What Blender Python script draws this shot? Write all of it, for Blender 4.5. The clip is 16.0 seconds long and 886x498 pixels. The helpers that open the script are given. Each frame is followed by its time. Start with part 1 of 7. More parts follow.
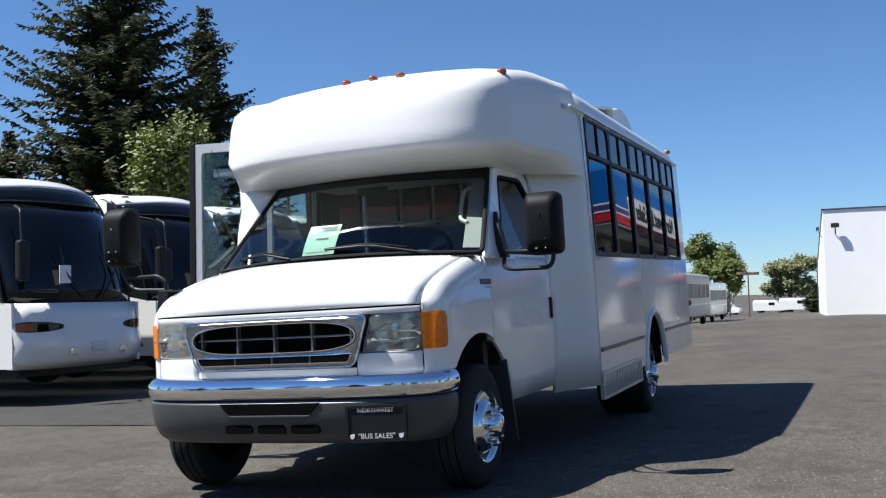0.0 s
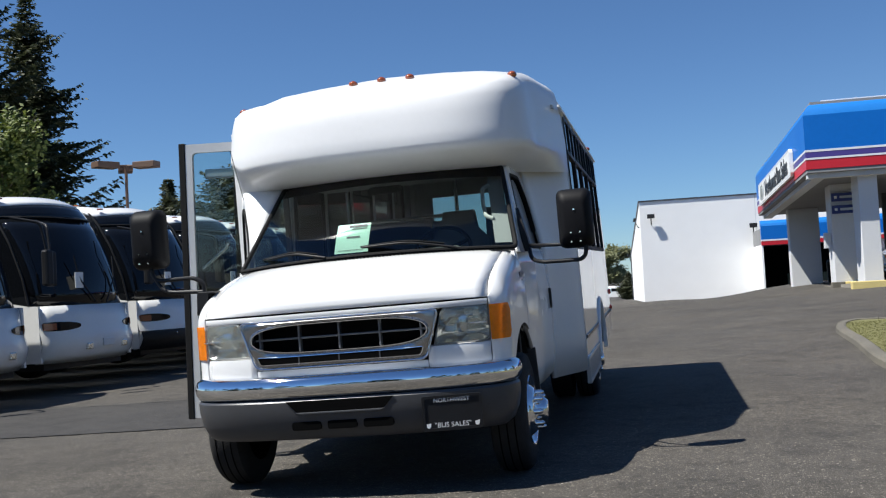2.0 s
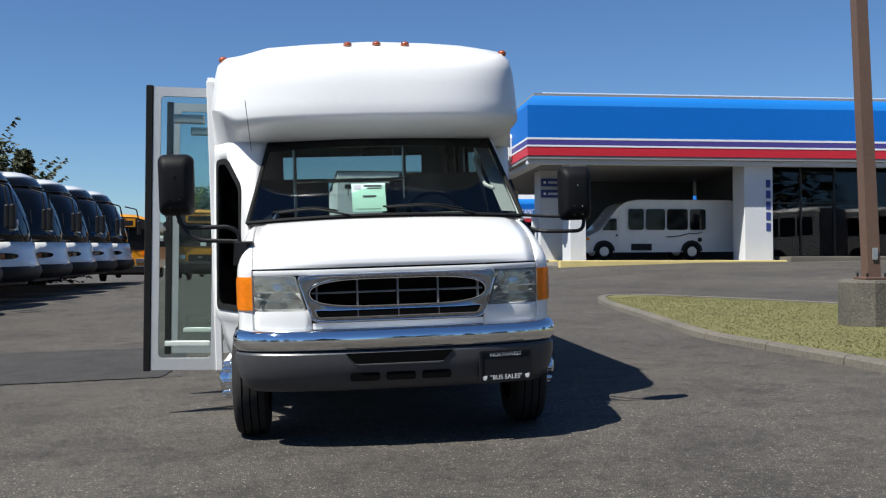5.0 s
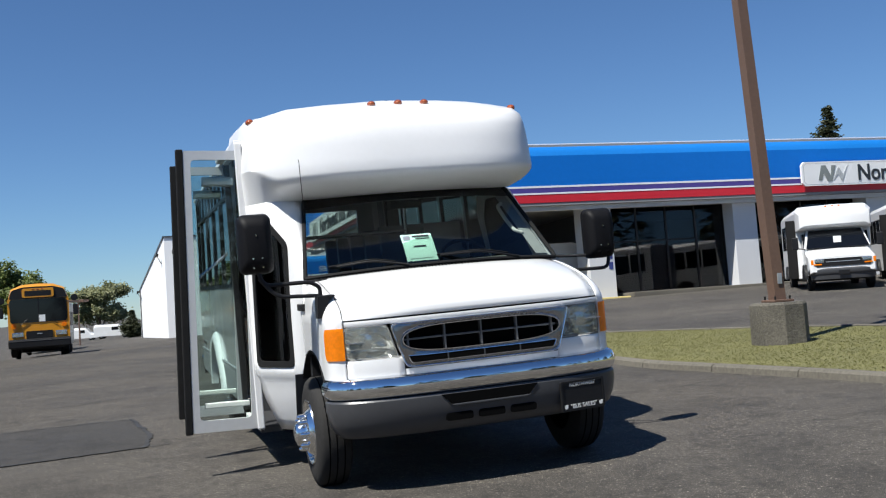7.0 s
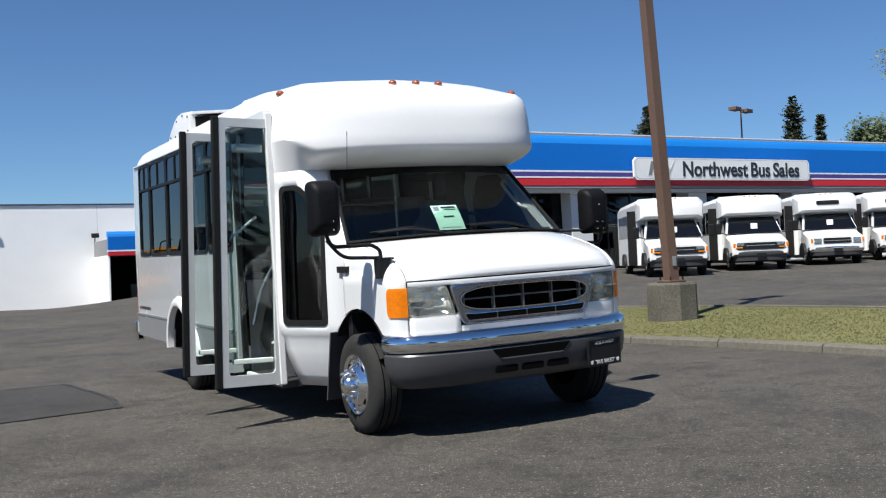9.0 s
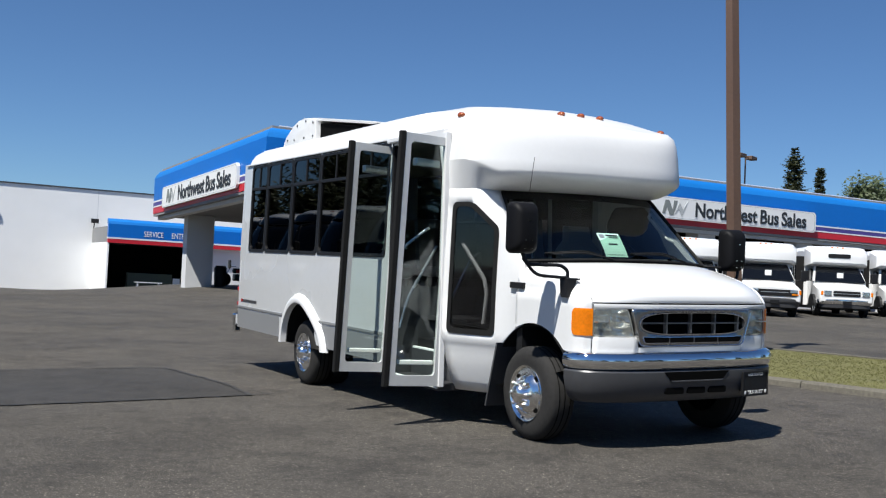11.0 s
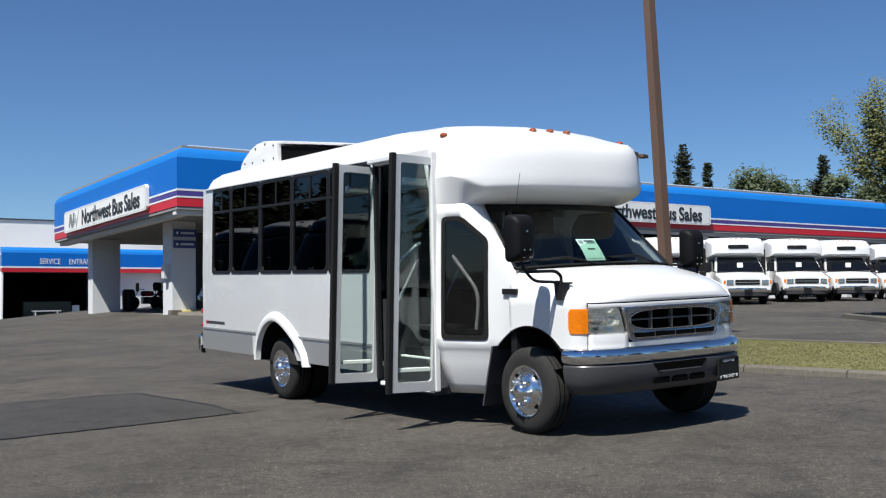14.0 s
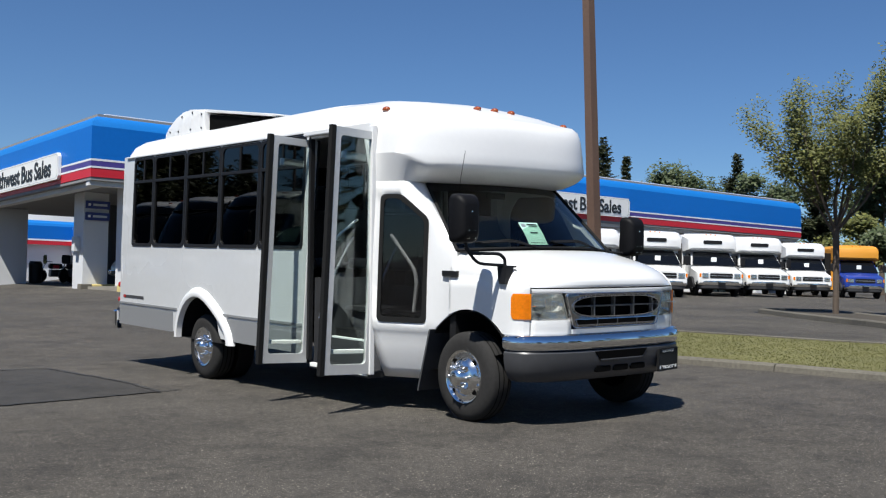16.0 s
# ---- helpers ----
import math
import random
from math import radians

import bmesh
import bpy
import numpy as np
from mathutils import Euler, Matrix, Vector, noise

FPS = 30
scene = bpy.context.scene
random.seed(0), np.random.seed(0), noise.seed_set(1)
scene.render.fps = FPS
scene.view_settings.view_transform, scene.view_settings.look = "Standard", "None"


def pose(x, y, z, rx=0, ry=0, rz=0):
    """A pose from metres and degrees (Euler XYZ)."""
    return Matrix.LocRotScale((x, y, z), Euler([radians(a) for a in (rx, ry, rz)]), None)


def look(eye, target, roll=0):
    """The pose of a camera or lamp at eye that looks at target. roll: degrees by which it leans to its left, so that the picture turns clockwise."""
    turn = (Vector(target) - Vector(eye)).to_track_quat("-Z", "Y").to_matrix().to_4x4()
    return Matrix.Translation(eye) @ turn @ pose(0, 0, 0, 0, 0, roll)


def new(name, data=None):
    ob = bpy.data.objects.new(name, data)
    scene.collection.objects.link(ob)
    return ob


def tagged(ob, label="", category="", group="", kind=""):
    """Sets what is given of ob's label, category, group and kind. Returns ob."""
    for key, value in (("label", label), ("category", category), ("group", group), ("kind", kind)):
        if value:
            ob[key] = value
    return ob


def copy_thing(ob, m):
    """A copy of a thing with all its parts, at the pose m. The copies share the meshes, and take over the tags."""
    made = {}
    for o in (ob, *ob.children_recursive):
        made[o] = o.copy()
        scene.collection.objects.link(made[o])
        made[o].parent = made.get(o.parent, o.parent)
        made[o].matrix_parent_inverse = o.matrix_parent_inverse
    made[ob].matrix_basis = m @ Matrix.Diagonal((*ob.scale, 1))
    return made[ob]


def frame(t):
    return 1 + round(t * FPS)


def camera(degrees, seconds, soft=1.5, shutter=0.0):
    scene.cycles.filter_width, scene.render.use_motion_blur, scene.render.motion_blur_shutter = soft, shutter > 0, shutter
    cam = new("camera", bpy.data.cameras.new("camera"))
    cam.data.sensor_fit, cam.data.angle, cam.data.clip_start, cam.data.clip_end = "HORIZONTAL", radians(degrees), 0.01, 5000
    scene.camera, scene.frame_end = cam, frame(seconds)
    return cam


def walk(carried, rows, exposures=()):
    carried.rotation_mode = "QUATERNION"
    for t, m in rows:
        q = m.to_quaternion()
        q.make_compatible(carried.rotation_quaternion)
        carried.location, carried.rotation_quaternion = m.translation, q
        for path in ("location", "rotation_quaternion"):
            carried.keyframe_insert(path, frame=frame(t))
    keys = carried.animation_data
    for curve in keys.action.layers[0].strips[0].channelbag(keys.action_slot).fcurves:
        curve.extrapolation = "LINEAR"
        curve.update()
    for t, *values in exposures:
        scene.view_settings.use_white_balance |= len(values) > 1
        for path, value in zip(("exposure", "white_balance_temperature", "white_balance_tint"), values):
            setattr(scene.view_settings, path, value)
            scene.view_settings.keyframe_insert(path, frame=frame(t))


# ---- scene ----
cam = camera(46.9, 16.0, soft=1.2)

PATH = [
    (0, (3.156, -4.96, 1.136), (2.404, -3.109, 1.234), -1.4),
    (0.5, (2.791, -5.093, 1.161), (2.155, -3.197, 1.188), -1.4),
    (1, (2.603, -5.385, 1.188), (2.127, -3.443, 1.21), 0.1),
    (1.5, (2.283, -5.584, 1.219), (1.786, -3.648, 1.291), -1.2),
    (2, (1.868, -5.644, 1.178), (1.46, -3.687, 1.254), -3.1),
    (2.5, (1.552, -5.852, 1.174), (1.274, -3.872, 1.21), 1.9),
    (3, (1.198, -6.005, 1.203), (1.084, -4.009, 1.241), -0.9),
    (3.5, (0.743, -5.963, 1.181), (0.716, -3.964, 1.177), -0.9),
    (3.7, (0.595, -5.99, 1.192), (0.585, -3.99, 1.173), -0.2),
    (5.8, (-1.156, -6.154, 1.214), (-0.739, -4.199, 1.25), 1.7),
    (6, (-1.324, -6.147, 1.18), (-0.868, -4.201, 1.25), 2.7),
    (6.5, (-1.733, -6.14, 1.19), (-1.124, -4.237, 1.283), 0.3),
    (7, (-2.194, -6.175, 1.189), (-1.603, -4.266, 1.278), -3.8),
    (7.5, (-2.631, -6.13, 1.126), (-2.013, -4.228, 1.171), 1.1),
    (8, (-3.05, -6.127, 1.164), (-2.362, -4.249, 1.167), 3.9),
    (8.2, (-3.244, -6.18, 1.149), (-2.532, -4.311, 1.162), 1.5),
    (10.3, (-5.042, -5.976, 1.152), (-3.961, -4.294, 1.215), -0.9),
    (10.5, (-5.19, -5.862, 1.165), (-4.177, -4.138, 1.223), -0.0),
    (11, (-5.645, -5.909, 1.135), (-4.676, -4.161, 1.205), 2.9),
    (11.5, (-5.941, -5.905, 1.201), (-4.869, -4.219, 1.287), 4.6),
    (12, (-6.256, -5.802, 1.156), (-5.137, -4.147, 1.25), 1.1),
    (12.5, (-6.507, -5.929, 1.086), (-5.35, -4.298, 1.152), 0.1),
    (13, (-6.673, -6.001, 1.134), (-5.493, -4.386, 1.11), 1.7),
    (13.5, (-6.701, -5.952, 1.147), (-5.559, -4.31, 1.207), 1.4),
    (14, (-6.691, -5.948, 1.137), (-5.547, -4.31, 1.227), -0.4),
    (14.5, (-6.687, -5.955, 1.145), (-5.526, -4.33, 1.259), 0.6),
    (15, (-6.64, -5.866, 1.113), (-5.478, -4.241, 1.209), -0.5),
    (15.5, (-6.669, -5.664, 1.152), (-5.477, -4.061, 1.252), -0.3),
    (16, (-6.658, -5.563, 1.101), (-5.383, -4.023, 1.163), 1.5),
]
walk(cam, [(t, look(eye, target, roll)) for t, eye, target, roll in PATH], [(0, 0.93), (1.5, 0.65), (3.5, 0.61), (6, 0.58), (8, 0.58), (10.5, 0.52), (12.0, 0.44), (12.5, 0.47), (13.0, 0.70), (13.5, 0.61), (14.2, 0.48), (16, 0.43)])

# ---- world ----
from mathutils.bvhtree import BVHTree

SUN_WAY = Vector((0.535, 0.275, -1.0)).normalized()
world = bpy.data.worlds.new("sky")
scene.world = world
world.use_nodes = True
wn, wl = world.node_tree.nodes, world.node_tree.links
sky = wn.new("ShaderNodeTexSky")
sky.sky_type, sky.sun_disc = "NISHITA", False
sky.sun_elevation, sky.sun_rotation = radians(58), math.atan2(-0.535, -0.275)
sky.air_density, sky.dust_density, sky.ozone_density = 0.85, 0.0, 6.0
wn["Background"].inputs["Strength"].default_value = 0.059
clear = wn.new("ShaderNodeMix")
clear.data_type, clear.blend_type = "RGBA", "MULTIPLY"
clear.inputs["Factor"].default_value = 1.0
clear.inputs["B"].default_value = (0.82, 1.0, 1.16, 1)
wl.new(sky.outputs[0], clear.inputs["A"])
wl.new(clear.outputs["Result"], wn["Background"].inputs["Color"])
sun_data = bpy.data.lights.new("sun", "SUN")
sun_data.energy, sun_data.angle, sun_data.color = 5.05, radians(0.53), (0.985, 0.968, 0.915)
sun = new("sun", sun_data)
sun.rotation_euler = SUN_WAY.to_track_quat("-Z", "Y").to_euler()
sun.location = (-20, -10, 40)

# ---- materials ----


def mat(name, color, rough=0.5, metal=0.0, vary=0.06, scale=6.0, bump=0.0, bump_scale=60.0, coat=0.0, fine=None, spec=0.5):
    """Procedural surface: two scales of colour variation, a fine relief and uneven gloss."""
    m = bpy.data.materials.new(name)
    m.use_nodes = True
    n, l = m.node_tree.nodes, m.node_tree.links
    b = n["Principled BSDF"]
    b.inputs["Metallic"].default_value = metal
    b.inputs["Coat Weight"].default_value = coat
    b.inputs["Coat Roughness"].default_value = 0.06
    b.inputs["Specular IOR Level"].default_value = spec
    tc = n.new("ShaderNodeTexCoord")
    big, small = n.new("ShaderNodeTexNoise"), n.new("ShaderNodeTexNoise")
    big.inputs["Scale"].default_value, small.inputs["Scale"].default_value = scale * 0.12, fine or scale * 4
    big.inputs["Detail"].default_value, small.inputs["Detail"].default_value = 4, 5
    for t in (big, small):
        l.new(tc.outputs["Object"], t.inputs["Vector"])
    add = n.new("ShaderNodeMath")
    add.operation = "ADD"
    l.new(big.outputs["Fac"], add.inputs[0])
    l.new(small.outputs["Fac"], add.inputs[1])
    ramp = n.new("ShaderNodeMapRange")
    ramp.inputs["From Min"].default_value, ramp.inputs["From Max"].default_value = 0.6, 1.4
    ramp.inputs["To Min"].default_value, ramp.inputs["To Max"].default_value = 1 - vary, 1 + vary
    l.new(add.outputs[0], ramp.inputs["Value"])
    mul = n.new("ShaderNodeMix")
    mul.data_type, mul.blend_type = "RGBA", "MULTIPLY"
    mul.inputs["Factor"].default_value = 1.0
    mul.inputs["A"].default_value = (*color, 1)
    l.new(ramp.outputs["Result"], mul.inputs["B"])
    l.new(mul.outputs["Result"], b.inputs["Base Color"])
    gloss = n.new("ShaderNodeMapRange")
    gloss.inputs["From Min"].default_value, gloss.inputs["From Max"].default_value = 0.3, 0.7
    gloss.inputs["To Min"].default_value, gloss.inputs["To Max"].default_value = rough * 0.85, min(1, rough * 1.15)
    l.new(big.outputs["Fac"], gloss.inputs["Value"])
    l.new(gloss.outputs["Result"], b.inputs["Roughness"])
    if bump:
        bt, bn = n.new("ShaderNodeTexNoise"), n.new("ShaderNodeBump")
        bt.inputs["Scale"].default_value, bt.inputs["Detail"].default_value = bump_scale, 4
        bn.inputs["Strength"].default_value, bn.inputs["Distance"].default_value = bump, 0.02
        l.new(tc.outputs["Object"], bt.inputs["Vector"])
        l.new(bt.outputs["Fac"], bn.inputs["Height"])
        l.new(bn.outputs["Normal"], b.inputs["Normal"])
    return m


def glass(name, tint, rough=0.0, weight=0.85):
    """Thin pane: mostly a clear tinted film with a mirror gloss on top."""
    m = bpy.data.materials.new(name)
    m.use_nodes = True
    n, l = m.node_tree.nodes, m.node_tree.links
    n.remove(n["Principled BSDF"])
    clear, gloss, mix, fres = (n.new(k) for k in ("ShaderNodeBsdfTransparent", "ShaderNodeBsdfGlossy", "ShaderNodeMixShader", "ShaderNodeFresnel"))
    clear.inputs["Color"].default_value = (*tint, 1)
    gloss.inputs["Roughness"].default_value = rough
    fres.inputs["IOR"].default_value = 1.5
    l.new(fres.outputs[0], mix.inputs[0])
    l.new(clear.outputs[0], mix.inputs[1])
    l.new(gloss.outputs[0], mix.inputs[2])
    l.new(mix.outputs[0], n["Material Output"].inputs["Surface"])
    return m


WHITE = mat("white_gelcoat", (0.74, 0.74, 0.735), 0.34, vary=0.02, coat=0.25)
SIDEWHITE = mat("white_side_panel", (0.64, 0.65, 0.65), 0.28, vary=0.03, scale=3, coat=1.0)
PAINT = mat("white_paint", (0.79, 0.79, 0.78), 0.25, vary=0.015, coat=0.6)
GREYSKIRT = mat("grey_skirt", (0.23, 0.235, 0.24), 0.4, vary=0.03)
CHROME = mat("chrome", (0.86, 0.87, 0.88), 0.03, 1.0, vary=0.02)
SATIN = mat("satin_silver_plating", (0.40, 0.40, 0.405), 0.24, 1.0, vary=0.06)
BARGREY = mat("grille_bar_grey", (0.16, 0.16, 0.165), 0.4, 0.6, vary=0.08)
ALLOY = mat("brushed_aluminium", (0.55, 0.57, 0.58), 0.38, 0.7, vary=0.05)
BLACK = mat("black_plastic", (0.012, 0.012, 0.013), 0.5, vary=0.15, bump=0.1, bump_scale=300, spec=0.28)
RUBBER = mat("black_rubber", (0.012, 0.012, 0.012), 0.8, vary=0.2, bump=0.2, bump_scale=120, spec=0.18)
TYRE = mat("worn_tyre_rubber", (0.028, 0.027, 0.026), 0.82, vary=0.2, bump=0.2, bump_scale=120, spec=0.2)
# Near-black for hollows and joints; the shade inside is put into the colour.
VOID = mat("hollow_shade_black", (0.004, 0.004, 0.004), 0.9, vary=0.1, spec=0.03)
MIRRORBLACK = mat("mirror_housing_black", (0.006, 0.006, 0.007), 0.6, vary=0.1, spec=0.15)
WHEELCHROME = mat("wheel_chrome", (0.82, 0.83, 0.84), 0.13, 1.0, vary=0.04)
CHARCOAL = mat("charcoal_bumper_plastic", (0.055, 0.056, 0.060), 0.36, vary=0.08, bump=0.05, bump_scale=400)


def lens_plastic(name, color, through_light=0.45):
    """Moulded coloured plastic with ribs, through which some light passes."""
    m = mat(name, color, 0.22, vary=0.2, fine=40, coat=0.5, bump=0.1, bump_scale=60, spec=0.3)
    n, l = m.node_tree.nodes, m.node_tree.links
    b = n["Principled BSDF"]
    tr, mix = n.new("ShaderNodeBsdfTranslucent"), n.new("ShaderNodeMixShader")
    l.new(b.inputs["Base Color"].links[0].from_socket, tr.inputs["Color"])
    mix.inputs[0].default_value = through_light
    l.new(b.outputs[0], mix.inputs[1])
    l.new(tr.outputs[0], mix.inputs[2])
    l.new(mix.outputs[0], n["Material Output"].inputs["Surface"])
    return m


AMBER = lens_plastic("amber_lens", (0.98, 0.27, 0.006), 0.28)
MARKER = mat("brown_amber_marker_lens", (0.30, 0.065, 0.015), 0.2, vary=0.25, fine=60, coat=0.8)
RED = mat("red_lens", (0.45, 0.02, 0.02), 0.15, vary=0.1, coat=0.8)
LENS = mat("headlamp_reflector", (0.80, 0.81, 0.79), 0.12, 0.95, vary=0.1, fine=30, bump=0.25, bump_scale=18)
DARKTINT = glass("dark_tinted_glass", (0.10, 0.105, 0.11))
CLEAR = glass("clear_glass", (0.84, 0.90, 0.88))
LEAFFRAME = mat("pale_anodised_frame", (0.58, 0.59, 0.59), 0.4, 0.25, vary=0.05)
SHIELD = glass("windscreen_glass", (0.46, 0.54, 0.51))
QUARTERTINT = glass("quarter_tinted_glass", (0.42, 0.43, 0.44))
DOORTINT = glass("door_tinted_glass", (0.30, 0.34, 0.34))
LAMPGLASS = glass("brightened_lamp_cover", (0.85, 0.88, 0.86))
lamp_n, lamp_l = LAMPGLASS.node_tree.nodes, LAMPGLASS.node_tree.links
# Pale diffuse film brightens the lamp, whose bowls lie in shade.
bright_film, veil = lamp_n.new("ShaderNodeBsdfDiffuse"), lamp_n.new("ShaderNodeMixShader")
bright_film.inputs["Color"].default_value = (0.60, 0.62, 0.56, 1)
veil.inputs[0].default_value = 0.16
lamp_out = lamp_n["Material Output"].inputs["Surface"]
lamp_l.new(lamp_out.links[0].from_socket, veil.inputs[1])
lamp_l.new(bright_film.outputs[0], veil.inputs[2])
lamp_l.new(veil.outputs[0], lamp_out)
SHOPGLASS = glass("shop_glass", (0.30, 0.33, 0.34))
PAPER = mat("pale_green_paper", (0.50, 0.78, 0.66), 0.8, vary=0.04)
PAPERWHITE = mat("white_paper", (0.8, 0.82, 0.8), 0.8, vary=0.03)
INK = mat("dark_ink", (0.02, 0.025, 0.03), 0.6)
SIGNWHITE = mat("white_sign_face", (0.80, 0.80, 0.78), 0.45, vary=0.03)
MARKGREY = mat("grey_green_mark", (0.20, 0.22, 0.21), 0.6, vary=0.2)
PALEMARK = mat("pale_grey_mark", (0.40, 0.42, 0.42), 0.6, vary=0.2)
NAVYINK = mat("navy_ink", (0.03, 0.05, 0.2), 0.6)
DASHGREY = mat("grey_dash_plastic", (0.10, 0.11, 0.105), 0.6, vary=0.1, bump=0.1)
SEATGREY = mat("grey_seat_vinyl", (0.22, 0.23, 0.25), 0.55, vary=0.12, bump=0.15, bump_scale=90)
FLOORRUB = mat("black_floor_rubber", (0.03, 0.03, 0.032), 0.6, vary=0.2)
LINING = mat("pale_grey_lining", (0.45, 0.46, 0.46), 0.6, vary=0.05)
STEEL = mat("satin_steel_rail", (0.62, 0.63, 0.64), 0.25, 0.9, vary=0.05)


def asphalt(name, base, stone):
    """Worn asphalt: dark binder, pale stones of two sizes, broad oil and dust stains."""
    m = mat(name, base, 0.88, vary=0.28, scale=2.2, fine=38, bump=0.6, bump_scale=110)
    n, l = m.node_tree.nodes, m.node_tree.links
    b = n["Principled BSDF"]
    under = b.inputs["Base Color"].links[0].from_socket
    tc = next(k for k in n if k.type == "TEX_COORD")
    for size, cut, pale in ((75, 0.22, stone), (34, 0.14, tuple(c * 1.5 for c in stone)), (13, 0.05, tuple(c * 2.1 for c in stone))):
        vo, mask, mix = n.new("ShaderNodeTexVoronoi"), n.new("ShaderNodeMapRange"), n.new("ShaderNodeMix")
        vo.inputs["Scale"].default_value = size
        l.new(tc.outputs["Object"], vo.inputs["Vector"])
        mask.inputs["From Min"].default_value, mask.inputs["From Max"].default_value = cut, cut + 0.06
        mask.inputs["To Min"].default_value, mask.inputs["To Max"].default_value = 1.0, 0.0
        l.new(vo.outputs["Distance"], mask.inputs["Value"])
        mix.data_type = "RGBA"
        l.new(mask.outputs["Result"], mix.inputs["Factor"])
        l.new(under, mix.inputs["A"])
        mix.inputs["B"].default_value = (*pale, 1)
        under = mix.outputs["Result"]
    for scale, lo, hi, dark in ((0.22, 0.35, 0.75, 0.70), (0.8, 0.45, 0.72, 0.76), (3.2, 0.50, 0.68, 0.78), (16.0, 0.5, 0.66, 0.68)):
        st, rg, mu = n.new("ShaderNodeTexNoise"), n.new("ShaderNodeMapRange"), n.new("ShaderNodeMix")
        st.inputs["Scale"].default_value, st.inputs["Detail"].default_value = scale, 6
        l.new(tc.outputs["Object"], st.inputs["Vector"])
        rg.inputs["From Min"].default_value, rg.inputs["From Max"].default_value = lo, hi
        rg.inputs["To Min"].default_value, rg.inputs["To Max"].default_value = 1.08, dark
        l.new(st.outputs["Fac"], rg.inputs["Value"])
        mu.data_type, mu.blend_type = "RGBA", "MULTIPLY"
        mu.inputs["Factor"].default_value = 1.0
        l.new(under, mu.inputs["A"])
        l.new(rg.outputs["Result"], mu.inputs["B"])
        under = mu.outputs["Result"]
    l.new(under, b.inputs["Base Color"])
    return m


ASPHALT = asphalt("worn_asphalt", (0.050, 0.044, 0.0365), (0.165, 0.146, 0.120))
PATCHED = asphalt("asphalt_repair", (0.030, 0.0275, 0.025), (0.058, 0.053, 0.047))
SEAL = mat("bitumen_seal", (0.028, 0.027, 0.026), 0.7, vary=0.2, bump=0.3)
CONCRETE = mat("weathered_concrete", (0.26, 0.24, 0.20), 0.9, vary=0.28, scale=8, bump=0.5, bump_scale=50)
STAINED = mat("stained_dark_concrete", (0.105, 0.096, 0.078), 0.95, vary=0.6, scale=9, bump=0.6, bump_scale=35)
KERBSTONE = mat("kerb_concrete", (0.125, 0.114, 0.092), 0.9, vary=0.38, scale=6, bump=0.4, bump_scale=60)
YELLOWKERB = mat("yellow_kerb_paint", (0.62, 0.50, 0.20), 0.8, vary=0.15, scale=8)
SOIL = mat("dry_grass_soil", (0.140, 0.135, 0.050), 1.0, vary=0.3, scale=10, bump=0.6, bump_scale=40)
BARESOIL = mat("bare_dark_soil", (0.055, 0.045, 0.032), 1.0, vary=0.4, scale=8, bump=0.6, bump_scale=30)
BLUE = mat("blue_fascia", (0.003, 0.14, 0.52), 0.42, vary=0.05, scale=2, spec=0.3)
BLUETOP = mat("blue_cove", (0.008, 0.165, 0.52), 0.40, vary=0.06, scale=2)
PURPLE = mat("indigo_stripe", (0.07, 0.05, 0.24), 0.45, vary=0.05)
REDBAND = mat("red_fascia_band", (0.55, 0.018, 0.03), 0.42, vary=0.05, scale=2)
WHITEBAND = mat("white_stripe", (0.78, 0.78, 0.78), 0.45, vary=0.03)
STUCCO = mat("white_stucco", (0.87, 0.87, 0.86), 0.9, vary=0.03, bump=0.2, bump_scale=30)
PILLARGREY = mat("pale_grey_stucco", (0.62, 0.63, 0.64), 0.9, vary=0.04, bump=0.2, bump_scale=30)
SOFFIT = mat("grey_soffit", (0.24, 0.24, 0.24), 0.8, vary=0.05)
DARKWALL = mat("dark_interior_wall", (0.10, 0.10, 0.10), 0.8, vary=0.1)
DARKMETAL = mat("dark_bronze_frame", (0.02, 0.018, 0.016), 0.4, 0.4)
BROWNPOLE = mat("rusty_brown_pole_paint", (0.125, 0.075, 0.052), 0.6, vary=0.15, scale=5, bump=0.1)
COACHWHITE = mat("coach_white_paint", (0.74, 0.74, 0.72), 0.25, vary=0.03, coat=0.6)
COACHGLASS = mat("coach_black_glass", (0.005, 0.006, 0.008), 0.05, vary=0.2, spec=0.38)
SCHOOLYELLOW = mat("school_bus_yellow", (0.62, 0.26, 0.01), 0.35, vary=0.05, coat=0.4)
VANBLUE = mat("dark_blue_paint", (0.02, 0.05, 0.28), 0.3, vary=0.05, coat=0.5)
ORANGEBOX = mat("orange_box_panel", (0.65, 0.28, 0.03), 0.5, vary=0.05)
TRANSITPALE = mat("faded_cream_paint", (0.42, 0.40, 0.33), 0.45, vary=0.08)
OLIVECOVER = mat("dark_green_cover", (0.06, 0.075, 0.05), 0.8, vary=0.15)
BARK = mat("grey_brown_bark", (0.10, 0.075, 0.055), 0.95, vary=0.3, scale=8, bump=0.8, bump_scale=20)


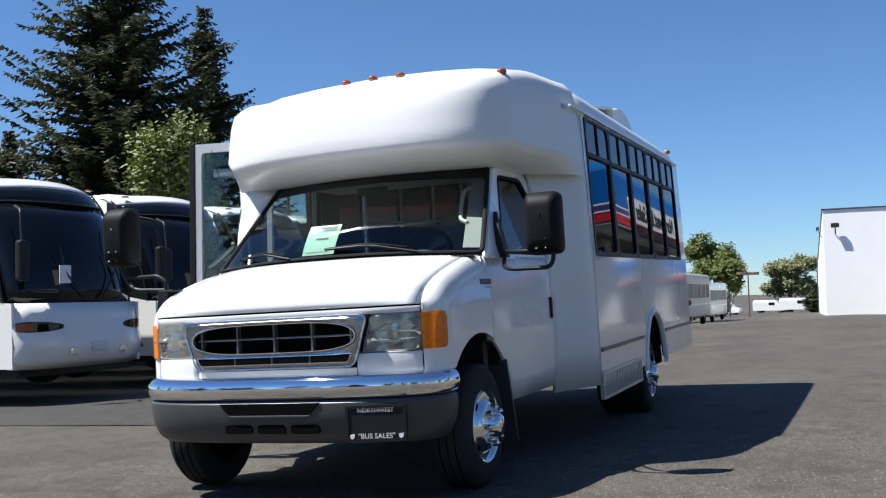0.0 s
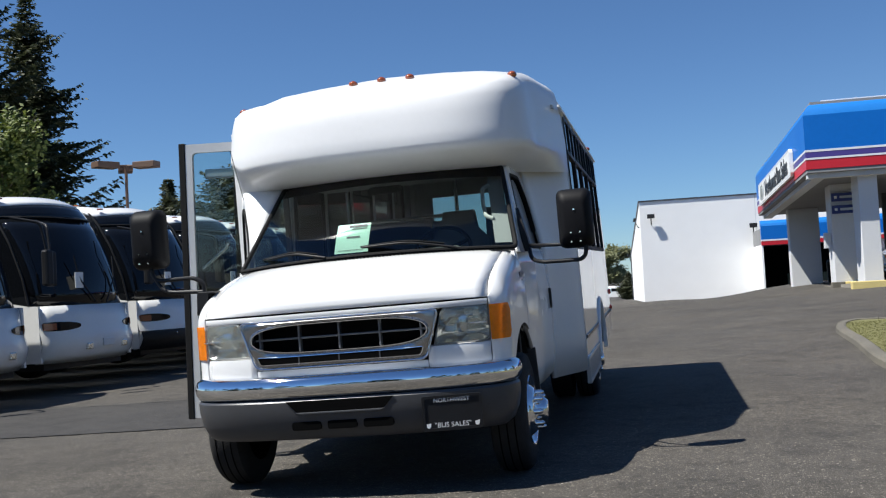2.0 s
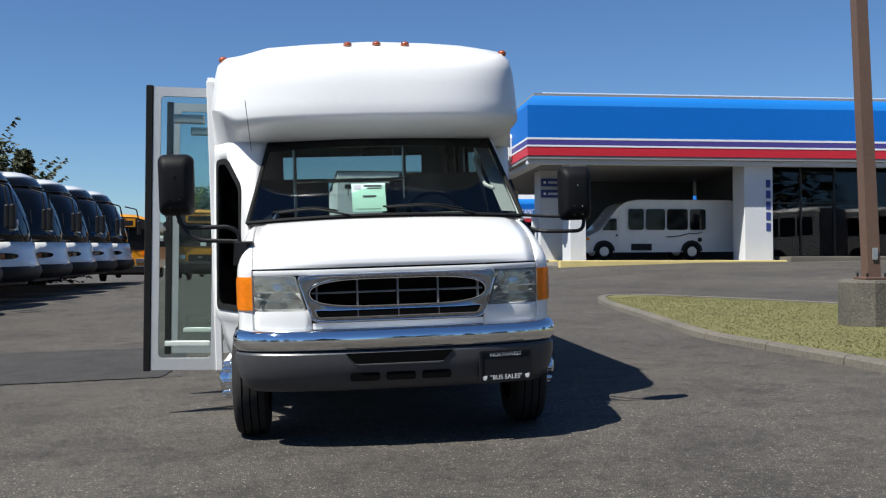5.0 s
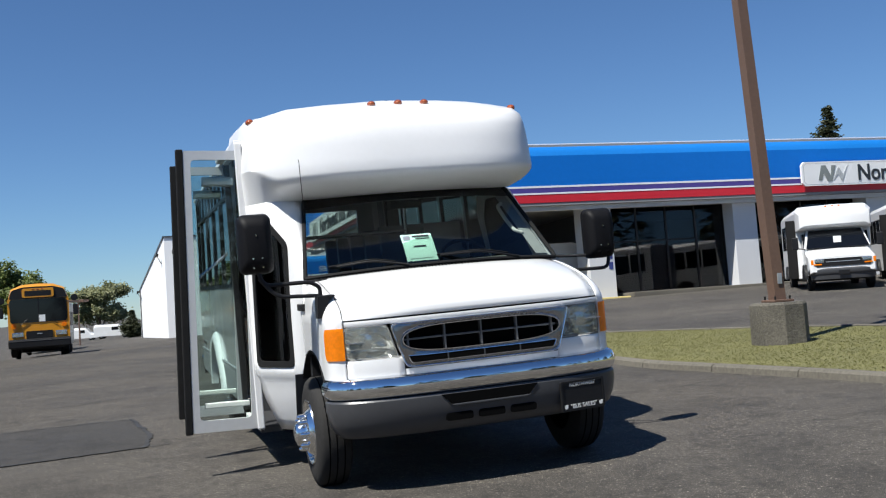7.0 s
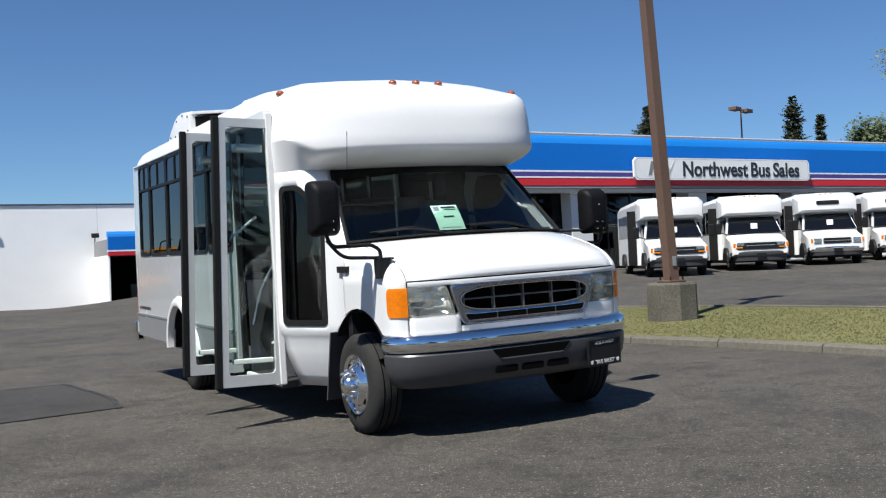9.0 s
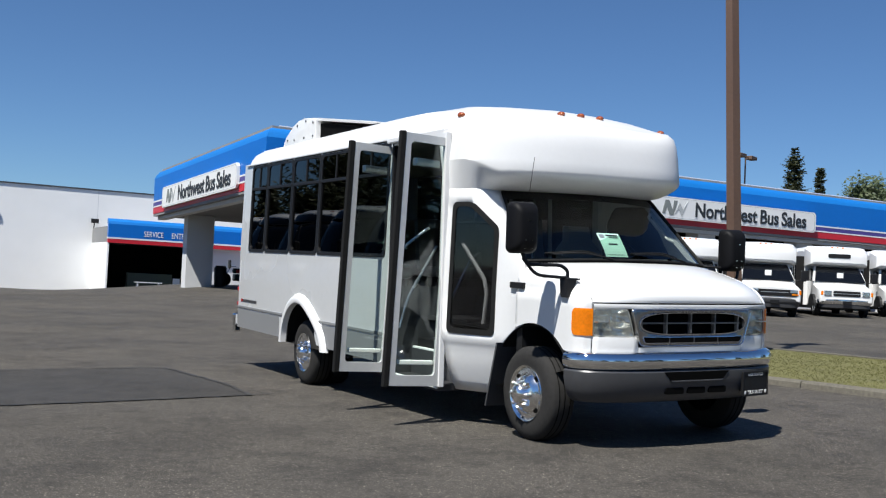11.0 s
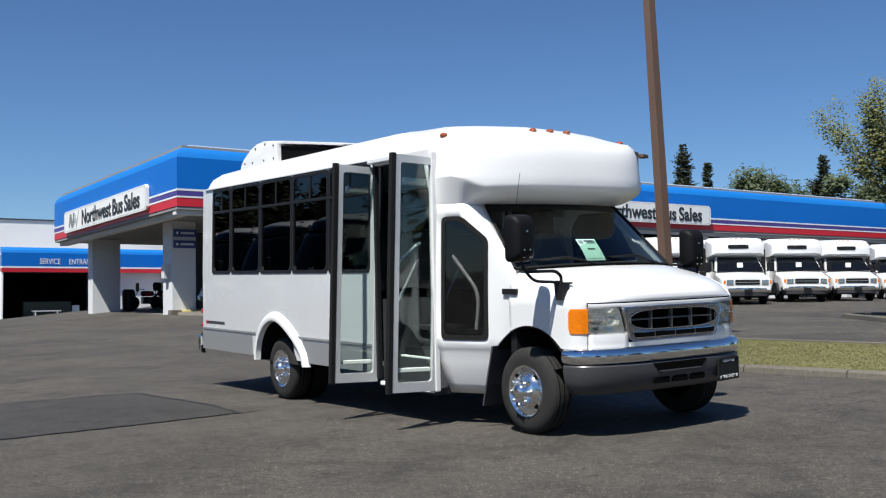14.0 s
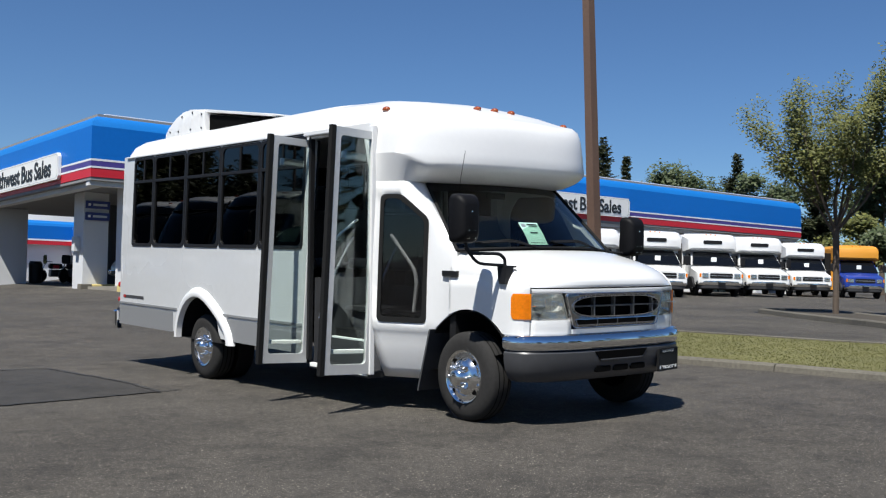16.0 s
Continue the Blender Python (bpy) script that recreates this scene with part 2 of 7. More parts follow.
def leafy(name, dark, light, sheen=0.6):
    m = bpy.data.materials.new(name)
    m.use_nodes = True
    n, l = m.node_tree.nodes, m.node_tree.links
    b = n["Principled BSDF"]
    geo, ramp = n.new("ShaderNodeNewGeometry"), n.new("ShaderNodeMix")
    ramp.data_type = "RGBA"
    ramp.inputs["A"].default_value, ramp.inputs["B"].default_value = (*dark, 1), (*light, 1)
    l.new(geo.outputs["Random Per Island"], ramp.inputs["Factor"])
    l.new(ramp.outputs["Result"], b.inputs["Base Color"])
    b.inputs["Roughness"].default_value = sheen
    tr, mix = n.new("ShaderNodeBsdfTranslucent"), n.new("ShaderNodeMixShader")
    l.new(ramp.outputs["Result"], tr.inputs["Color"])
    mix.inputs[0].default_value = 0.25
    l.new(b.outputs[0], mix.inputs[1])
    l.new(tr.outputs[0], mix.inputs[2])
    l.new(mix.outputs[0], n["Material Output"].inputs["Surface"])
    return m


NEEDLES = leafy("dark_conifer_needles", (0.028, 0.038, 0.018), (0.085, 0.092, 0.042))
LEAVES = leafy("fresh_green_leaves", (0.055, 0.085, 0.014), (0.15, 0.18, 0.035))
OLIVE = leafy("olive_spring_leaves", (0.075, 0.09, 0.02), (0.20, 0.20, 0.055))
DEEPLEAF = leafy("deep_green_leaves", (0.035, 0.058, 0.022), (0.10, 0.125, 0.05))
BLOSSOM = leafy("pale_spring_leaves", (0.13, 0.145, 0.06), (0.26, 0.265, 0.13))
GRASSMAT = leafy("dry_spring_grass", (0.128, 0.126, 0.043), (0.145, 0.138, 0.050), 0.95)

# ---- mesh helpers ----


def part(name, bm, material, parent=None, label="", m=None, smooth=False, angle=40):
    """Links a bmesh as one mesh object, under a thing or a part."""
    bmesh.ops.recalc_face_normals(bm, faces=bm.faces[:])
    me = bpy.data.meshes.new(name)
    bm.to_mesh(me)
    bm.free()
    for one in (material if isinstance(material, (list, tuple)) else [material]):
        me.materials.append(one)
    if smooth:
        me.shade_smooth()
        me.set_sharp_from_angle(angle=radians(angle))
    ob = new(name, me)
    if parent:
        ob.parent = parent
    if m is not None:
        ob.matrix_local = m
    if label:
        tagged(ob, label)
    return ob


def thing(name, label, category, m=None, group="", kind=""):
    ob = new(name)
    ob.empty_display_size = 0.3
    if m is not None:
        ob.matrix_world = m
    return tagged(ob, label, category, group, kind)


def B():
    return bmesh.new()


def box(bm, x0, x1, y0, y1, z0, z1, bevel=0.0, seg=2, mi=0):
    vs = [bm.verts.new((x, y, z)) for x in (x0, x1) for y in (y0, y1) for z in (z0, z1)]
    fs = [bm.faces.new([vs[i] for i in q]) for q in ((0, 1, 3, 2), (4, 6, 7, 5), (0, 4, 5, 1), (2, 3, 7, 6), (0, 2, 6, 4), (1, 5, 7, 3))]
    for f in fs:
        f.material_index = mi
    if bevel:
        es = list({e for f in fs for e in f.edges})
        r = bmesh.ops.bevel(bm, geom=es, offset=bevel, segments=seg, profile=0.5, affect="EDGES")
        for f in r["faces"]:
            f.material_index = mi
    return bm


def rod(bm, p, q, r0, r1=None, seg=12, mi=0):
    p, q = Vector(p), Vector(q)
    r1 = r0 if r1 is None else r1
    turn = (q - p).to_track_quat("Z", "Y")
    a, b = [], []
    for i in range(seg):
        d = turn @ Vector((math.cos(2 * math.pi * i / seg), math.sin(2 * math.pi * i / seg), 0))
        a.append(bm.verts.new(p + d * r0))
        b.append(bm.verts.new(q + d * r1))
    fs = [bm.faces.new((a[i], a[(i + 1) % seg], b[(i + 1) % seg], b[i])) for i in range(seg)]
    fs += [bm.faces.new(a[::-1]), bm.faces.new(b)]
    for f in fs:
        f.material_index = mi
    return bm


def tube(bm, pts, r, seg=10, mi=0):
    """A bent pipe through the points, its corners rounded by extra points."""
    pts = [Vector(p) for p in pts]
    fine = [pts[0]]
    for i in range(1, len(pts) - 1):
        a, b, c = pts[i - 1], pts[i], pts[i + 1]
        k = min(0.08, (a - b).length * 0.4, (c - b).length * 0.4)
        s, e = b + (a - b).normalized() * k, b + (c - b).normalized() * k
        for u in (0, 0.25, 0.5, 0.75, 1):
            fine.append(s * (1 - u) ** 2 + b * 2 * u * (1 - u) + e * u * u)
    fine.append(pts[-1])
    rings, side = [], None
    for i, p in enumerate(fine):
        d = (fine[min(i + 1, len(fine) - 1)] - fine[max(i - 1, 0)]).normalized()
        if side is None:
            side = d.orthogonal().normalized()
        side = (side - d * side.dot(d)).normalized()
        up = d.cross(side)
        rings.append([bm.verts.new(p + (side * math.cos(2 * math.pi * k / seg) + up * math.sin(2 * math.pi * k / seg)) * r) for k in range(seg)])
    for a, b in zip(rings, rings[1:]):
        for k in range(seg):
            bm.faces.new((a[k], a[(k + 1) % seg], b[(k + 1) % seg], b[k])).material_index = mi
    bm.faces.new(rings[0][::-1]).material_index = mi
    bm.faces.new(rings[-1]).material_index = mi
    return bm


def prism(bm, poly, axis, a, b, bevel=0.0, mi=0):
    """A flat outline pushed along an axis from a to b. Outline in the two other axes, in order."""
    def at(p, v):
        return {"x": (v, p[0], p[1]), "y": (p[0], v, p[1]), "z": (p[0], p[1], v)}[axis]
    lo, hi = [bm.verts.new(at(p, a)) for p in poly], [bm.verts.new(at(p, b)) for p in poly]
    fs = [bm.faces.new(lo[::-1]), bm.faces.new(hi)]
    n = len(poly)
    fs += [bm.faces.new((lo[i], lo[(i + 1) % n], hi[(i + 1) % n], hi[i])) for i in range(n)]
    for f in fs:
        f.material_index = mi
    if bevel:
        es = list(fs[0].edges) + list(fs[1].edges)
        bmesh.ops.bevel(bm, geom=es, offset=bevel, segments=2, profile=0.5, affect="EDGES")
    return bm


def rrect(x0, x1, y0, y1, r, seg=5):
    out = []
    for cx, cy, s in ((x1 - r, y1 - r, 0), (x0 + r, y1 - r, 90), (x0 + r, y0 + r, 180), (x1 - r, y0 + r, 270)):
        for i in range(seg + 1):
            t = radians(s + 90 * i / seg)
            out.append((cx + r * math.cos(t), cy + r * math.sin(t)))
    return out


def soften(poly, r, seg=4):
    """An outline with its corners rounded."""
    out, n = [], len(poly)
    for i in range(n):
        a, b, c = (Vector(poly[k % n]) for k in (i - 1, i, i + 1))
        k = min(r, (a - b).length * 0.45, (c - b).length * 0.45)
        s, e = b + (a - b).normalized() * k, b + (c - b).normalized() * k
        for u in (q / seg for q in range(seg + 1)):
            p = s * (1 - u) ** 2 + b * 2 * u * (1 - u) + e * u * u
            out.append((p.x, p.y))
    return out


def ringed(bm, outer, inner, axis, a, b, mi=0):
    """A frame between two outlines of the same number of points, from a to b."""
    def at(p, v):
        return {"x": (v, p[0], p[1]), "y": (p[0], v, p[1]), "z": (p[0], p[1], v)}[axis]
    loops = [[bm.verts.new(at(p, v)) for p in o] for o, v in ((outer, a), (outer, b), (inner, b), (inner, a))]
    n = len(outer)
    for u, w in ((0, 1), (1, 2), (2, 3), (3, 0)):
        for i in range(n):
            bm.faces.new((loops[u][i], loops[u][(i + 1) % n], loops[w][(i + 1) % n], loops[w][i])).material_index = mi
    return bm


def sheet(bm, grid, skip=None, close=False, mi=0):
    """A surface over a grid of points, leaving out cells for which skip(i, j) holds."""
    vs = [[bm.verts.new(p) for p in row] for row in grid]
    for i in range(len(vs) - 1):
        for j in range(len(vs[0]) - 1):
            if skip and skip(i, j):
                continue
            q = (vs[i][j], vs[i + 1][j], vs[i + 1][j + 1], vs[i][j + 1])
            bm.faces.new(q).material_index = mi
    loose = [v for v in bm.verts if not v.link_faces]
    bmesh.ops.delete(bm, geom=loose, context="VERTS")
    return bm


def loft(bm, rings, caps=True, mi=0):
    vs = [[bm.verts.new(p) for p in r] for r in rings]
    n = len(vs[0])
    for a, b in zip(vs, vs[1:]):
        for k in range(n):
            bm.faces.new((a[k], a[(k + 1) % n], b[(k + 1) % n], b[k])).material_index = mi
    if caps:
        bm.faces.new(vs[0][::-1]).material_index = mi
        bm.faces.new(vs[-1]).material_index = mi
    return bm


def lathe(bm, prof, axis_x, cy, cz, seg=28, mi=0, side=1, caps=True):
    """Turned about an axle along x. prof: (x offset outward, radius)."""
    rings = [[(axis_x + side * d, cy + r * math.cos(2 * math.pi * k / seg), cz + r * math.sin(2 * math.pi * k / seg)) for k in range(seg)] for d, r in prof]
    return loft(bm, rings, caps, mi)


def thick(ob, t, offset=-1):
    mod = ob.modifiers.new("thickness", "SOLIDIFY")
    mod.thickness, mod.offset, mod.use_even_offset = t, offset, True
    return ob


def text(words, size, depth, material, name, parent=None, m=None, squeeze=1.0, label="", bold=0.0):
    """Letters in the built-in font, turned into a mesh; they stand in the xz plane, facing -y."""
    cu = bpy.data.curves.new(name, "FONT")
    cu.offset = bold
    cu.body, cu.size, cu.extrude, cu.align_x, cu.align_y = words, size, depth, "CENTER", "CENTER"
    tmp = new(name + "_curve", cu)
    dg = bpy.context.evaluated_depsgraph_get()
    me = bpy.data.meshes.new_from_object(tmp.evaluated_get(dg))
    bpy.data.objects.remove(tmp)
    me.transform(Matrix.Rotation(radians(90), 4, "X") @ Matrix.Diagonal((squeeze, 1, 1, 1)))
    me.materials.clear()
    me.materials.append(material)
    ob = new(name, me)
    if parent:
        ob.parent = parent
    if m is not None:
        ob.matrix_local = m
    if label:
        tagged(ob, label)
    return ob


def ease(a, b, v):
    t = min(1.0, max(0.0, (v - a) / (b - a)))
    return t * t * (3 - 2 * t)


def ground_at(x, y):
    """The lot falls to the side of the coaches and behind the white workshop."""
    z = 0.0306 * x if x < 14 else 0.43 + 0.27 * ease(14, 34, x)
    z = max(z, -0.75)
    z -= 0.035 + 0.035 * ease(0.5, 6, y) - 0.07 * ease(9, 22, y)
    z += 0.13 * ease(15, 29, y) * ease(4, 9, x)
    z -= 0.05 * ease(3, -4, x) * ease(28, 48, y)
    far = (0.013 + 0.027 * ease(2, 9, x)) * max(0.0, min(y, 210.0) - 52.0) * ease(24, 14, x)
    return z - 0.52 * ease(35, 52, y) * ease(10, 2, x) - far


SLOPE = Matrix.Rotation(-0.0306, 4, "Y")

# ---- ground ----
def steps(*runs):
    return sorted({round(float(v), 3) for lo, hi, n in runs for v in np.linspace(lo, hi, n)})


gx = steps((-900, -40, 18), (-40, 70, 111), (70, 900, 18))
gy = steps((-600, -30, 12), (-30, 80, 111), (80, 1400, 26))
bm = sheet(B(), [[(x, y, ground_at(x, y)) for y in gy] for x in gx])
tagged(part("ground", bm, ASPHALT, smooth=True), "grey worn asphalt lot with fine stones", "ground", kind="structure")

# ---- the white shuttle bus ----
bus = thing("shuttle_bus", "white cutaway shuttle bus with chrome bumper and open passenger doors", "bus", SLOPE)
RAKE = Matrix.Translation((0, 0.95, 0)) @ Matrix.Rotation(0.018, 4, "X") @ Matrix.Translation((0, -0.95, 0))
W = 1.275
LEAN = 0.03


NOSE = ("hood", "hood_gap", "hood_seam", "front_panel", "grille", "headlamp", "turn_signal", "bumper", "valance", "radiator_core", "header_panel", "wing")


def bp(name, bm, material, label="", parent=None, smooth=False, angle=40):
    m = RAKE @ Matrix.Translation((0.025, 0.10 if name in ("bumper", "valance") else 0.04, 0)) if name in NOSE else RAKE
    return part(name, bm, material, parent or bus, label, None if parent else m, smooth, angle)


# nose: hood and front wings, one pressed shell with the wheel arches cut out
def arch(y, cy, r, cz, low):
    d = abs(y - cy)
    return max(low, cz + math.sqrt(max(0.0, r * r - d * d))) if d < r else low


def spline(pts, n):
    """n points on a smooth line through the given ones."""
    p = np.array([2 * np.array(pts[0]) - pts[1]] + [np.array(q) for q in pts] + [2 * np.array(pts[-1]) - pts[-2]])
    out = []
    for t in np.linspace(0, len(pts) - 1, n):
        i = min(int(t), len(pts) - 2)
        f_ = t - i
        a, b_, c, d = p[i:i + 4]
        out.append(0.5 * (2 * b_ + (c - a) * f_ + (2 * a - 5 * b_ + 4 * c - d) * f_ ** 2 + (3 * b_ - a - 3 * c + d) * f_ ** 3))
    return out


def front_y(x):
    return 0.13 + 0.2 * abs(x) ** 4


WHEEL_ARCH = (0.92, 0.571, 0.325)
# seam between hood and wing, and the wing's plan line round the corner and back
seam_line = spline([(0.893, 0.258, 1.10), (0.892, 0.275, 1.125), (0.890, 0.31, 1.164), (0.892, 0.385, 1.215), (0.897, 0.53, 1.270), (0.90, 0.75, 1.327), (0.90, 0.95, 1.367), (0.897, 1.13, 1.39)], 43)
wing_plan = spline([(0.893, 0.258), (0.945, 0.288), (0.978, 0.335), (0.994, 0.40), (1.0, 0.52), (1.004, 0.72), (1.007, 0.92), (1.008, 1.135)], 43)
rows = []
for i, (x, y, z) in enumerate(seam_line[:40]):
    k = i / 39
    back = 0.128 + 0.132 * k
    rows.append([((x - 0.0025) * u, y - back * (1 - u ** 4), z + (0.002 + 0.022 * k) * (1 - u * u)) for u in np.linspace(-1, 1, 25)])
hood = thick(bp("hood", sheet(B(), rows), PAINT, smooth=True, angle=55), 0.02)
for s in (-1, 1):
    rows = []
    for (sx, sy, sz), (px, py) in zip(seam_line, wing_plan):
        zb = max(0.72 if py < 0.46 else 0.0, arch(py + 0.04, *WHEEL_ARCH, 0.0))
        fold = ease(0.5, 0.75, py)
        zs = min(1.06 + 0.085 * fold, sz - 0.01)
        row = [(px - 0.03, py + 0.01, zb + 0.004), (px, py, zb)]
        row += [(px, py, zb + (zs - 0.012 - zb) * u) for u in (0.06, 0.25, 0.5, 0.75, 1.0)]
        px -= 0.008 * fold
        row.append((px, py, zs))
        row += [(sx + (px - sx) * math.cos(a), sy + (py - sy) * math.cos(a), zs + (sz - zs) * math.sin(a)) for a in np.linspace(0.25, math.pi / 2, 7)]
        rows.append([(s * (x + 0.0025), y, z) for x, y, z in row])
    thick(bp("wing", sheet(B(), rows), PAINT, "white front wing with a pressed crease", smooth=True, angle=38), 0.018)
    bp("hood_seam", tube(B(), [(s * x, y + 0.006, z - 0.008) for x, y, z in seam_line], 0.006, 6), VOID)
bp("header_panel", sheet(B(), [[(x, front_y(x) + d, z) for x in np.linspace(-0.8885, 0.8885, 27)] for d, z in ((0.02, 1.0555), (0.002, 1.058), (-0.004, 1.074), (0.0, 1.090), (0.02, 1.0925))]), PAINT, "white strip between hood and grille", smooth=True)
bp("hood_gap", tube(B(), [(x, front_y(x) + 0.010, 1.096) for x in np.linspace(-0.89, 0.89, 25)], 0.007, 6), VOID)
# lower front face under the lamps
for s_ in (-1, 1):
    face = [[(s_ * x, front_y(x) + d, z) for x in np.linspace(0.535 + 0.10 * max(0.0, z - 0.77), 0.8885, 9)] for d, z in ((0.03, 0.715), (0.004, 0.722), (0.0, 0.76), (0.0, 0.81), (0.004, 0.838), (0.03, 0.846))]
    thick(bp("front_panel", sheet(B(), face), PAINT, smooth=True), 0.02)
bp("front_panel", sheet(B(), [[(x, front_y(x) + d, z) for x in np.linspace(-0.53, 0.53, 9)] for d, z in ((0.03, 0.715), (0.004, 0.722), (0.004, 0.762))]), PAINT, smooth=True)
bp("radiator_core", box(B(), -0.86, 0.86, 0.34, 0.4, 0.6, 1.08), BLACK)


def oval(hx, z0, z1, n=112, p=4.0):
    cz, hz = (z0 + z1) / 2, (z1 - z0) / 2
    return [(hx * math.copysign(abs(math.cos(t)) ** (2 / p), math.cos(t)), cz + hz * math.copysign(abs(math.sin(t)) ** (2 / 2.3), math.sin(t))) for t in (2 * math.pi * (i + 0.5) / n for i in range(n))]


def to_rim(poly, inner):
    """For each inner point, the outline's point on the ray from the centre of the opening."""
    out = []
    for x, z in inner:
        d = Vector((x, z - 0.955))
        best = 1e9
        for a_, b_ in zip(poly, poly[1:] + poly[:1]):
            nrm = Vector((b_[1] - a_[1], a_[0] - b_[0]))
            k = nrm.dot(Vector((a_[0], a_[1] - 0.955))) / nrm.dot(d) if abs(nrm.dot(d)) > 1e-9 else -1
            if k > 0:
                best = min(best, k)
        out.append((d.x * best, 0.955 + d.y * best))
    return out


hole = oval(0.540, 0.864, 1.026)
outline = soften([(-0.618, 1.056), (0.618, 1.056), (0.527, 0.772), (-0.527, 0.772)], 0.045, 6)
rim = to_rim(outline, hole)
mixed = [[(p[0] + (q[0] - p[0]) * k, y, p[1] + (q[1] - p[1]) * k) for p, q in zip(rim, hole)] for k, y in ((0.0, 0.2), (0.0, 0.142), (0.08, 0.128), (0.35, 0.120), (0.7, 0.122), (0.92, 0.132), (1.0, 0.150), (1.0, 0.23))]
grille = bp("grille", loft(B(), mixed, False), SATIN, "silver grille surround with an oval opening", smooth=True, angle=30)
part("oval_rim", ringed(B(), oval(0.546, 0.859, 1.031), oval(0.539, 0.864, 1.026), "y", 0.116, 0.17), CHROME, grille)
part("outer_trim", tube(B(), [(x, 0.126, z) for x, z in outline + outline[:1]], 0.005, 8), CHROME, grille, smooth=True)
slot = soften([(-0.515, 0.845), (-0.40, 0.840), (0.40, 0.840), (0.515, 0.845), (0.492, 0.797), (-0.492, 0.797)], 0.016, 3)
part("lower_slot", prism(B(), slot, "y", 0.1175, 0.15), VOID, grille)
part("slot_trim", tube(B(), [(x, 0.1185, z) for x, z in slot + slot[:1]], 0.0035, 6), CHROME, grille)
part("mesh_panel", box(B(), -0.56, 0.56, 0.26, 0.27, 0.85, 1.05), VOID, grille)
for x in (-0.50, -0.25, 0, 0.25, 0.50):
    tall = 0.0 if abs(x) < 0.4 else 0.03
    part("grille_bar", box(B(), x - 0.006, x + 0.006, 0.150, 0.19, 0.866 + tall, 1.026 - tall, 0.003), BARGREY, grille)
    if abs(x) < 0.4:
        part("slot_bar", box(B(), x - 0.004, x + 0.004, 0.1155, 0.14, 0.799, 0.838), CHARCOAL, grille)
part("grille_bar", box(B(), -0.53, 0.53, 0.154, 0.186, 0.940, 0.951, 0.003), BARGREY, grille)


def lamp_y(x):
    return front_y(x) + 0.002


for s in (-1, 1):
    lamp = bp("headlamp", prism(B(), [(s * x, z) for x, z in ((0.572, 0.848), (0.888, 0.848), (0.888, 1.053), (0.63, 1.053))], "y", 0.30, 0.33), LENS, "clear headlamp with a chromed reflector")
    # two stacked bowls, walls of the housing and the bulb shield between them
    for zc, hz in ((1.004, 0.048), (0.900, 0.050)):
        grid = []
        for v in np.linspace(-1, 1, 9):
            z = zc + hz * v
            x0 = 0.575 + 0.058 * (z - 0.848) / 0.205
            grid.append([(s * (x0 + (0.886 - x0) * u), lamp_y(x0 + (0.886 - x0) * u) + 0.012 + 0.085 * (1 - abs(2 * u - 1) ** 2.6) * (1 - 0.75 * v * v), z) for u in np.linspace(0, 1, 13)])
        part("reflector_bowl", sheet(B(), grid), LENS, lamp, smooth=True)
    part("reflector_shelf", box(B(), min(s * 0.61, s * 0.886), max(s * 0.61, s * 0.886), 0.20, 0.29, 0.949, 0.957, 0.002), LENS, lamp)
    part("bulb_cap", box(B(), s * 0.735 - 0.032, s * 0.735 + 0.032, 0.205, 0.26, 0.905, 1.005, 0.012), CHROME, lamp, smooth=True)
    bm = sheet(B(), [[(s * (a + (0.888 - a) * u), lamp_y(a + (0.888 - a) * u) - 0.006 * math.sin(math.pi * v), 0.848 + 0.205 * v) for u in np.linspace(0, 1, 9)] for v, a in ((v, 0.572 + 0.058 * v) for v in np.linspace(0, 1, 6))])
    part("lens_cover", bm, LAMPGLASS, lamp, smooth=True).visible_shadow = False
    part("lamp_rim", tube(B(), [(s * x, lamp_y(x) + 0.002, z) for x, z in ((0.572, 0.848), (0.68, 0.848), (0.79, 0.848), (0.889, 0.848), (0.889, 0.95), (0.889, 1.053), (0.80, 1.053), (0.71, 1.053), (0.63, 1.053), (0.60, 0.95), (0.572, 0.848))], 0.004, 6), GREYSKIRT, lamp)
    rows = []
    for q, v in enumerate(np.linspace(-1, 1, 27)):
        row = []
        for i, (x, y) in enumerate(wing_plan[:17]):
            u = i / 16
            edge = max(0.0, (u - 0.8) / 0.2)
            row.append((s * (x + 0.0035 + 0.008 * u), y - 0.011 * (1 - u) - 0.0015 * (q % 2), 0.95 + v * 0.103 * (1 - 0.38 * edge ** 3)))
        rows.append(row)
    bp("turn_signal", sheet(B(), rows), AMBER, "amber wrap-round turn signal lens", smooth=True)


def wrap(half, deep, n=41, p=2.8):
    """Plan line of a bumper: straight in front, bent round to the wheel arch at both ends."""
    out = []
    for i in range(n):
        t = math.pi * (1 - i / (n - 1))
        c, q = math.cos(t), math.sin(t)
        x, y = half * math.copysign(abs(c) ** (2 / p), c), deep - deep * q ** (2 / p)
        nx, ny = math.copysign(abs(c) ** (2 - 2 / p), c) / half, -(q ** (2 - 2 / p)) / deep
        m = math.hypot(nx, ny)
        out.append((x, y, nx / m, ny / m))
    return out


def bumper(bm, prof, half, deep=0.37):
    return loft(bm, [[(x - nx * d, y - ny * d, z) for d, z in prof] for x, y, nx, ny in wrap(half, deep)])


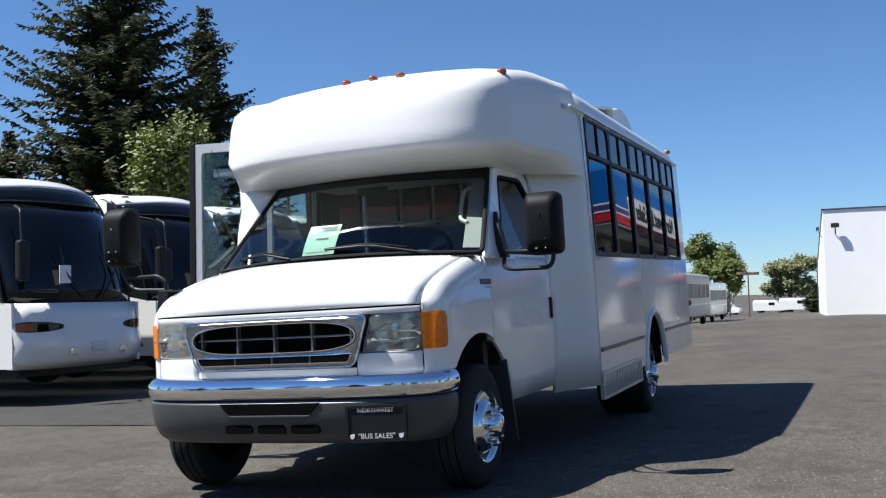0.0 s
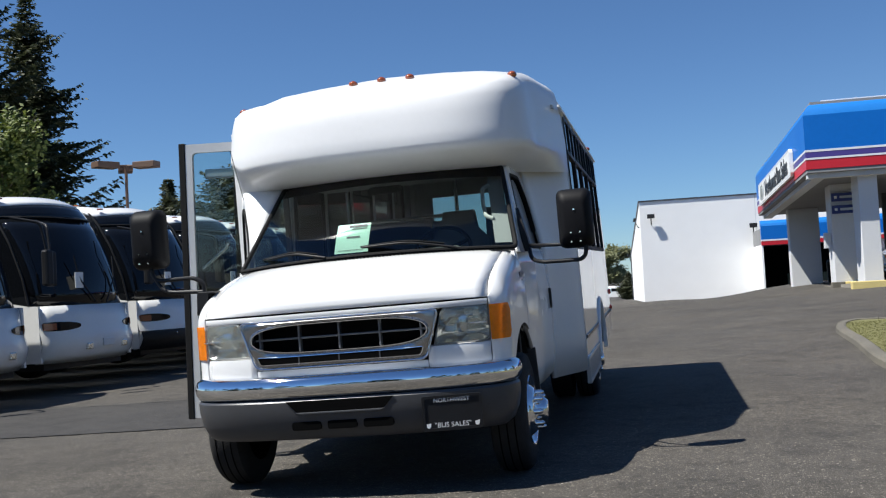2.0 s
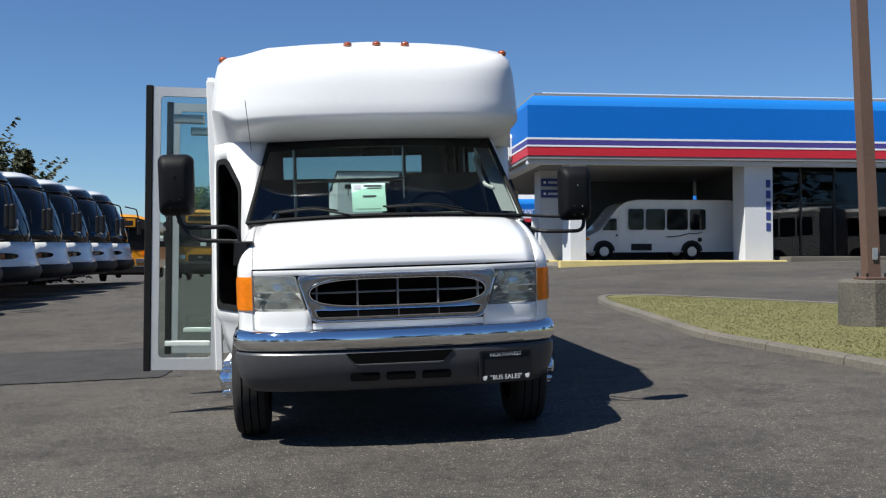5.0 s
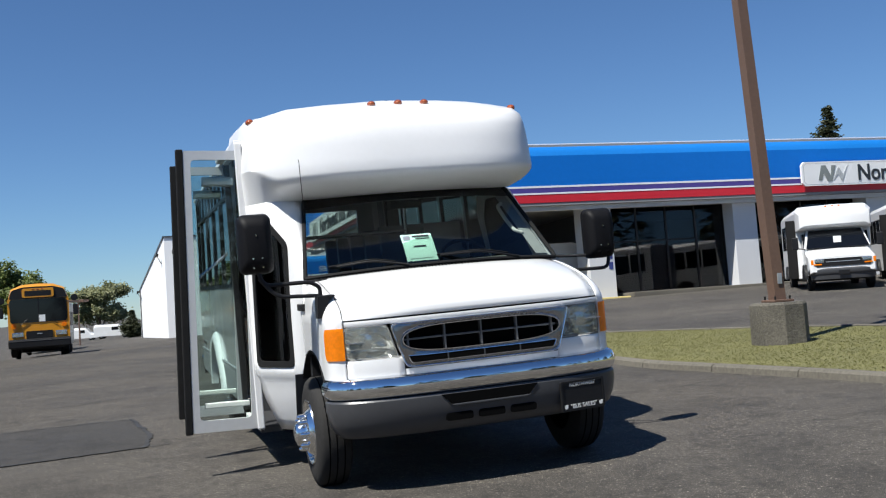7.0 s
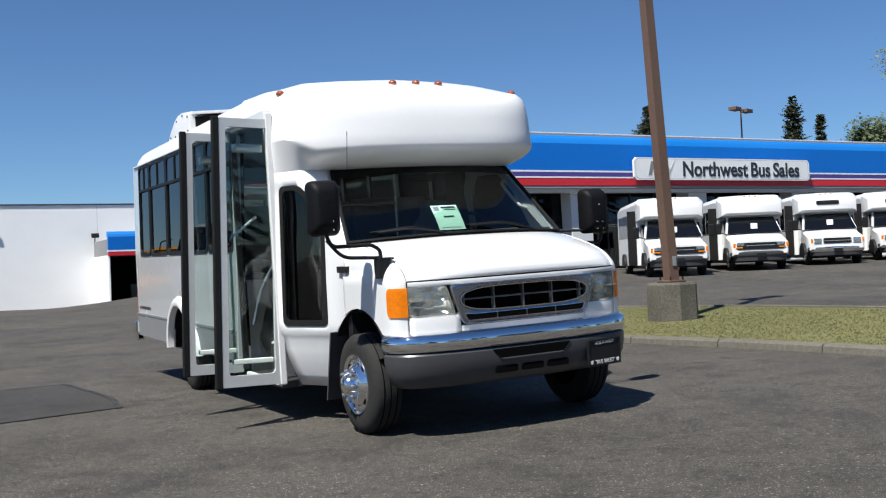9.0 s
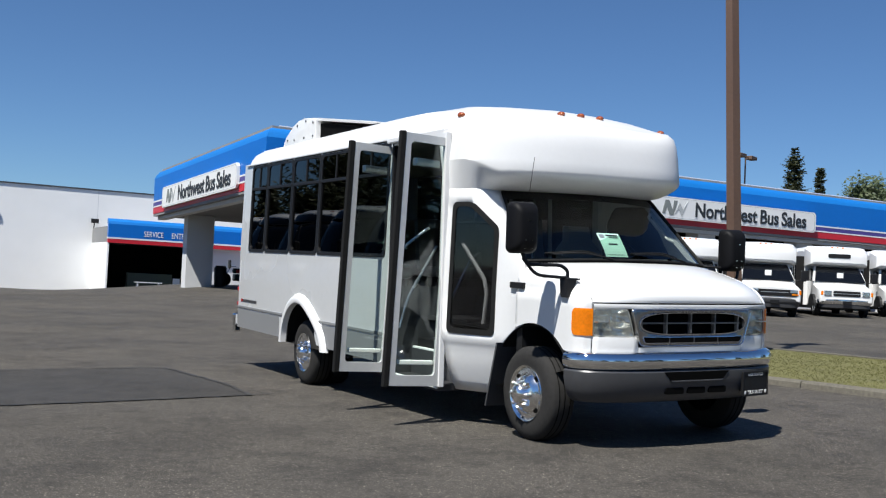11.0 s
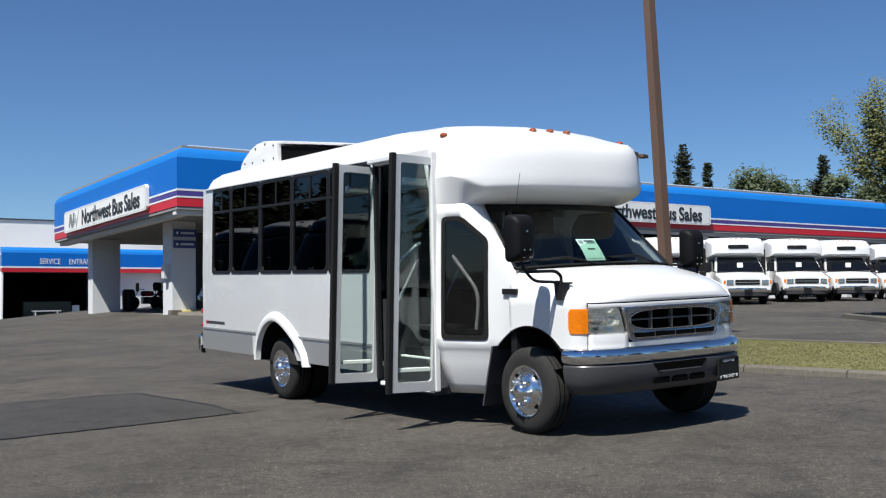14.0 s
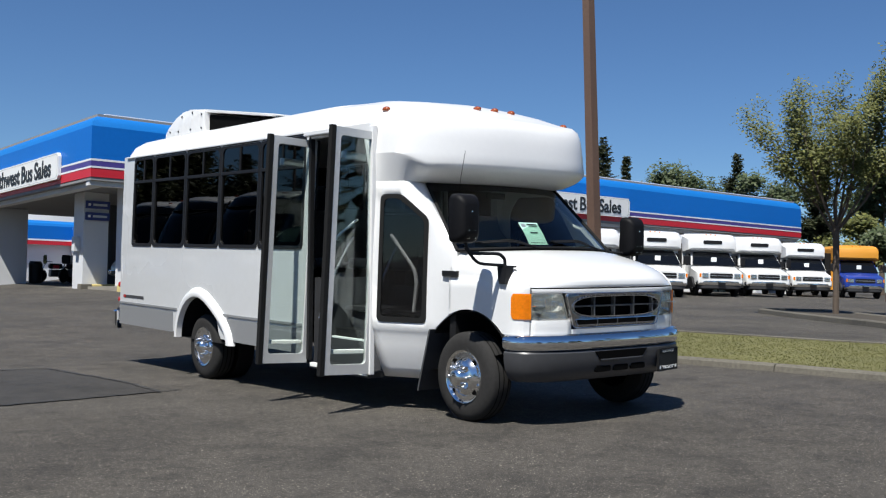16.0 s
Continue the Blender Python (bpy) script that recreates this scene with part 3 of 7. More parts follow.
chrome = bp("bumper", bumper(B(), [(0.028, 0.588), (0.008, 0.603), (-0.005, 0.625), (-0.011, 0.652), (-0.009, 0.68), (0.004, 0.706), (0.03, 0.725), (0.10, 0.735), (0.10, 0.58), (0.05, 0.582)], 1.025), CHROME, "polished chrome front bumper", smooth=True, angle=35)
val = bp("valance", bumper(B(), [(0.002, 0.575), (0.002, 0.52), (0.018, 0.44), (0.05, 0.37), (0.09, 0.34), (0.12, 0.34), (0.12, 0.585), (0.012, 0.588)], 1.02), CHARCOAL, "dark grey plastic lower bumper", smooth=True, angle=35)
# Black plugs stand in for the shade in the intake and tow slots.
part("air_intake", prism(B(), [(-0.335, 0.578), (0.325, 0.578), (0.26, 0.512), (-0.27, 0.512)], "y", -0.001, 0.08), VOID, val)
part("intake_lip", prism(B(), [(-0.28, 0.512), (0.27, 0.512), (0.24, 0.498), (-0.25, 0.498)], "y", -0.004, 0.05, 0.004), CHARCOAL, val)
for x in (-0.22, 0.0, 0.22):
    part("tow_slot", prism(B(), rrect(x - 0.09, x + 0.09, 0.405, 0.455, 0.015, 3), "y", 0.012, 0.08), VOID, val)
plate = bp("dealer_plate", box(B(), -0.165, 0.165, -0.008, 0.008, -0.092, 0.092, 0.004), BLACK, "black dealer plate with white lettering")
plate.matrix_local = RAKE @ pose(0.68, 0.145, 0.458, 0, 0, 10)
part("plate_frame", ringed(B(), rrect(-0.172, 0.172, -0.1, 0.1, 0.01, 2), rrect(-0.158, 0.158, -0.085, 0.085, 0.008, 2), "y", -0.014, 0.006), BLACK, plate)
part("plate_bracket", box(B(), -0.15, 0.15, 0.008, 0.05, -0.06, 0.06), BLACK, plate)
text("NORTHWEST", 0.034, 0.001, SIGNWHITE, "lettering", plate, pose(0, -0.011, 0.072))
text('"BUS SALES"', 0.040, 0.001, SIGNWHITE, "lettering", plate, pose(0, -0.011, -0.070))
for x in (-0.14, 0.14):
    part("plate_mark", prism(B(), [(x - 0.014, -0.06), (x + 0.014, -0.055), (x + 0.012, -0.075), (x, -0.085), (x - 0.012, -0.078)], "y", -0.012, -0.006), SIGNWHITE, plate)

# windscreen
def glass_pt(u, v):
    """u from -1 to 1 across, v from 0 at the cowl to 1 at the roof."""
    half = 0.975 + (0.833 - 0.975) * v
    y0, y1 = 0.86 + 0.26 * u * u, 1.60 + 0.14 * u * u
    z0, z1 = 1.42 - 0.03 * u * u, 2.03 - 0.025 * u * u
    return Vector((0.03 + half * u, y0 + (y1 - y0) * v, z0 + (z1 - z0) * v))


# angled wall ahead of the passenger doors: flat behind, blended forward into the wing and windscreen post
PA, PB = Vector((-0.851, 1.10, 0)), Vector((-W, 1.93, 0))


def diag(t, z, out=0.0):
    nrm = Vector((-(PB - PA).y, (PB - PA).x, 0)).normalized()
    p = PA.lerp(PB, t) + nrm * out
    tuck = 0.15 * max(0.0, (0.70 - z) / 0.46) ** 1.6 + 0.03 * ease(0.69, 0.64, z)
    return Vector((p.x + tuck + 0.045 * max(0.0, z - 1.2), p.y, z))


def flat_from(z):
    return float(np.interp(z, (0.2, 1.6, 1.67, 1.86, 2.05), (0.395, 0.395, 0.42, 0.69, 0.76)))


def post_edge(z):
    v = (z - 1.39) / (2.005 - 1.39)
    return glass_pt(-1, min(1.0, v)) + Vector((-0.012, 0, 0)) if v > 0 else Vector((-0.957 - 0.026 * min(1.0, -v * 8), 1.10 + 0.02 * max(0.0, 1 + v * 8), z))


def pillar_row(z, flats):
    """Plan line of the wall at one height, from the windscreen post to the door post."""
    e, d = post_edge(z), diag(flat_from(z), z)
    e.z = z
    way = (PB - PA).normalized()
    c = d - way * min(0.14, 0.5 * (d - e).length)
    row = [e * (1 - u) ** 2 + c * 2 * u * (1 - u) + d * u * u for u in (0, 0.17, 0.33, 0.5, 0.67, 0.84, 1.0)]
    return row + [diag(flat_from(z) + (1 - flat_from(z)) * k if k != 0.86 else max(0.90, flat_from(z) + 0.1), z) for k in flats]


us, vs_ = np.linspace(-1, 1, 17), np.linspace(0, 1, 9)
shield = bp("windscreen", sheet(B(), [[glass_pt(u, v) for u in us] for v in vs_]), SHIELD, "raked windscreen with a dark tint band", smooth=True)
shield.visible_shadow = False
loop = [glass_pt(u, 0) for u in us] + [glass_pt(1, v) for v in vs_[1:]] + [glass_pt(u, 1) for u in us[::-1][1:]] + [glass_pt(-1, v) for v in vs_[::-1][1:]]
part("rubber_seal", tube(B(), loop, 0.016, 8), RUBBER, shield)
part("shade_band", sheet(B(), [[glass_pt(u * 0.98, v) + Vector((0, 0.012, 0)) for u in us] for v in (0.86, 0.93, 0.985)]), BLACK, shield)
cowl = []
for d, k in ((-0.10, 0.0), (-0.05, 0.5), (-0.008, 1.0)):
    cowl.append([(0.03 + 0.965 * u, 0.86 + 0.26 * u * u + d, (1.383 - 0.012 * u * u) * (1 - k) + (1.412 - 0.03 * u * u) * k) for u in us])
cowl = bp("cowl", sheet(B(), cowl), BLACK, "black louvred cowl panel below the glass")
for i in range(72):
    u = -0.92 + 1.84 * i / 71
    part("cowl_slot", box(B(), 0.03 + 0.965 * u - 0.003, 0.03 + 0.965 * u + 0.003, 0.80 + 0.26 * u * u, 0.84 + 0.26 * u * u, 1.40 - 0.03 * u * u, 1.414 - 0.03 * u * u), VOID, cowl)
for a, b_, c in ((-0.78, -0.28, 0.05), (-0.02, 0.62, 0.05)):
    bm = B()
    p, q = glass_pt(b_, 0.02) + Vector((0, -0.03, 0.0)), glass_pt(a, 0.09) + Vector((0, -0.03, 0.0))
    mid = p.lerp(q, 0.5) + Vector((0, -0.02, 0.035))
    tube(bm, [p, mid, q], 0.008, 6)
    w = bp("wiper", bm, BLACK)
    part("blade", tube(B(), [glass_pt(a - 0.05 if a < -0.5 else a - 0.02, 0.10) + Vector((0, -0.012, 0)), mid + Vector((0, -0.003, 0.012)), glass_pt(b_ - 0.08, 0.07) + Vector((0, -0.012, 0))], 0.007, 6), RUBBER, w)

# front cap over the cab
def roof_top(x, y):
    """Height of the roof skin."""
    crown = 2.85 + 0.035 * ease(2.4, 3.3, y) - 0.008 * max(0.0, y - 2.5) - 0.17 * (max(0.0, 2.45 - y) / 0.85) ** 2
    return crown - np.interp(abs(x), (0, 0.35, 0.82, 1.05, 1.15, 1.2, 1.225), (0, 0.008, 0.045, 0.11, 0.17, 0.24, 0.31))


CAP_DEEP = 0.77


def cap_plan():
    """Plan of the cap's widest line: x, y, outward way, and how far round the corner it is."""
    pts = []
    for i in range(8):
        t = i / 8
        pts.append((-(W - 0.012) + (W - 0.012 - 1.245) * t, 2.88 - 0.88 * t, (-1, 0), -1.0))
    n = 64
    for i in range(n + 1):
        a = math.pi - math.pi * i / n
        c, s = math.cos(a), math.sin(a)
        half, k = (1.245, 2 / 2.7) if c < 0 else (1.115, 2 / 3.3)
        x, y = half * math.copysign(abs(c) ** k, c), 2.0 - CAP_DEEP * abs(s) ** k
        nx, ny = math.copysign(abs(c) ** (2 - k), c) / half, -abs(s) ** (2 - k) / CAP_DEEP
        m = math.hypot(nx, ny)
        pts.append((x, y, (nx / m, ny / m), -1 + 2 * i / n))
    for i in range(1, 9):
        t = i / 8
        pts.append((1.115 + (W - 0.02 - 1.115) * t, 2.0 + 0.88 * t, (1, 0), 1.0))
    return pts


def along(line, s):
    """Point at a share of a plan line's length."""
    lens = [0.0]
    for p, q in zip(line, line[1:]):
        lens.append(lens[-1] + (Vector(q) - Vector(p)).length)
    k = s * lens[-1]
    i = min(len(line) - 2, max(0, int(np.searchsorted(lens, k)) - 1))
    return Vector(line[i]).lerp(Vector(line[i + 1]), (k - lens[i]) / max(1e-6, lens[i + 1] - lens[i]))


UNDER = [(1.0, 2.0), (0.67, 2.015), (0.33, 2.055), (0.125, 2.095), (0.022, 2.13), (0.0, 2.165), (0.03, 2.25)]
TURN = 0.52
door_top = [(p.x, p.y) for p in pillar_row(2.0, (0.3, 0.6, 1.0))] + [(-W + 0.036, 2.0)]
cab_top = [(0.863, 1.74), (0.88, 2.0)]
plan = cap_plan()
rows = [[] for _ in range(len(UNDER) + 8)]
for x, y, (nx, ny), f_ in plan:
    if abs(f_) <= TURN:
        g_ = glass_pt(f_ / TURN, 1.0)
        root = Vector((g_.x, g_.y))
    elif f_ < 0:
        root = along(door_top, (-f_ - TURN) / (1 - TURN)) if y <= 2.0 else Vector((x, y))
    else:
        root = along(cab_top, (f_ - TURN) / (1 - TURN)) if y <= 2.0 else Vector((0.88, y)).lerp(Vector((x, y)), ease(2.2, 2.75, y))
    raised = x < 0 and y > 2.001
    for j, (d, z) in enumerate(UNDER):
        if x < 0:
            lip = ease(-1.225, -1.0, x)
            z = z * lip + (2.25 - 0.25 * d) * (1 - lip)
        rows[j].append((x + (root.x - x) * d, y + (root.y - y) * d, max(z, 2.46 + 0.004 * j) if raised else z))
    # face, rounded edge and the skin over the top
    edge = roof_top(x - nx * 0.23, y - ny * 0.23)
    slant = 1 - 0.4 * abs(nx)
    for j, (d, u) in enumerate(((0.03 * slant, 0.35), (0.055 * slant, 0.62), (0.095 * slant, 0.83), (0.155 - 0.04 * abs(nx), 0.955))):
        z = 2.25 + (edge - 2.25) * u
        rows[len(UNDER) + j].append((x - nx * d, y - ny * d, max(z, 2.49 + 0.01 * j) if raised else z))
    ex, ey = x - nx * 0.23, min(y - ny * 0.23, 2.9)
    sx, sy = 0.0, min(2.9, max(1.95, y))
    for j, k in enumerate((0.0, 0.2, 0.5, 0.99)):
        px, py = ex + (sx - ex) * k, ey + (sy - ey) * k
        rows[len(UNDER) + 4 + j].append((px, py, roof_top(px, py)))
cap = bp("front_cap", sheet(B(), rows), WHITE, "smooth white fibreglass cap over the cab", smooth=True, angle=80)
bp("cab_ceiling", box(B(), -0.78, 0.80, 1.75, 2.65, 2.02, 2.04), LINING)

# roof
def roof_prof(y, dz=0.0, inset=0.0):
    side = [(W - 0.03 - inset, 2.50 + dz * 0.2)] + [(x - inset, float(roof_top(x, y)) + dz * (1 - 0.5 * (x - 0.8))) for x in (1.225, 1.2, 1.15, 1.05, 0.82, 0.35)]
    return [(-x, y, z) for x, z in side] + [(0, y, float(roof_top(0, y)) + dz)] + [(x, y, z) for x, z in reversed(side)]


secs = [roof_prof(y) for y in (2.86, 3.2, 4.0, 5.0, 6.0, 7.0, 7.35)] + [roof_prof(7.46, -0.015, 0.005), roof_prof(7.55, -0.05, 0.02), roof_prof(7.62, -0.11, 0.04), roof_prof(7.66, -0.2, 0.07)]
thick(bp("roof", sheet(B(), secs), WHITE, "white fibreglass roof", smooth=True, angle=60), 0.03)
for s in (-1, 1):
    bp("roof_drip_rail", box(B(), s * (W - 0.03) - 0.012, s * (W - 0.03) + 0.012, 2.62 if s > 0 else 2.98, 7.5, 2.515, 2.535, 0.004), WHITE)

# side walls with real window and door openings
WINS = {1: [3.04 + 0.84 * i for i in range(6)], -1: [3.08, 3.98, 4.86, 5.735, 6.635, 7.26]}
WZ0, WZ1 = 1.39, 2.50


def wall(side, y0, y1, doors=()):
    ys = sorted({y0, y1, *[v for v in WINS[side] if y0 < v < y1], *[e for a, b in zip(WINS[side], WINS[side][1:]) for e in (a + 0.03, b - 0.03)], *[v for d in doors for v in d], *[round(4.70 + 0.06 * i, 3) for i in range(21)]})
    zs = [None, 0.60, 0.66, WZ0, WZ1, 2.54]
    grid = []
    for y in ys:
        low = arch(y, 5.32, 0.51, 0.34, 0.36)
        lean = [W if z is None or z < 1.2 else W - LEAN * (z - 1.2) for z in zs]
        grid.append([(side * lean[j], y, (low if z is None else max(z, low + 0.01 * j))) for j, z in enumerate(zs)])
    def skip(i, j):
        m = (ys[i] + ys[i + 1]) / 2
        if any(a < m < b for a, b in doors):
            return True
        return j == 3 and any(a + 0.03 < m < b - 0.03 for a, b in zip(WINS[side], WINS[side][1:]))
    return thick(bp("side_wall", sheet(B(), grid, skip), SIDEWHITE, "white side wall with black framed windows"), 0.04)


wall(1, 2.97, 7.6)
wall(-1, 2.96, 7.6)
for side in (-1, 1):
    # grey skirt, rub rail and wheel flare
    if side < 0:
        for a, b_ in ((3.0, 4.62), (5.98, 7.6)):
            bp("skirt", box(B(), -W - 0.006, -W - 0.0015, a, b_, 0.35, 0.595), GREYSKIRT, "grey lower skirt panel")
    for a, b_ in ((3.0, 4.72), (5.88, 7.6)):
        bp("rub_rail", box(B(), side * W - 0.012, side * W + 0.012, a, b_, 0.615, 0.645, 0.004), GREYSKIRT if side < 0 else CHARCOAL)
    bm = B()
    rings = []
    for i in range(25):
        t = math.pi * i / 24
        c, s = math.cos(t), math.sin(t)
        tail = 0.28 * max(0.0, -c) ** 3 if side < 0 else 0.0
        ctr = Vector((0, 5.32, 0.335))
        ring = []
        for r, out in ((0.47, -0.02), (0.48, 0.045), (0.515, 0.055), (0.565, 0.03), (0.59, 0.0), (0.585, -0.02)) if side < 0 else ((0.49, -0.02), (0.50, 0.012), (0.52, 0.022), (0.55, 0.015), (0.565, 0.0), (0.56, -0.02)):
            ring.append((side * (W + out), ctr.y + c * (r + tail), ctr.z + s * r * 0.98 - 0.03 * (1 - s)))
        rings.append(ring)
    loft(bm, rings)
    bp("wheel_flare", bm, WHITE, smooth=True, angle=60)
    bp("wheel_well", loft(B(), [[(side * x, 5.30 + 0.55 * math.cos(math.pi * i / 16), 0.3 + 0.60 * math.sin(math.pi * i / 16)) for i in range(17)] for x in (W - 0.05, 0.75)], False), BLACK)
    # windows
    for a, b in zip(WINS[side], WINS[side][1:]):
        y0, y1 = a + 0.006, b - 0.006
        lean_m = Matrix.Translation((side * W, 0, 1.2)) @ Matrix.Rotation(-side * LEAN, 4, "Y") @ Matrix.Translation((-side * W, 0, -1.2))
        win = bp("window", ringed(B(), rrect(y0, y1, WZ0 - 0.018, WZ1 + 0.015, 0.05, 4), rrect(y0 + 0.035, y1 - 0.035, WZ0 + 0.02, WZ1 - 0.025, 0.07, 4), "x", side * (W - 0.03), side * (W + 0.008)), BLACK, "black framed tinted window with an upper vent")
        win.matrix_local = RAKE @ lean_m
        pane = part("pane", box(B(), side * (W - 0.012) - 0.002, side * (W - 0.012) + 0.002, y0 + 0.03, y1 - 0.03, WZ0 + 0.015, 2.2), DARKTINT, win)
        pane = part("vent_pane", box(B(), side * (W - 0.004) - 0.002, side * (W - 0.004) + 0.002, y0 + 0.03, y1 - 0.03, 2.2, WZ1 - 0.02), DARKTINT, win)
        part("transom_bar", box(B(), side * W - 0.012, side * W + 0.012, y0 + 0.02, y1 - 0.02, 2.18, 2.215, 0.004), BLACK, win)
        part("vent_bar", box(B(), side * W - 0.01, side * W + 0.01, (y0 + y1) / 2 - 0.014, (y0 + y1) / 2 + 0.014, 2.2, WZ1 - 0.01, 0.003), BLACK, win)

# rear wall with its window, rear corner posts and lamps
bm = B()
xs, zs = [-W + 0.02, -0.92, 0.92, W - 0.02], [0.40, 0.62, 1.42, 2.28, 2.52]
sheet(bm, [[(x * (1 - 0.05 * max(0.0, z - 1.45)) if abs(x) > 1 else x, 7.62 - (0.02 if abs(x) > 1 else 0), z) for z in zs] for x in xs], lambda i, j: i == 1 and j == 2)
thick(bp("rear_wall", bm, WHITE), 0.04)
bp("rear_window", box(B(), -0.92, 0.92, 7.60, 7.61, 1.42, 2.28), CLEAR).visible_shadow = False
for s in (-1, 1):
    bp("corner_post", loft(B(), [[(s * (W - 0.002), 7.54, z), (s * (W - 0.005), 7.60, z), (s * (W - 0.03), 7.64, z), (s * (W - 0.12), 7.65, z), (s * (W - 0.1), 7.56, z)] for z in (0.38, 0.7, 1.2)] + [[(s * (W - 0.05), 7.52, 2.42), (s * (W - 0.055), 7.56, 2.42), (s * (W - 0.08), 7.59, 2.42), (s * (W - 0.16), 7.60, 2.42), (s * (W - 0.14), 7.54, 2.42)]]), WHITE, smooth=True)
    for z in (0.66, 0.86):
        bp("tail_lamp", box(B(), s * 1.21 - 0.06, s * 1.21 + 0.085, 7.63, 7.70, z - 0.035, z + 0.035, 0.02), RED)
rear = bp("rear_bumper", box(B(), -1.24, 1.24, 7.66, 7.82, 0.36, 0.55, 0.03), BLACK, "black rear bumper")
part("bumper_end", box(B(), -1.30, -1.2, 7.68, 7.78, 0.27, 0.52, 0.02), CHROME, rear)
bp("side_badge", box(B(), -W - 0.004, -W - 0.0015, 6.85, 7.4, 0.70, 0.735), CHARCOAL)
bp("side_badge", box(B(), -W - 0.005, -W - 0.0015, 7.4, 7.48, 0.70, 0.735), RED)

# floor, lining, seats and driver's place inside
bp("cabin_floor", box(B(), -1.2, 1.2, 2.98, 7.58, 0.78, 0.82), FLOORRUB)
bp("cabin_floor", box(B(), -0.85, 0.98, 1.25, 2.98, 0.78, 0.82), FLOORRUB)
bp("under_body", box(B(), -0.95, 0.95, 1.5, 7.3, 0.42, 0.6), BLACK)
bp("axle_beam", box(B(), -0.7, 0.7, 0.8, 1.0, 0.3, 0.42, 0.03), BLACK)
bp("engine_tray", box(B(), -0.62, 0.62, 0.36, 1.6, 0.36, 0.7), VOID)
bp("bulkhead", box(B(), -0.95, 0.97, 1.12, 1.2, 0.5, 1.33), BLACK)
bp("ceiling_lining", box(B(), -1.2, 1.2, 2.6, 7.58, 2.51, 2.54), LINING)


def seat(parent, x, y, wide, top=1.0):
    s = part("seat", box(B(), x - wide / 2, x + wide / 2, y - 0.42, y + 0.02, 1.14, 1.27, 0.04), SEATGREY, parent)
    s.matrix_local = RAKE
    part("seat_back", loft(B(), [[(x - wide / 2 * k, y + a, z), (x + wide / 2 * k, y + a, z), (x + wide / 2 * k, y + a + 0.1, z), (x - wide / 2 * k, y + a + 0.1, z)] for a, z, k in ((0.0, 1.22, 1.0), (0.07, 1.50, 1.0), (0.09, 1.60, 0.2 + 0.8 * top), (0.12, 1.86 if top == 1.0 else 1.74, top))]), SEATGREY, s)
    part("seat_leg", box(B(), x - wide / 2 + 0.05, x + wide / 2 - 0.05, y - 0.3, y - 0.1, 0.82, 1.15), BLACK, s)


for y in (3.9, 4.65, 5.4, 6.15, 6.9):
    seat(bus, 0.78, y, 0.86)
    if y > 4:
        seat(bus, -0.78, y, 0.86)
seat(bus, 0.42, 2.12, 0.48, 0.5)
dash = bp("dashboard", loft(B(), [[(x, 0.98 + 0.15 * x * x, 1.05), (x, 0.98 + 0.15 * x * x, 1.36), (x, 1.2, 1.385), (x, 1.38, 1.33), (x, 1.42, 1.05)] for x in (-0.9, -0.5, 0, 0.5, 0.93)]), DASHGREY, "grey dashboard under the windscreen", smooth=True)
part("instrument_hood", loft(B(), [[(x, 1.1, 1.38), (x, 1.15, 1.38 + h), (x, 1.34, 1.37 + h), (x, 1.38, 1.33)] for x, h in ((0.12, 0.0), (0.22, 0.055), (0.6, 0.06), (0.72, 0.0))]), DASHGREY, dash, smooth=True)
bm = B()
c, ax = Vector((0.42, 1.56, 1.42)), Vector((0, -0.85, 0.5)).normalized()
e1 = Vector((1, 0, 0))
e2 = ax.cross(e1)
ring = [c + (e1 * math.cos(2 * math.pi * i / 24) + e2 * math.sin(2 * math.pi * i / 24)) * 0.2 for i in range(25)]
tube(bm, ring, 0.016, 8)
for t in (0.4, 2.75, 4.71):
    rod(bm, c, c + (e1 * math.cos(t) + e2 * math.sin(t)) * 0.2, 0.015)
rod(bm, c, c + Vector((0, -0.2, -0.12)), 0.03)
bp("steering_wheel", bm, BLACK)
post_trim = bp("pillar_trim", sheet(B(), [[glass_pt(u, v) + Vector((-0.012, 0.05 + 0.12 * (1 - u), 0)) for u in (0.87, 0.92, 0.985)] for v in (0.06, 0.3, 0.5, 0.7, 0.95)]), LINING, "pale windscreen post trim with a grab handle", smooth=True)
part("grab_handle", tube(B(), [glass_pt(0.9, v) + Vector((-0.03 - d, 0.05, 0)) for v, d in ((0.34, 0.0), (0.38, 0.05), (0.55, 0.06), (0.72, 0.05), (0.76, 0.0))], 0.014), SIGNWHITE, post_trim)
bp("inside_mirror", box(B(), -0.12, 0.12, 1.66, 1.68, 1.88, 1.94, 0.01), BLACK)
for x in (-0.65, 0.3):
    bp("stanchion", rod(B(), (x, 2.85, 0.8), (x, 2.85, 2.5), 0.017), STEEL)
bp("crossbar", rod(B(), (-0.65, 2.85, 1.75), (0.3, 2.85, 1.75), 0.017), STEEL)
bp("driver_screen", box(B(), 0.05, 0.95, 2.9, 2.93, 0.82, 1.42, 0.01), SEATGREY)

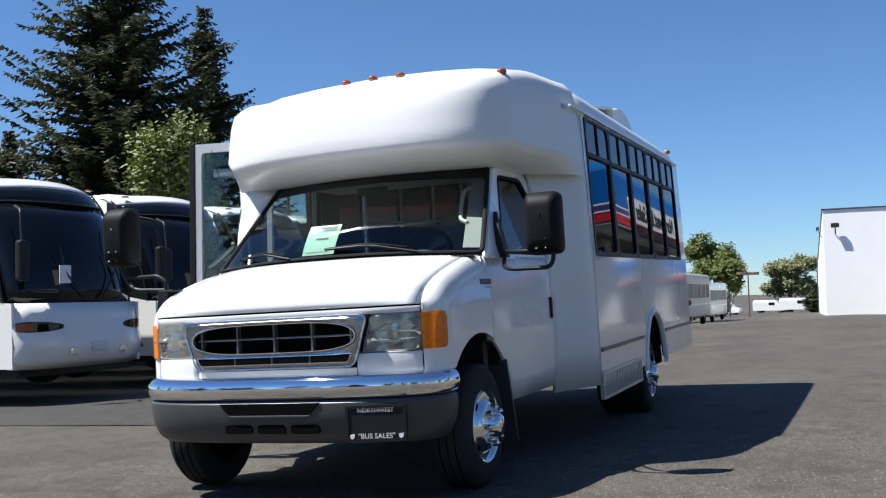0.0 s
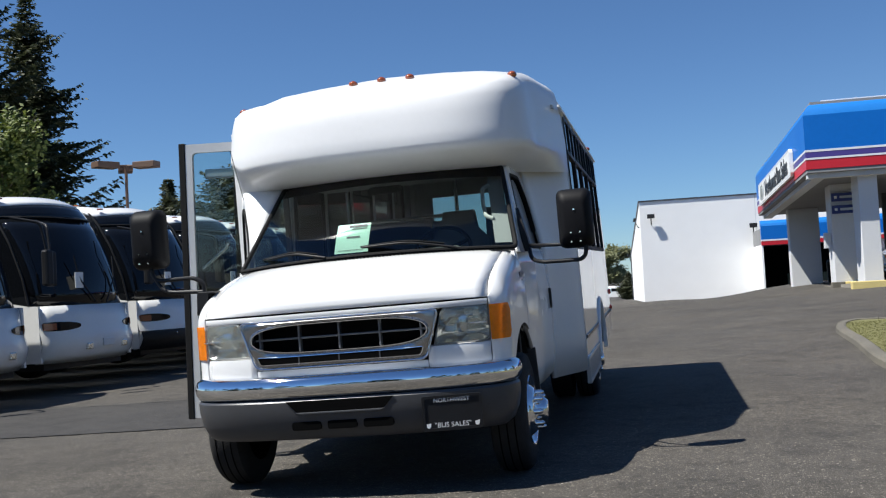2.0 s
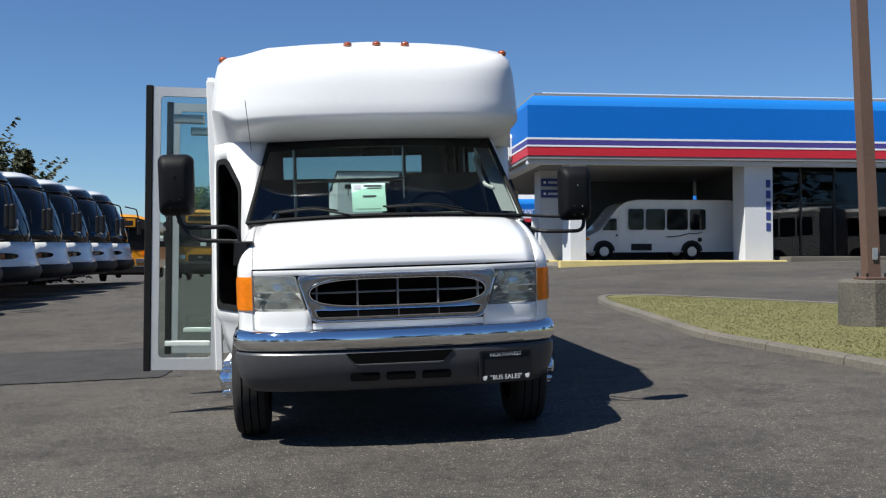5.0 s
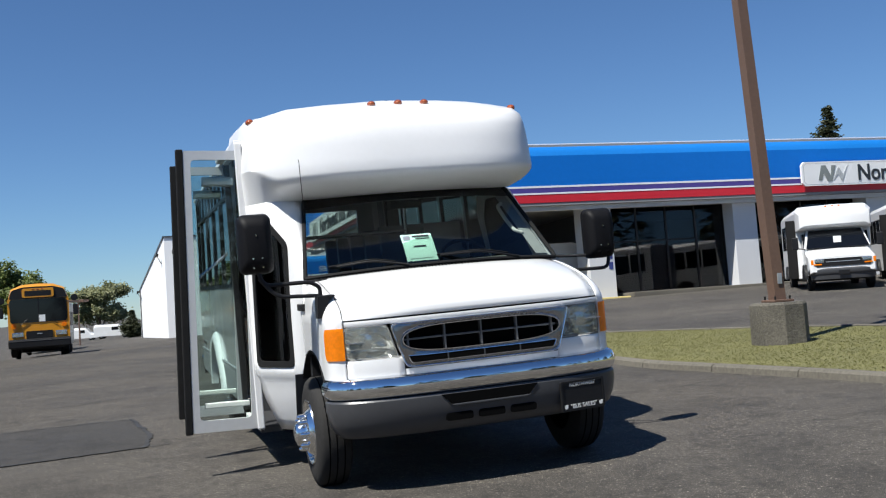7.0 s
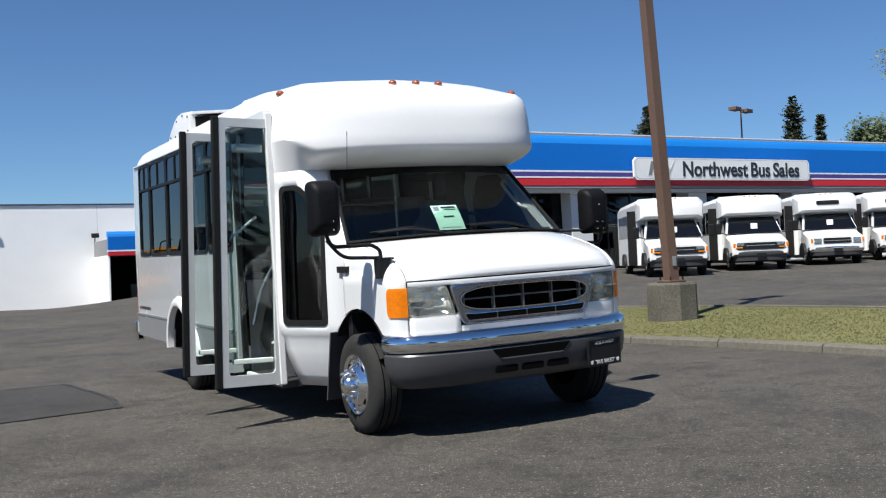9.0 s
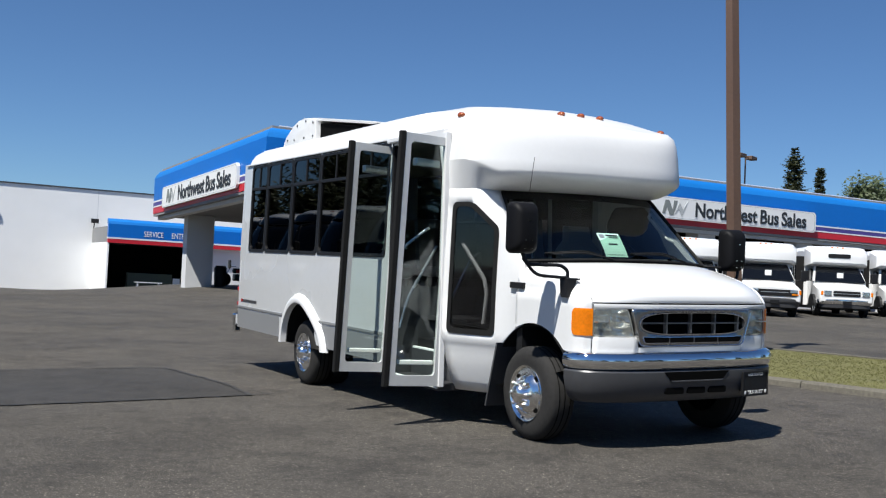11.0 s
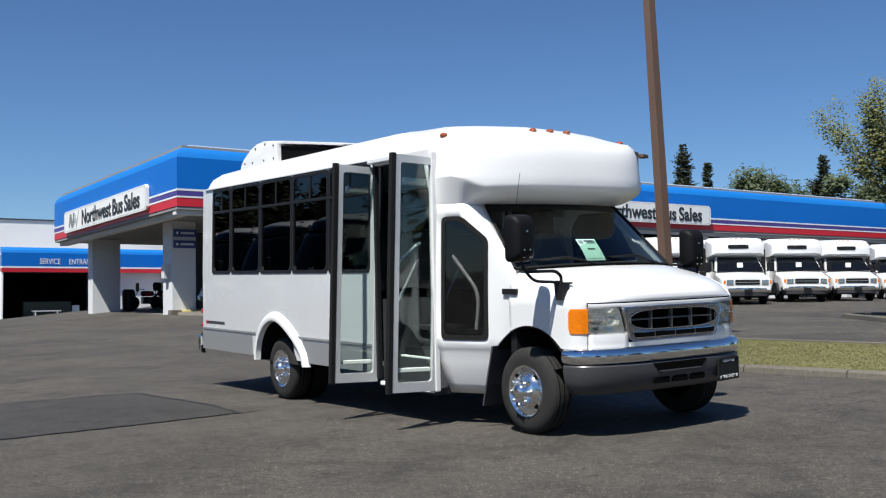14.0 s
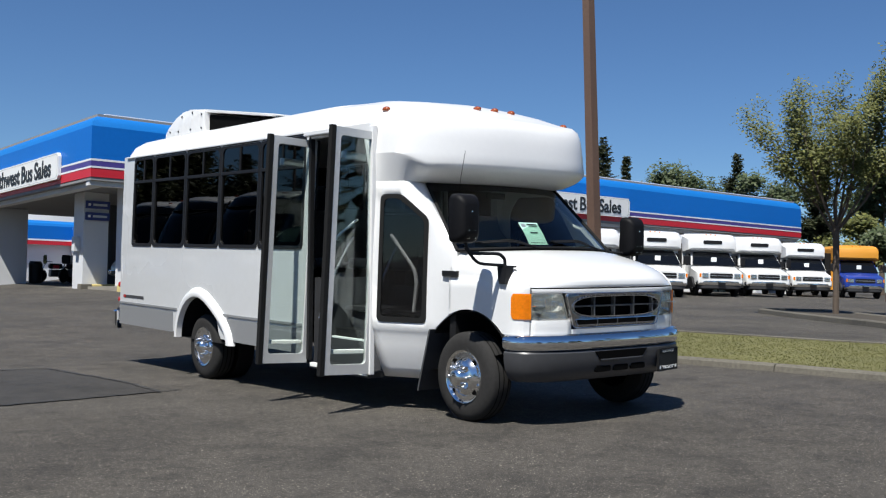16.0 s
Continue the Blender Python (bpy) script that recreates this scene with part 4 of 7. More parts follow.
# price sheet on the dash
bm = B()
tl, br = Vector((-0.215, 1.135, 1.65)), Vector((0.02, 0.985, 1.45))
across = Vector((0.235, -0.0, 0.0))
down = br - tl - across
sheet(bm, [[tl + across * u + down * v + Vector((0, -0.01 * math.sin(3 * v), 0)) for u in (0, 0.5, 1)] for v in (0, 0.25, 0.5, 0.75, 1)])
card = thick(tagged(part("price_card", bm, PAPER, None, "", SLOPE @ RAKE), "pale green price sheet leaning inside the windscreen", "paper"), 0.002)
for v, u0, u1, h, ink in ((0.05, 0.36, 0.9, 0.07, INK), (0.16, 0.45, 0.9, 0.035, INK), (0.43, 0.32, 0.72, 0.06, INK), (0.05, 0.06, 0.28, 0.15, ALLOY), (0.9, 0.1, 0.85, 0.015, INK)):
    bm = B()
    sheet(bm, [[tl + across * u + down * q + Vector((0, -0.01 * math.sin(3 * q) - 0.004, 0)) for u in (u0, u1)] for q in (v, v + h)])
    part("printed_bar", bm, ink, card)

# cab door on the driver's side
grid = []
for y in (1.13, 1.2, 1.28, 1.36, 1.5, 1.8, 2.1, 2.4, 2.55):
    low = arch(y, *WHEEL_ARCH, 0.42)
    wide = 0.015 + 0.035 * ease(1.1, 1.9, y)
    grid.append([(x + wide, y, max(z, low + 0.004 * i)) for i, (x, z) in enumerate(((0.985, 0.42), (1.005, 0.55), (1.012, 0.86), (1.008, 1.1), (0.992, 1.28), (0.975, 1.37)))])
thick(bp("cab_door", sheet(B(), grid), PAINT, "white cab door with a dark handle", smooth=True, angle=50), 0.03)


def lean_in(bm):
    for v in bm.verts:
        v.co.x -= (v.co.z - 1.36) * 0.19
    return bm


outer = [(1.145, 1.355), (1.73, 2.0), (2.40, 2.03), (2.57, 1.84), (2.57, 1.355)]
inner = [(1.50, 1.40), (1.78, 1.94), (2.28, 1.95), (2.44, 1.79), (2.50, 1.40)]
frame_ = bp("door_window_frame", lean_in(ringed(B(), soften(outer, 0.06), soften(inner, 0.06), "x", 0.99, 1.022)), PAINT)
part("door_glass", lean_in(prism(B(), soften(inner, 0.06), "x", 1.0, 1.006)), DOORTINT, frame_)
part("glass_seal", lean_in(ringed(B(), soften([(1.485, 1.388), (1.77, 1.952), (2.288, 1.963), (2.453, 1.797), (2.514, 1.388)], 0.06), soften([(1.515, 1.412), (1.79, 1.928), (2.272, 1.938), (2.428, 1.783), (2.486, 1.412)], 0.06), "x", 1.0, 1.025)), RUBBER, frame_)
bp("door_handle", box(B(), 1.05, 1.078, 2.36, 2.395, 0.92, 1.075, 0.008), BLACK)
bp("model_badge", box(B(), 1.012, 1.026, 1.0, 1.2, 1.19, 1.225, 0.001), CHARCOAL)
bp("model_badge", box(B(), 1.014, 1.027, 1.08, 1.22, 1.165, 1.178, 0.001), ALLOY)
# wall that joins the cab to the wider body
grid = []
for k in range(11):
    t = k / 10
    y = 2.46 + 0.53 * t
    row = []
    for z in (0.36, 0.7, 1.2, 1.37, 1.6, 1.84, 2.05, 2.2, 2.5):
        x0, x1 = 1.035 - 0.19 * max(0.0, min(z, 2.1) - 1.37), W - LEAN * max(0.0, z - 1.2)
        row.append((x0 + (x1 - x0) * ease(-0.12, 1.06, t), y, z))
    grid.append(row)
thick(bp("corner_fairing", sheet(B(), grid), WHITE, smooth=True, angle=70), 0.03)
bp("roof_filler", box(B(), 0.6, 0.9, 2.3, 2.62, 2.03, 2.3), WHITE)
# heater vent in the skirt on the driver's side
vent = bp("skirt_vent", ringed(B(), rrect(2.97, 4.5, 0.24, 0.46, 0.01, 2), rrect(3.0, 4.47, 0.265, 0.435, 0.01, 2), "x", W - 0.02, W + 0.012), ALLOY, "louvred vent box in the lower skirt")
part("vent_back", box(B(), W - 0.05, W - 0.02, 2.99, 4.48, 0.25, 0.45), BLACK, vent)
for i in range(24):
    y = 3.02 + i * 0.061
    part("louvre", box(B(), W - 0.015, W + 0.006, y, y + 0.022, 0.262, 0.44), ALLOY, vent)

# tall window in the angled wall ahead of the passenger door
zs = [0.24, 0.33, 0.45, 0.55, 0.62, 0.66, 0.70, 0.775, 1.1, 1.375, 1.6, 1.67, 1.76, 1.86, 1.93, 2.005]
FLATS = (0.05, 0.09, 0.13, 0.4, 0.86, 1.0)
grid = []
for j, z in enumerate(zs):
    row = pillar_row(z, FLATS)
    grid.append([pillar_row(max(z, arch(p.y, *WHEEL_ARCH, 0.24) + 0.004 * j), FLATS)[i] for i, p in enumerate(row)])
thick(bp("door_pillar_wall", sheet(B(), grid, lambda i, j: 7 <= i <= 12 and 7 <= j <= 10), WHITE, "white angled wall ahead of the doors", smooth=True, angle=45), 0.03)


def on_diag(bm):
    for v in bm.verts:
        v.co = diag(v.co.x, v.co.z, v.co.y)
    return bm


cut_out = soften([(0.45, 0.79), (0.45, 1.645), (0.73, 1.845), (0.885, 1.845), (0.885, 0.79)], 0.05)
outline = soften([(0.405, 0.745), (0.405, 1.665), (0.705, 1.885), (0.925, 1.885), (0.925, 0.745)], 0.055)
quarter = bp("quarter_window", on_diag(ringed(B(), outline, cut_out, "y", -0.02, 0.008)), RUBBER, "tall black quarter window with a cut corner")
part("pane", on_diag(prism(B(), cut_out, "y", -0.006, 0.0)), QUARTERTINT, quarter).visible_shadow = False
bp("wing_badge", box(B(), -1.000, -0.95, 1.06, 1.26, 1.165, 1.215, 0.006), BLACK, "black slotted wing badge")
for s in (-1, 1):
    bp("mud_flap", prism(B(), [(1.355, 0.70), (1.375, 0.70), (1.53, 0.15), (1.51, 0.15)], "x", s * 0.865 - 0.175, s * 0.865 + 0.175), CHARCOAL)
    bp("wing_liner", loft(B(), [[(s * x, 0.92 + 0.56 * math.cos(math.pi * i / 20), 0.325 + 0.56 * math.sin(math.pi * i / 20)) for i in range(18)] for x in (0.985, 0.55)], False), BLACK)

# doorway and the two open door leaves
bp("door_post", box(B(), -W - 0.005, -W + 0.05, 1.915, 1.975, 0.26, 2.5, 0.008), WHITE)
bp("door_post", box(B(), -W - 0.003, -W + 0.05, 2.945, 2.985, 0.3, 2.5, 0.006), BLACK)
bp("door_header", box(B(), -W - 0.002, -W + 0.05, 1.97, 2.95, 2.45, 2.53, 0.006), WHITE)
bp("header_hood", box(B(), -W - 0.06, -W + 0.02, 2.55, 3.0, 2.47, 2.52, 0.01), WHITE)
for i, (x0, x1, z) in enumerate(((-1.25, -1.0, 0.27), (-1.0, -0.72, 0.52), (-0.72, -0.3, 0.78))):
    st = bp("step", box(B(), x0, -0.3, 1.98, 2.94, z - 0.05, z), FLOORRUB, "black rubber step with a white nosing")
    part("nosing", box(B(), x0 - 0.012, x0 + 0.03, 1.98, 2.94, z - 0.03, z + 0.006, 0.003), PAPERWHITE, st)
    part("riser", box(B(), x1 - 0.02, x1, 1.98, 2.94, z, z + 0.24), CHARCOAL, st)
bp("stepwell_wall", box(B(), -1.2, -0.3, 2.95, 2.97, 0.25, 1.1), CHARCOAL)


def leaf(y, tilt):
    """One glazed leaf, swung square to the body; hinge at its inner edge."""
    d = bp("door_leaf", ringed(B(), rrect(-0.5, 0.0, 0.27, 2.44, 0.012, 2), rrect(-0.445, -0.05, 0.36, 2.37, 0.03, 2), "y", -0.018, 0.018), LEAFFRAME, "aluminium framed glazed door leaf, folded open")
    d.matrix_local = RAKE @ pose(-W - 0.01, y, 0, 0, 2.6, tilt)
    part("leaf_glass", box(B(), -0.45, -0.045, -0.004, 0.004, 0.355, 2.375), CLEAR, d).visible_shadow = False
    part("edge_seal", box(B(), -0.555, -0.5, -0.024, 0.024, 0.26, 2.45, 0.008), RUBBER, d)
    part("hinge_seal", box(B(), 0.0, 0.03, -0.02, 0.02, 0.26, 2.45, 0.006), RUBBER, d)
    if y < 2.5:
        part("leaf_handle", tube(B(), [(-0.40, 0.02, 1.45), (-0.39, 0.06, 1.47), (-0.2, 0.06, 1.62), (-0.19, 0.02, 1.64)], 0.012), STEEL, d)
    part("closer_box", box(B(), -0.36, -0.12, 0.02, 0.09, 2.17, 2.24, 0.01), ALLOY, d)
    part("leaf_bracket", box(B(), -0.40, -0.06, 0.0, 0.05, 0.45, 0.49, 0.006), PAPERWHITE, d)
    return d


leaf(1.945, 3)
leaf(3.0, 2)
bp("door_motor_arm", tube(B(), [(-1.1, 2.4, 2.44), (-1.35, 2.05, 2.42)], 0.015), BLACK)
bp("entry_rail", tube(B(), [(-1.18, 2.02, 0.75), (-1.12, 2.03, 1.0), (-0.9, 2.05, 1.4), (-0.82, 2.06, 1.45)], 0.016), STEEL)
bp("entry_rail", tube(B(), [(-1.18, 2.9, 0.7), (-1.1, 2.9, 1.0), (-0.8, 2.9, 1.5)], 0.016), STEEL)

bp("entry_rail", tube(B(), [diag(0.56, 0.84, -0.05), diag(0.53, 1.1, -0.05), diag(0.56, 1.22, -0.05), diag(0.82, 1.52, -0.05)], 0.018), PAINT)

# mirrors
def rrect_at(x, y, hx, hy, z):
    return [(x - hx, y - hy, z), (x + hx, y - hy, z), (x + hx, y + hy, z), (x - hx, y + hy, z)]


def side_mirror(s, x0, x1, y, z0, z1):
    pts = rrect(x0, x1, z0, z1, 0.045, 4)
    bm = B()
    c = ((x0 + x1) / 2, (z0 + z1) / 2)
    rings = []
    for d, k in ((0.07, 0.98), (0.06, 1.0), (0.0, 1.0), (-0.04, 0.92), (-0.075, 0.74), (-0.085, 0.55)):
        rings.append([(c[0] + (p[0] - c[0]) * k, y + d, c[1] + (p[1] - c[1]) * k) for p in pts])
    loft(bm, rings)
    m = bp("side_mirror", bm, MIRRORBLACK, "large black side mirror on a looped arm", smooth=True)
    part("mirror_glass", prism(B(), rrect(x0 + 0.02, x1 - 0.02, z0 + 0.02, z1 - 0.02, 0.03, 4), "y", y + 0.071, y + 0.075), CHROME, m)
    part("screw", rod(B(), (c[0], y - 0.085, z0 + 0.25), (c[0], y - 0.09, z0 + 0.25), 0.006), CHROME, m)
    for dx in (-0.03, 0.03):
        for dz in (0.04, 0.1):
            part("screw", rod(B(), (c[0] + dx, y - 0.07, z0 + dz), (c[0] + dx, y - 0.09, z0 + dz), 0.005), CHROME, m)
    return m


m = side_mirror(1, 1.29, 1.52, 1.16, 1.35, 1.74)
part("mirror_arm", tube(B(), [(1.05, 1.44, 1.38), (1.08, 1.30, 1.30), (1.16, 1.18, 1.275), (1.45, 1.14, 1.27), (1.47, 1.15, 1.40)], 0.014), BLACK, m)
part("mirror_arm", tube(B(), [(1.06, 1.42, 1.40), (1.2, 1.22, 1.385), (1.46, 1.15, 1.375)], 0.012), BLACK, m)
part("mirror_mount", loft(B(), [[(x + e, y - w, z), (x + e, y + w, z), (x, y + w, z), (x, y - w, z)] for x, y, z, w, e in ((1.02, 1.46, 1.36, 0.05, 0.04), (1.005, 1.44, 1.45, 0.045, 0.045), (0.985, 1.46, 1.57, 0.03, 0.035), (0.975, 1.48, 1.67, 0.015, 0.02))]), BLACK, m, smooth=True)
m = side_mirror(-1, -1.455, -1.235, 0.56, 1.45, 1.84)
part("mirror_arm", tube(B(), [(-0.955, 0.51, 1.27), (-0.957, 0.51, 1.33), (-1.02, 0.51, 1.37), (-1.31, 0.55, 1.37), (-1.35, 0.56, 1.48)], 0.014), BLACK, m)
part("mirror_arm", tube(B(), [(-0.965, 0.51, 1.275), (-1.24, 0.53, 1.29), (-1.34, 0.56, 1.42)], 0.013), BLACK, m)
part("mirror_foot", loft(B(), [rrect_at(-0.968, 0.50, 0.028, 0.035, 1.125), rrect_at(-0.96, 0.505, 0.032, 0.045, 1.17), rrect_at(-0.945, 0.515, 0.04, 0.055, 1.265)]), BLACK, m)
part("mirror_foot", box(B(), -0.985, -0.87, 0.46, 0.575, 1.258, 1.274, 0.006), BLACK, m)
bp("antenna", rod(B(), (-0.905, 1.16, 1.90), (-0.93, 1.05, 2.24), 0.0025, seg=6), BLACK)

# marker lamps along the cap
over = BVHTree.FromPolygons([v.co for v in cap.data.vertices], [p.vertices for p in cap.data.polygons])


def on_cap(x, y):
    hit = over.ray_cast(Vector((x, y, 4.0)), Vector((0, 0, -1)))[0]
    return hit.z + 0.006


for x, y, z in [(x, y, on_cap(x, y)) for x, y in ((-0.195, 1.735), (0.025, 1.735), (0.243, 1.735), (1.0, 1.76), (-1.145, 1.90))] + [(W - 0.1, 7.4, 2.68)]:
    bm = B()
    bmesh.ops.create_uvsphere(bm, u_segments=14, v_segments=8, radius=0.036, matrix=Matrix.Translation((x, y, z)) @ Matrix.Diagonal((0.95, 1.25, 0.75, 1)))
    bp("marker_lamp", bm, MARKER, "brownish amber marker lamp", smooth=True)

# roof air conditioner
ac = bp("roof_air_unit", prism(B(), [(7.27, 2.76), (7.25, 2.85), (7.16, 2.93), (6.92, 3.05), (6.72, 3.105), (6.5, 3.115), (6.12, 3.07), (6.12, 2.76)], "x", -0.83, 0.83, 0.02), WHITE, "white rooftop air-conditioning unit", smooth=True, angle=30)
# Black wedge fills the gap under the cover, painting its shadow.
part("cover_gap_shade", prism(B(), [(6.125, 2.76), (6.125, 3.02), (4.9, 2.87), (4.9, 2.76)], "x", -0.76, 0.76), VOID, ac)
part("cover_lip", prism(B(), [(6.6, 3.125), (6.12, 3.085), (4.5, 2.885), (4.42, 2.865), (4.5, 2.855), (6.12, 3.05)], "x", -0.8, 0.8, 0.004), WHITE, ac, smooth=True, angle=30)
for y, z in ((7.1, 2.87), (6.75, 3.04), (6.45, 3.07), (6.2, 3.03), (6.85, 2.86), (6.5, 2.86), (6.2, 2.86)):
    part("bolt", rod(B(), (-0.84, y, z), (-0.825, y, z), 0.014, seg=8), CHARCOAL, ac)

# wheels (they stand on the lot, so they do not follow the body's rake)
def wheel(y, s, x_out, dual=False):
    RZ = 0.374 - (0.07 if dual else 0.037)
    w = part("wheel", lathe(B(), [(-0.03, 0.222), (0.0, 0.225), (0.006, 0.26), (0.0, 0.31), (-0.012, 0.35), (-0.04, 0.372), (-0.1, 0.374), (-0.16, 0.374), (-0.205, 0.366), (-0.225, 0.33), (-0.225, 0.22)], s * x_out, y, RZ, 40, side=s, caps=False), TYRE, bus, "black tyre on a chromed steel wheel", smooth=True)
    dish = -0.035 if dual else 0.0
    prof = [(-0.012, 0.23), (0.008, 0.222), (0.002, 0.206)] + [(d + dish, r) for d, r in ((-0.03, 0.198), (-0.035, 0.185), (-0.01, 0.165), (0.02, 0.14), (0.03, 0.125), (0.032, 0.09), (0.05, 0.08), (0.085, 0.075), (0.105, 0.055), (0.11, 0.02))]
    face, nuts, holes = 0.03 + dish, 0.108, 0.172
    rim = part("rim", lathe(B(), prof, s * x_out, y, RZ, 40, side=s), WHEELCHROME, w, smooth=True, angle=60)
    for i in range(8):
        t = 2 * math.pi * i / 8
        p = Vector((s * (x_out + face - 0.005), y + nuts * math.cos(t), RZ + nuts * math.sin(t)))
        nut = rod(B(), p, p + Vector((s * 0.045, 0, 0)), 0.02, 0.018, 10)
        rod(nut, p + Vector((s * 0.045, 0, 0)), p + Vector((s * 0.06, 0, 0)), 0.018, 0.008, 10)
        part("lug_nut", nut, WHEELCHROME, rim, smooth=True)
    # Near-black discs and rings paint the shade of hand holes and grooves.
    for i in range(4):
        t = 2 * math.pi * (i + 0.5) / 4
        p = Vector((s * (x_out + -0.03 + dish), y + holes * math.cos(t), RZ + holes * math.sin(t)))
        part("hand_hole", rod(B(), p, p + Vector((s * 0.024, 0, 0)), 0.022, seg=12), VOID, rim)
    for k in range(3):
        part("tread_groove", lathe(B(), [(-0.06 - 0.05 * k, 0.3755), (-0.068 - 0.05 * k, 0.3755)], s * x_out, y, RZ, 40, side=s, caps=False), VOID, w)
    if dual:
        part("inner_tyre", lathe(B(), [(-0.26, 0.24), (-0.27, 0.36), (-0.3, 0.374), (-0.45, 0.374), (-0.48, 0.34), (-0.48, 0.2)], s * x_out, y, RZ, 28, side=s), RUBBER, w, smooth=True)


for s in (-1, 1):
    wheel(0.90, s, 1.04)
    wheel(5.32, s, 1.20, True)

# ---- lot: repair patch, seams and the grass island ----
def on_lot(pts, lift):
    return [(x, y, ground_at(x, y) + lift) for x, y in pts]


bm = B()
bm.faces.new([bm.verts.new(p) for p in on_lot([(-2.12, 4.45), (-2.05, 5.6), (-2.25, 7.55), (-3.5, 7.75), (-7.0, 7.8), (-14.0, 8.0), (-14.0, 4.6), (-7.0, 4.5), (-4.3, 4.4), (-3.1, 4.4)], 0.006)])
tagged(part("repair_patch", bm, PATCHED), "darker asphalt repair patch in the lot", "asphalt patch", kind="structure")


def seam(name, pts, wide):
    bm = B()
    rng_ = random.Random(len(pts) * 7 + int(pts[0][0] * 10))
    row = []
    for (x0, y0), (x1, y1) in zip(pts, pts[1:]):
        n = max(2, int(math.hypot(x1 - x0, y1 - y0) / 0.12))
        for i in range(n):
            x, y = x0 + (x1 - x0) * i / n + rng_.uniform(-0.02, 0.02), y0 + (y1 - y0) * i / n + rng_.uniform(-0.02, 0.02)
            d = Vector((x1 - x0, y1 - y0)).normalized()
            w = wide * rng_.uniform(0.5, 1.2)
            row.append([(x - d.y * w, y + d.x * w, ground_at(x, y) + 0.011), (x + d.y * w, y - d.x * w, ground_at(x, y) + 0.011)])
    tagged(part(name, sheet(bm, row), SEAL), "dark bitumen seam in the asphalt", "asphalt seam", kind="structure")


seam("seam", [(-14.0, 4.6), (-7.0, 4.5), (-4.3, 4.4), (-3.1, 4.4), (-2.12, 4.45), (-1.75, 4.5)], 0.022)
seam("seam", [(-2.12, 4.45), (-2.05, 5.6), (-2.25, 7.55), (-3.5, 7.75), (-7.0, 7.8), (-14.0, 8.0)], 0.03)

KERB = [(5.2, 14.2), (4.75, 12.6), (4.5, 9.5), (4.2, 6.3), (4.3, 4.5), (4.4, 3.0), (4.45, 1.6), (4.5, -0.2), (4.7, -3.0), (5.1, -6.0)]
FARSIDE = [(9.8, -6.0), (9.3, -2.0), (8.9, 2.5), (9.0, 5.0), (8.8, 7.5), (7.7, 10.8), (6.6, 13.0), (6.0, 13.9)]


def smooth_line(pts, n=6):
    out = []
    for i in range(len(pts) - 1):
        p0, p1, p2, p3 = (Vector(pts[max(0, min(len(pts) - 1, k))]) for k in (i - 1, i, i + 1, i + 2))
        for j in range(n):
            t = j / n
            out.append(0.5 * ((2 * p1) + (p2 - p0) * t + (2 * p0 - 5 * p1 + 4 * p2 - p3) * t * t + (3 * p1 - p0 - 3 * p2 + p3) * t ** 3))
    return out + [Vector(pts[-1])]


loop = smooth_line(KERB[::-1] + FARSIDE[::-1], 5)
island = tagged(new("grass_island"), "raised planting island with dry grass and a concrete kerb", "island", kind="structure")
mid = Vector((6.6, 3.5))
bm = B()
inner = [p + (mid - p).normalized() * 0.13 for p in loop]
bm.faces.new([bm.verts.new((p.x, p.y, ground_at(p.x, p.y) + 0.07)) for p in inner])
bmesh.ops.triangulate(bm, faces=bm.faces[:])
part("turf_bed", bm, SOIL, island)
dist = [0.0]
for a, b_ in zip(loop, loop[1:]):
    dist.append(dist[-1] + (b_ - a).length)
pos = 0.0
k = 0
while pos < dist[-1] - 0.5:
    end = min(pos + 1.5, dist[-1])
    pts = []
    for j in range(7):
        s = pos + 0.008 + (end - pos - 0.016) * j / 6
        i = max(0, min(len(loop) - 2, int(np.searchsorted(dist, s)) - 1))
        u = (s - dist[i]) / max(1e-6, dist[i + 1] - dist[i])
        p = loop[i].lerp(loop[i + 1], u)
        d = (loop[i + 1] - loop[i]).normalized()
        pts.append((p, Vector((-d.y, d.x)) * (1 if Vector((-d.y, d.x)).dot(mid - p) > 0 else -1)))
    rings = []
    for p, nrm in pts:
        g = ground_at(p.x, p.y)
        rings.append([(p.x + nrm.x * o, p.y + nrm.y * o, g + z) for o, z in ((-0.01, -0.03), (0.005, 0.065), (0.03, 0.09), (0.13, 0.095), (0.16, 0.085), (0.16, -0.03))])
    part("kerb_stone", loft(B(), rings), KERBSTONE, island)
    pos = end
# grass blades
gr = random.Random(5)
from_loop = [(p.x, p.y) for p in inner]


def inside(x, y, poly):
    c = False
    for (x0, y0), (x1, y1) in zip(poly, poly[1:] + poly[:1]):
        if (y0 > y) != (y1 > y) and x < (x1 - x0) * (y - y0) / (y1 - y0) + x0:
            c = not c
    return c


vs, fs = [], []
while len(fs) < 90000:
    x, y = gr.uniform(4, 11), gr.uniform(-8, 13.6)
    if not inside(x, y, from_loop):
        continue
    z, h, a = ground_at(x, y) + 0.065, gr.uniform(0.006, 0.024), gr.uniform(0, 6.3)
    dx, dy, lx, ly = 0.009 * math.cos(a), 0.009 * math.sin(a), gr.gauss(0, 0.03), gr.gauss(0, 0.03)
    n = len(vs)
    vs += [(x - dx, y - dy, z), (x + dx, y + dy, z), (x + lx, y + ly, z + h)]
    fs.append((n, n + 1, n + 2))
me = bpy.data.meshes.new("grass")
me.from_pydata(vs, [], fs)
me.materials.append(GRASSMAT)
tagged(new("grass", me), "dry yellow-green spring grass on the island", "grass", kind="stuff")

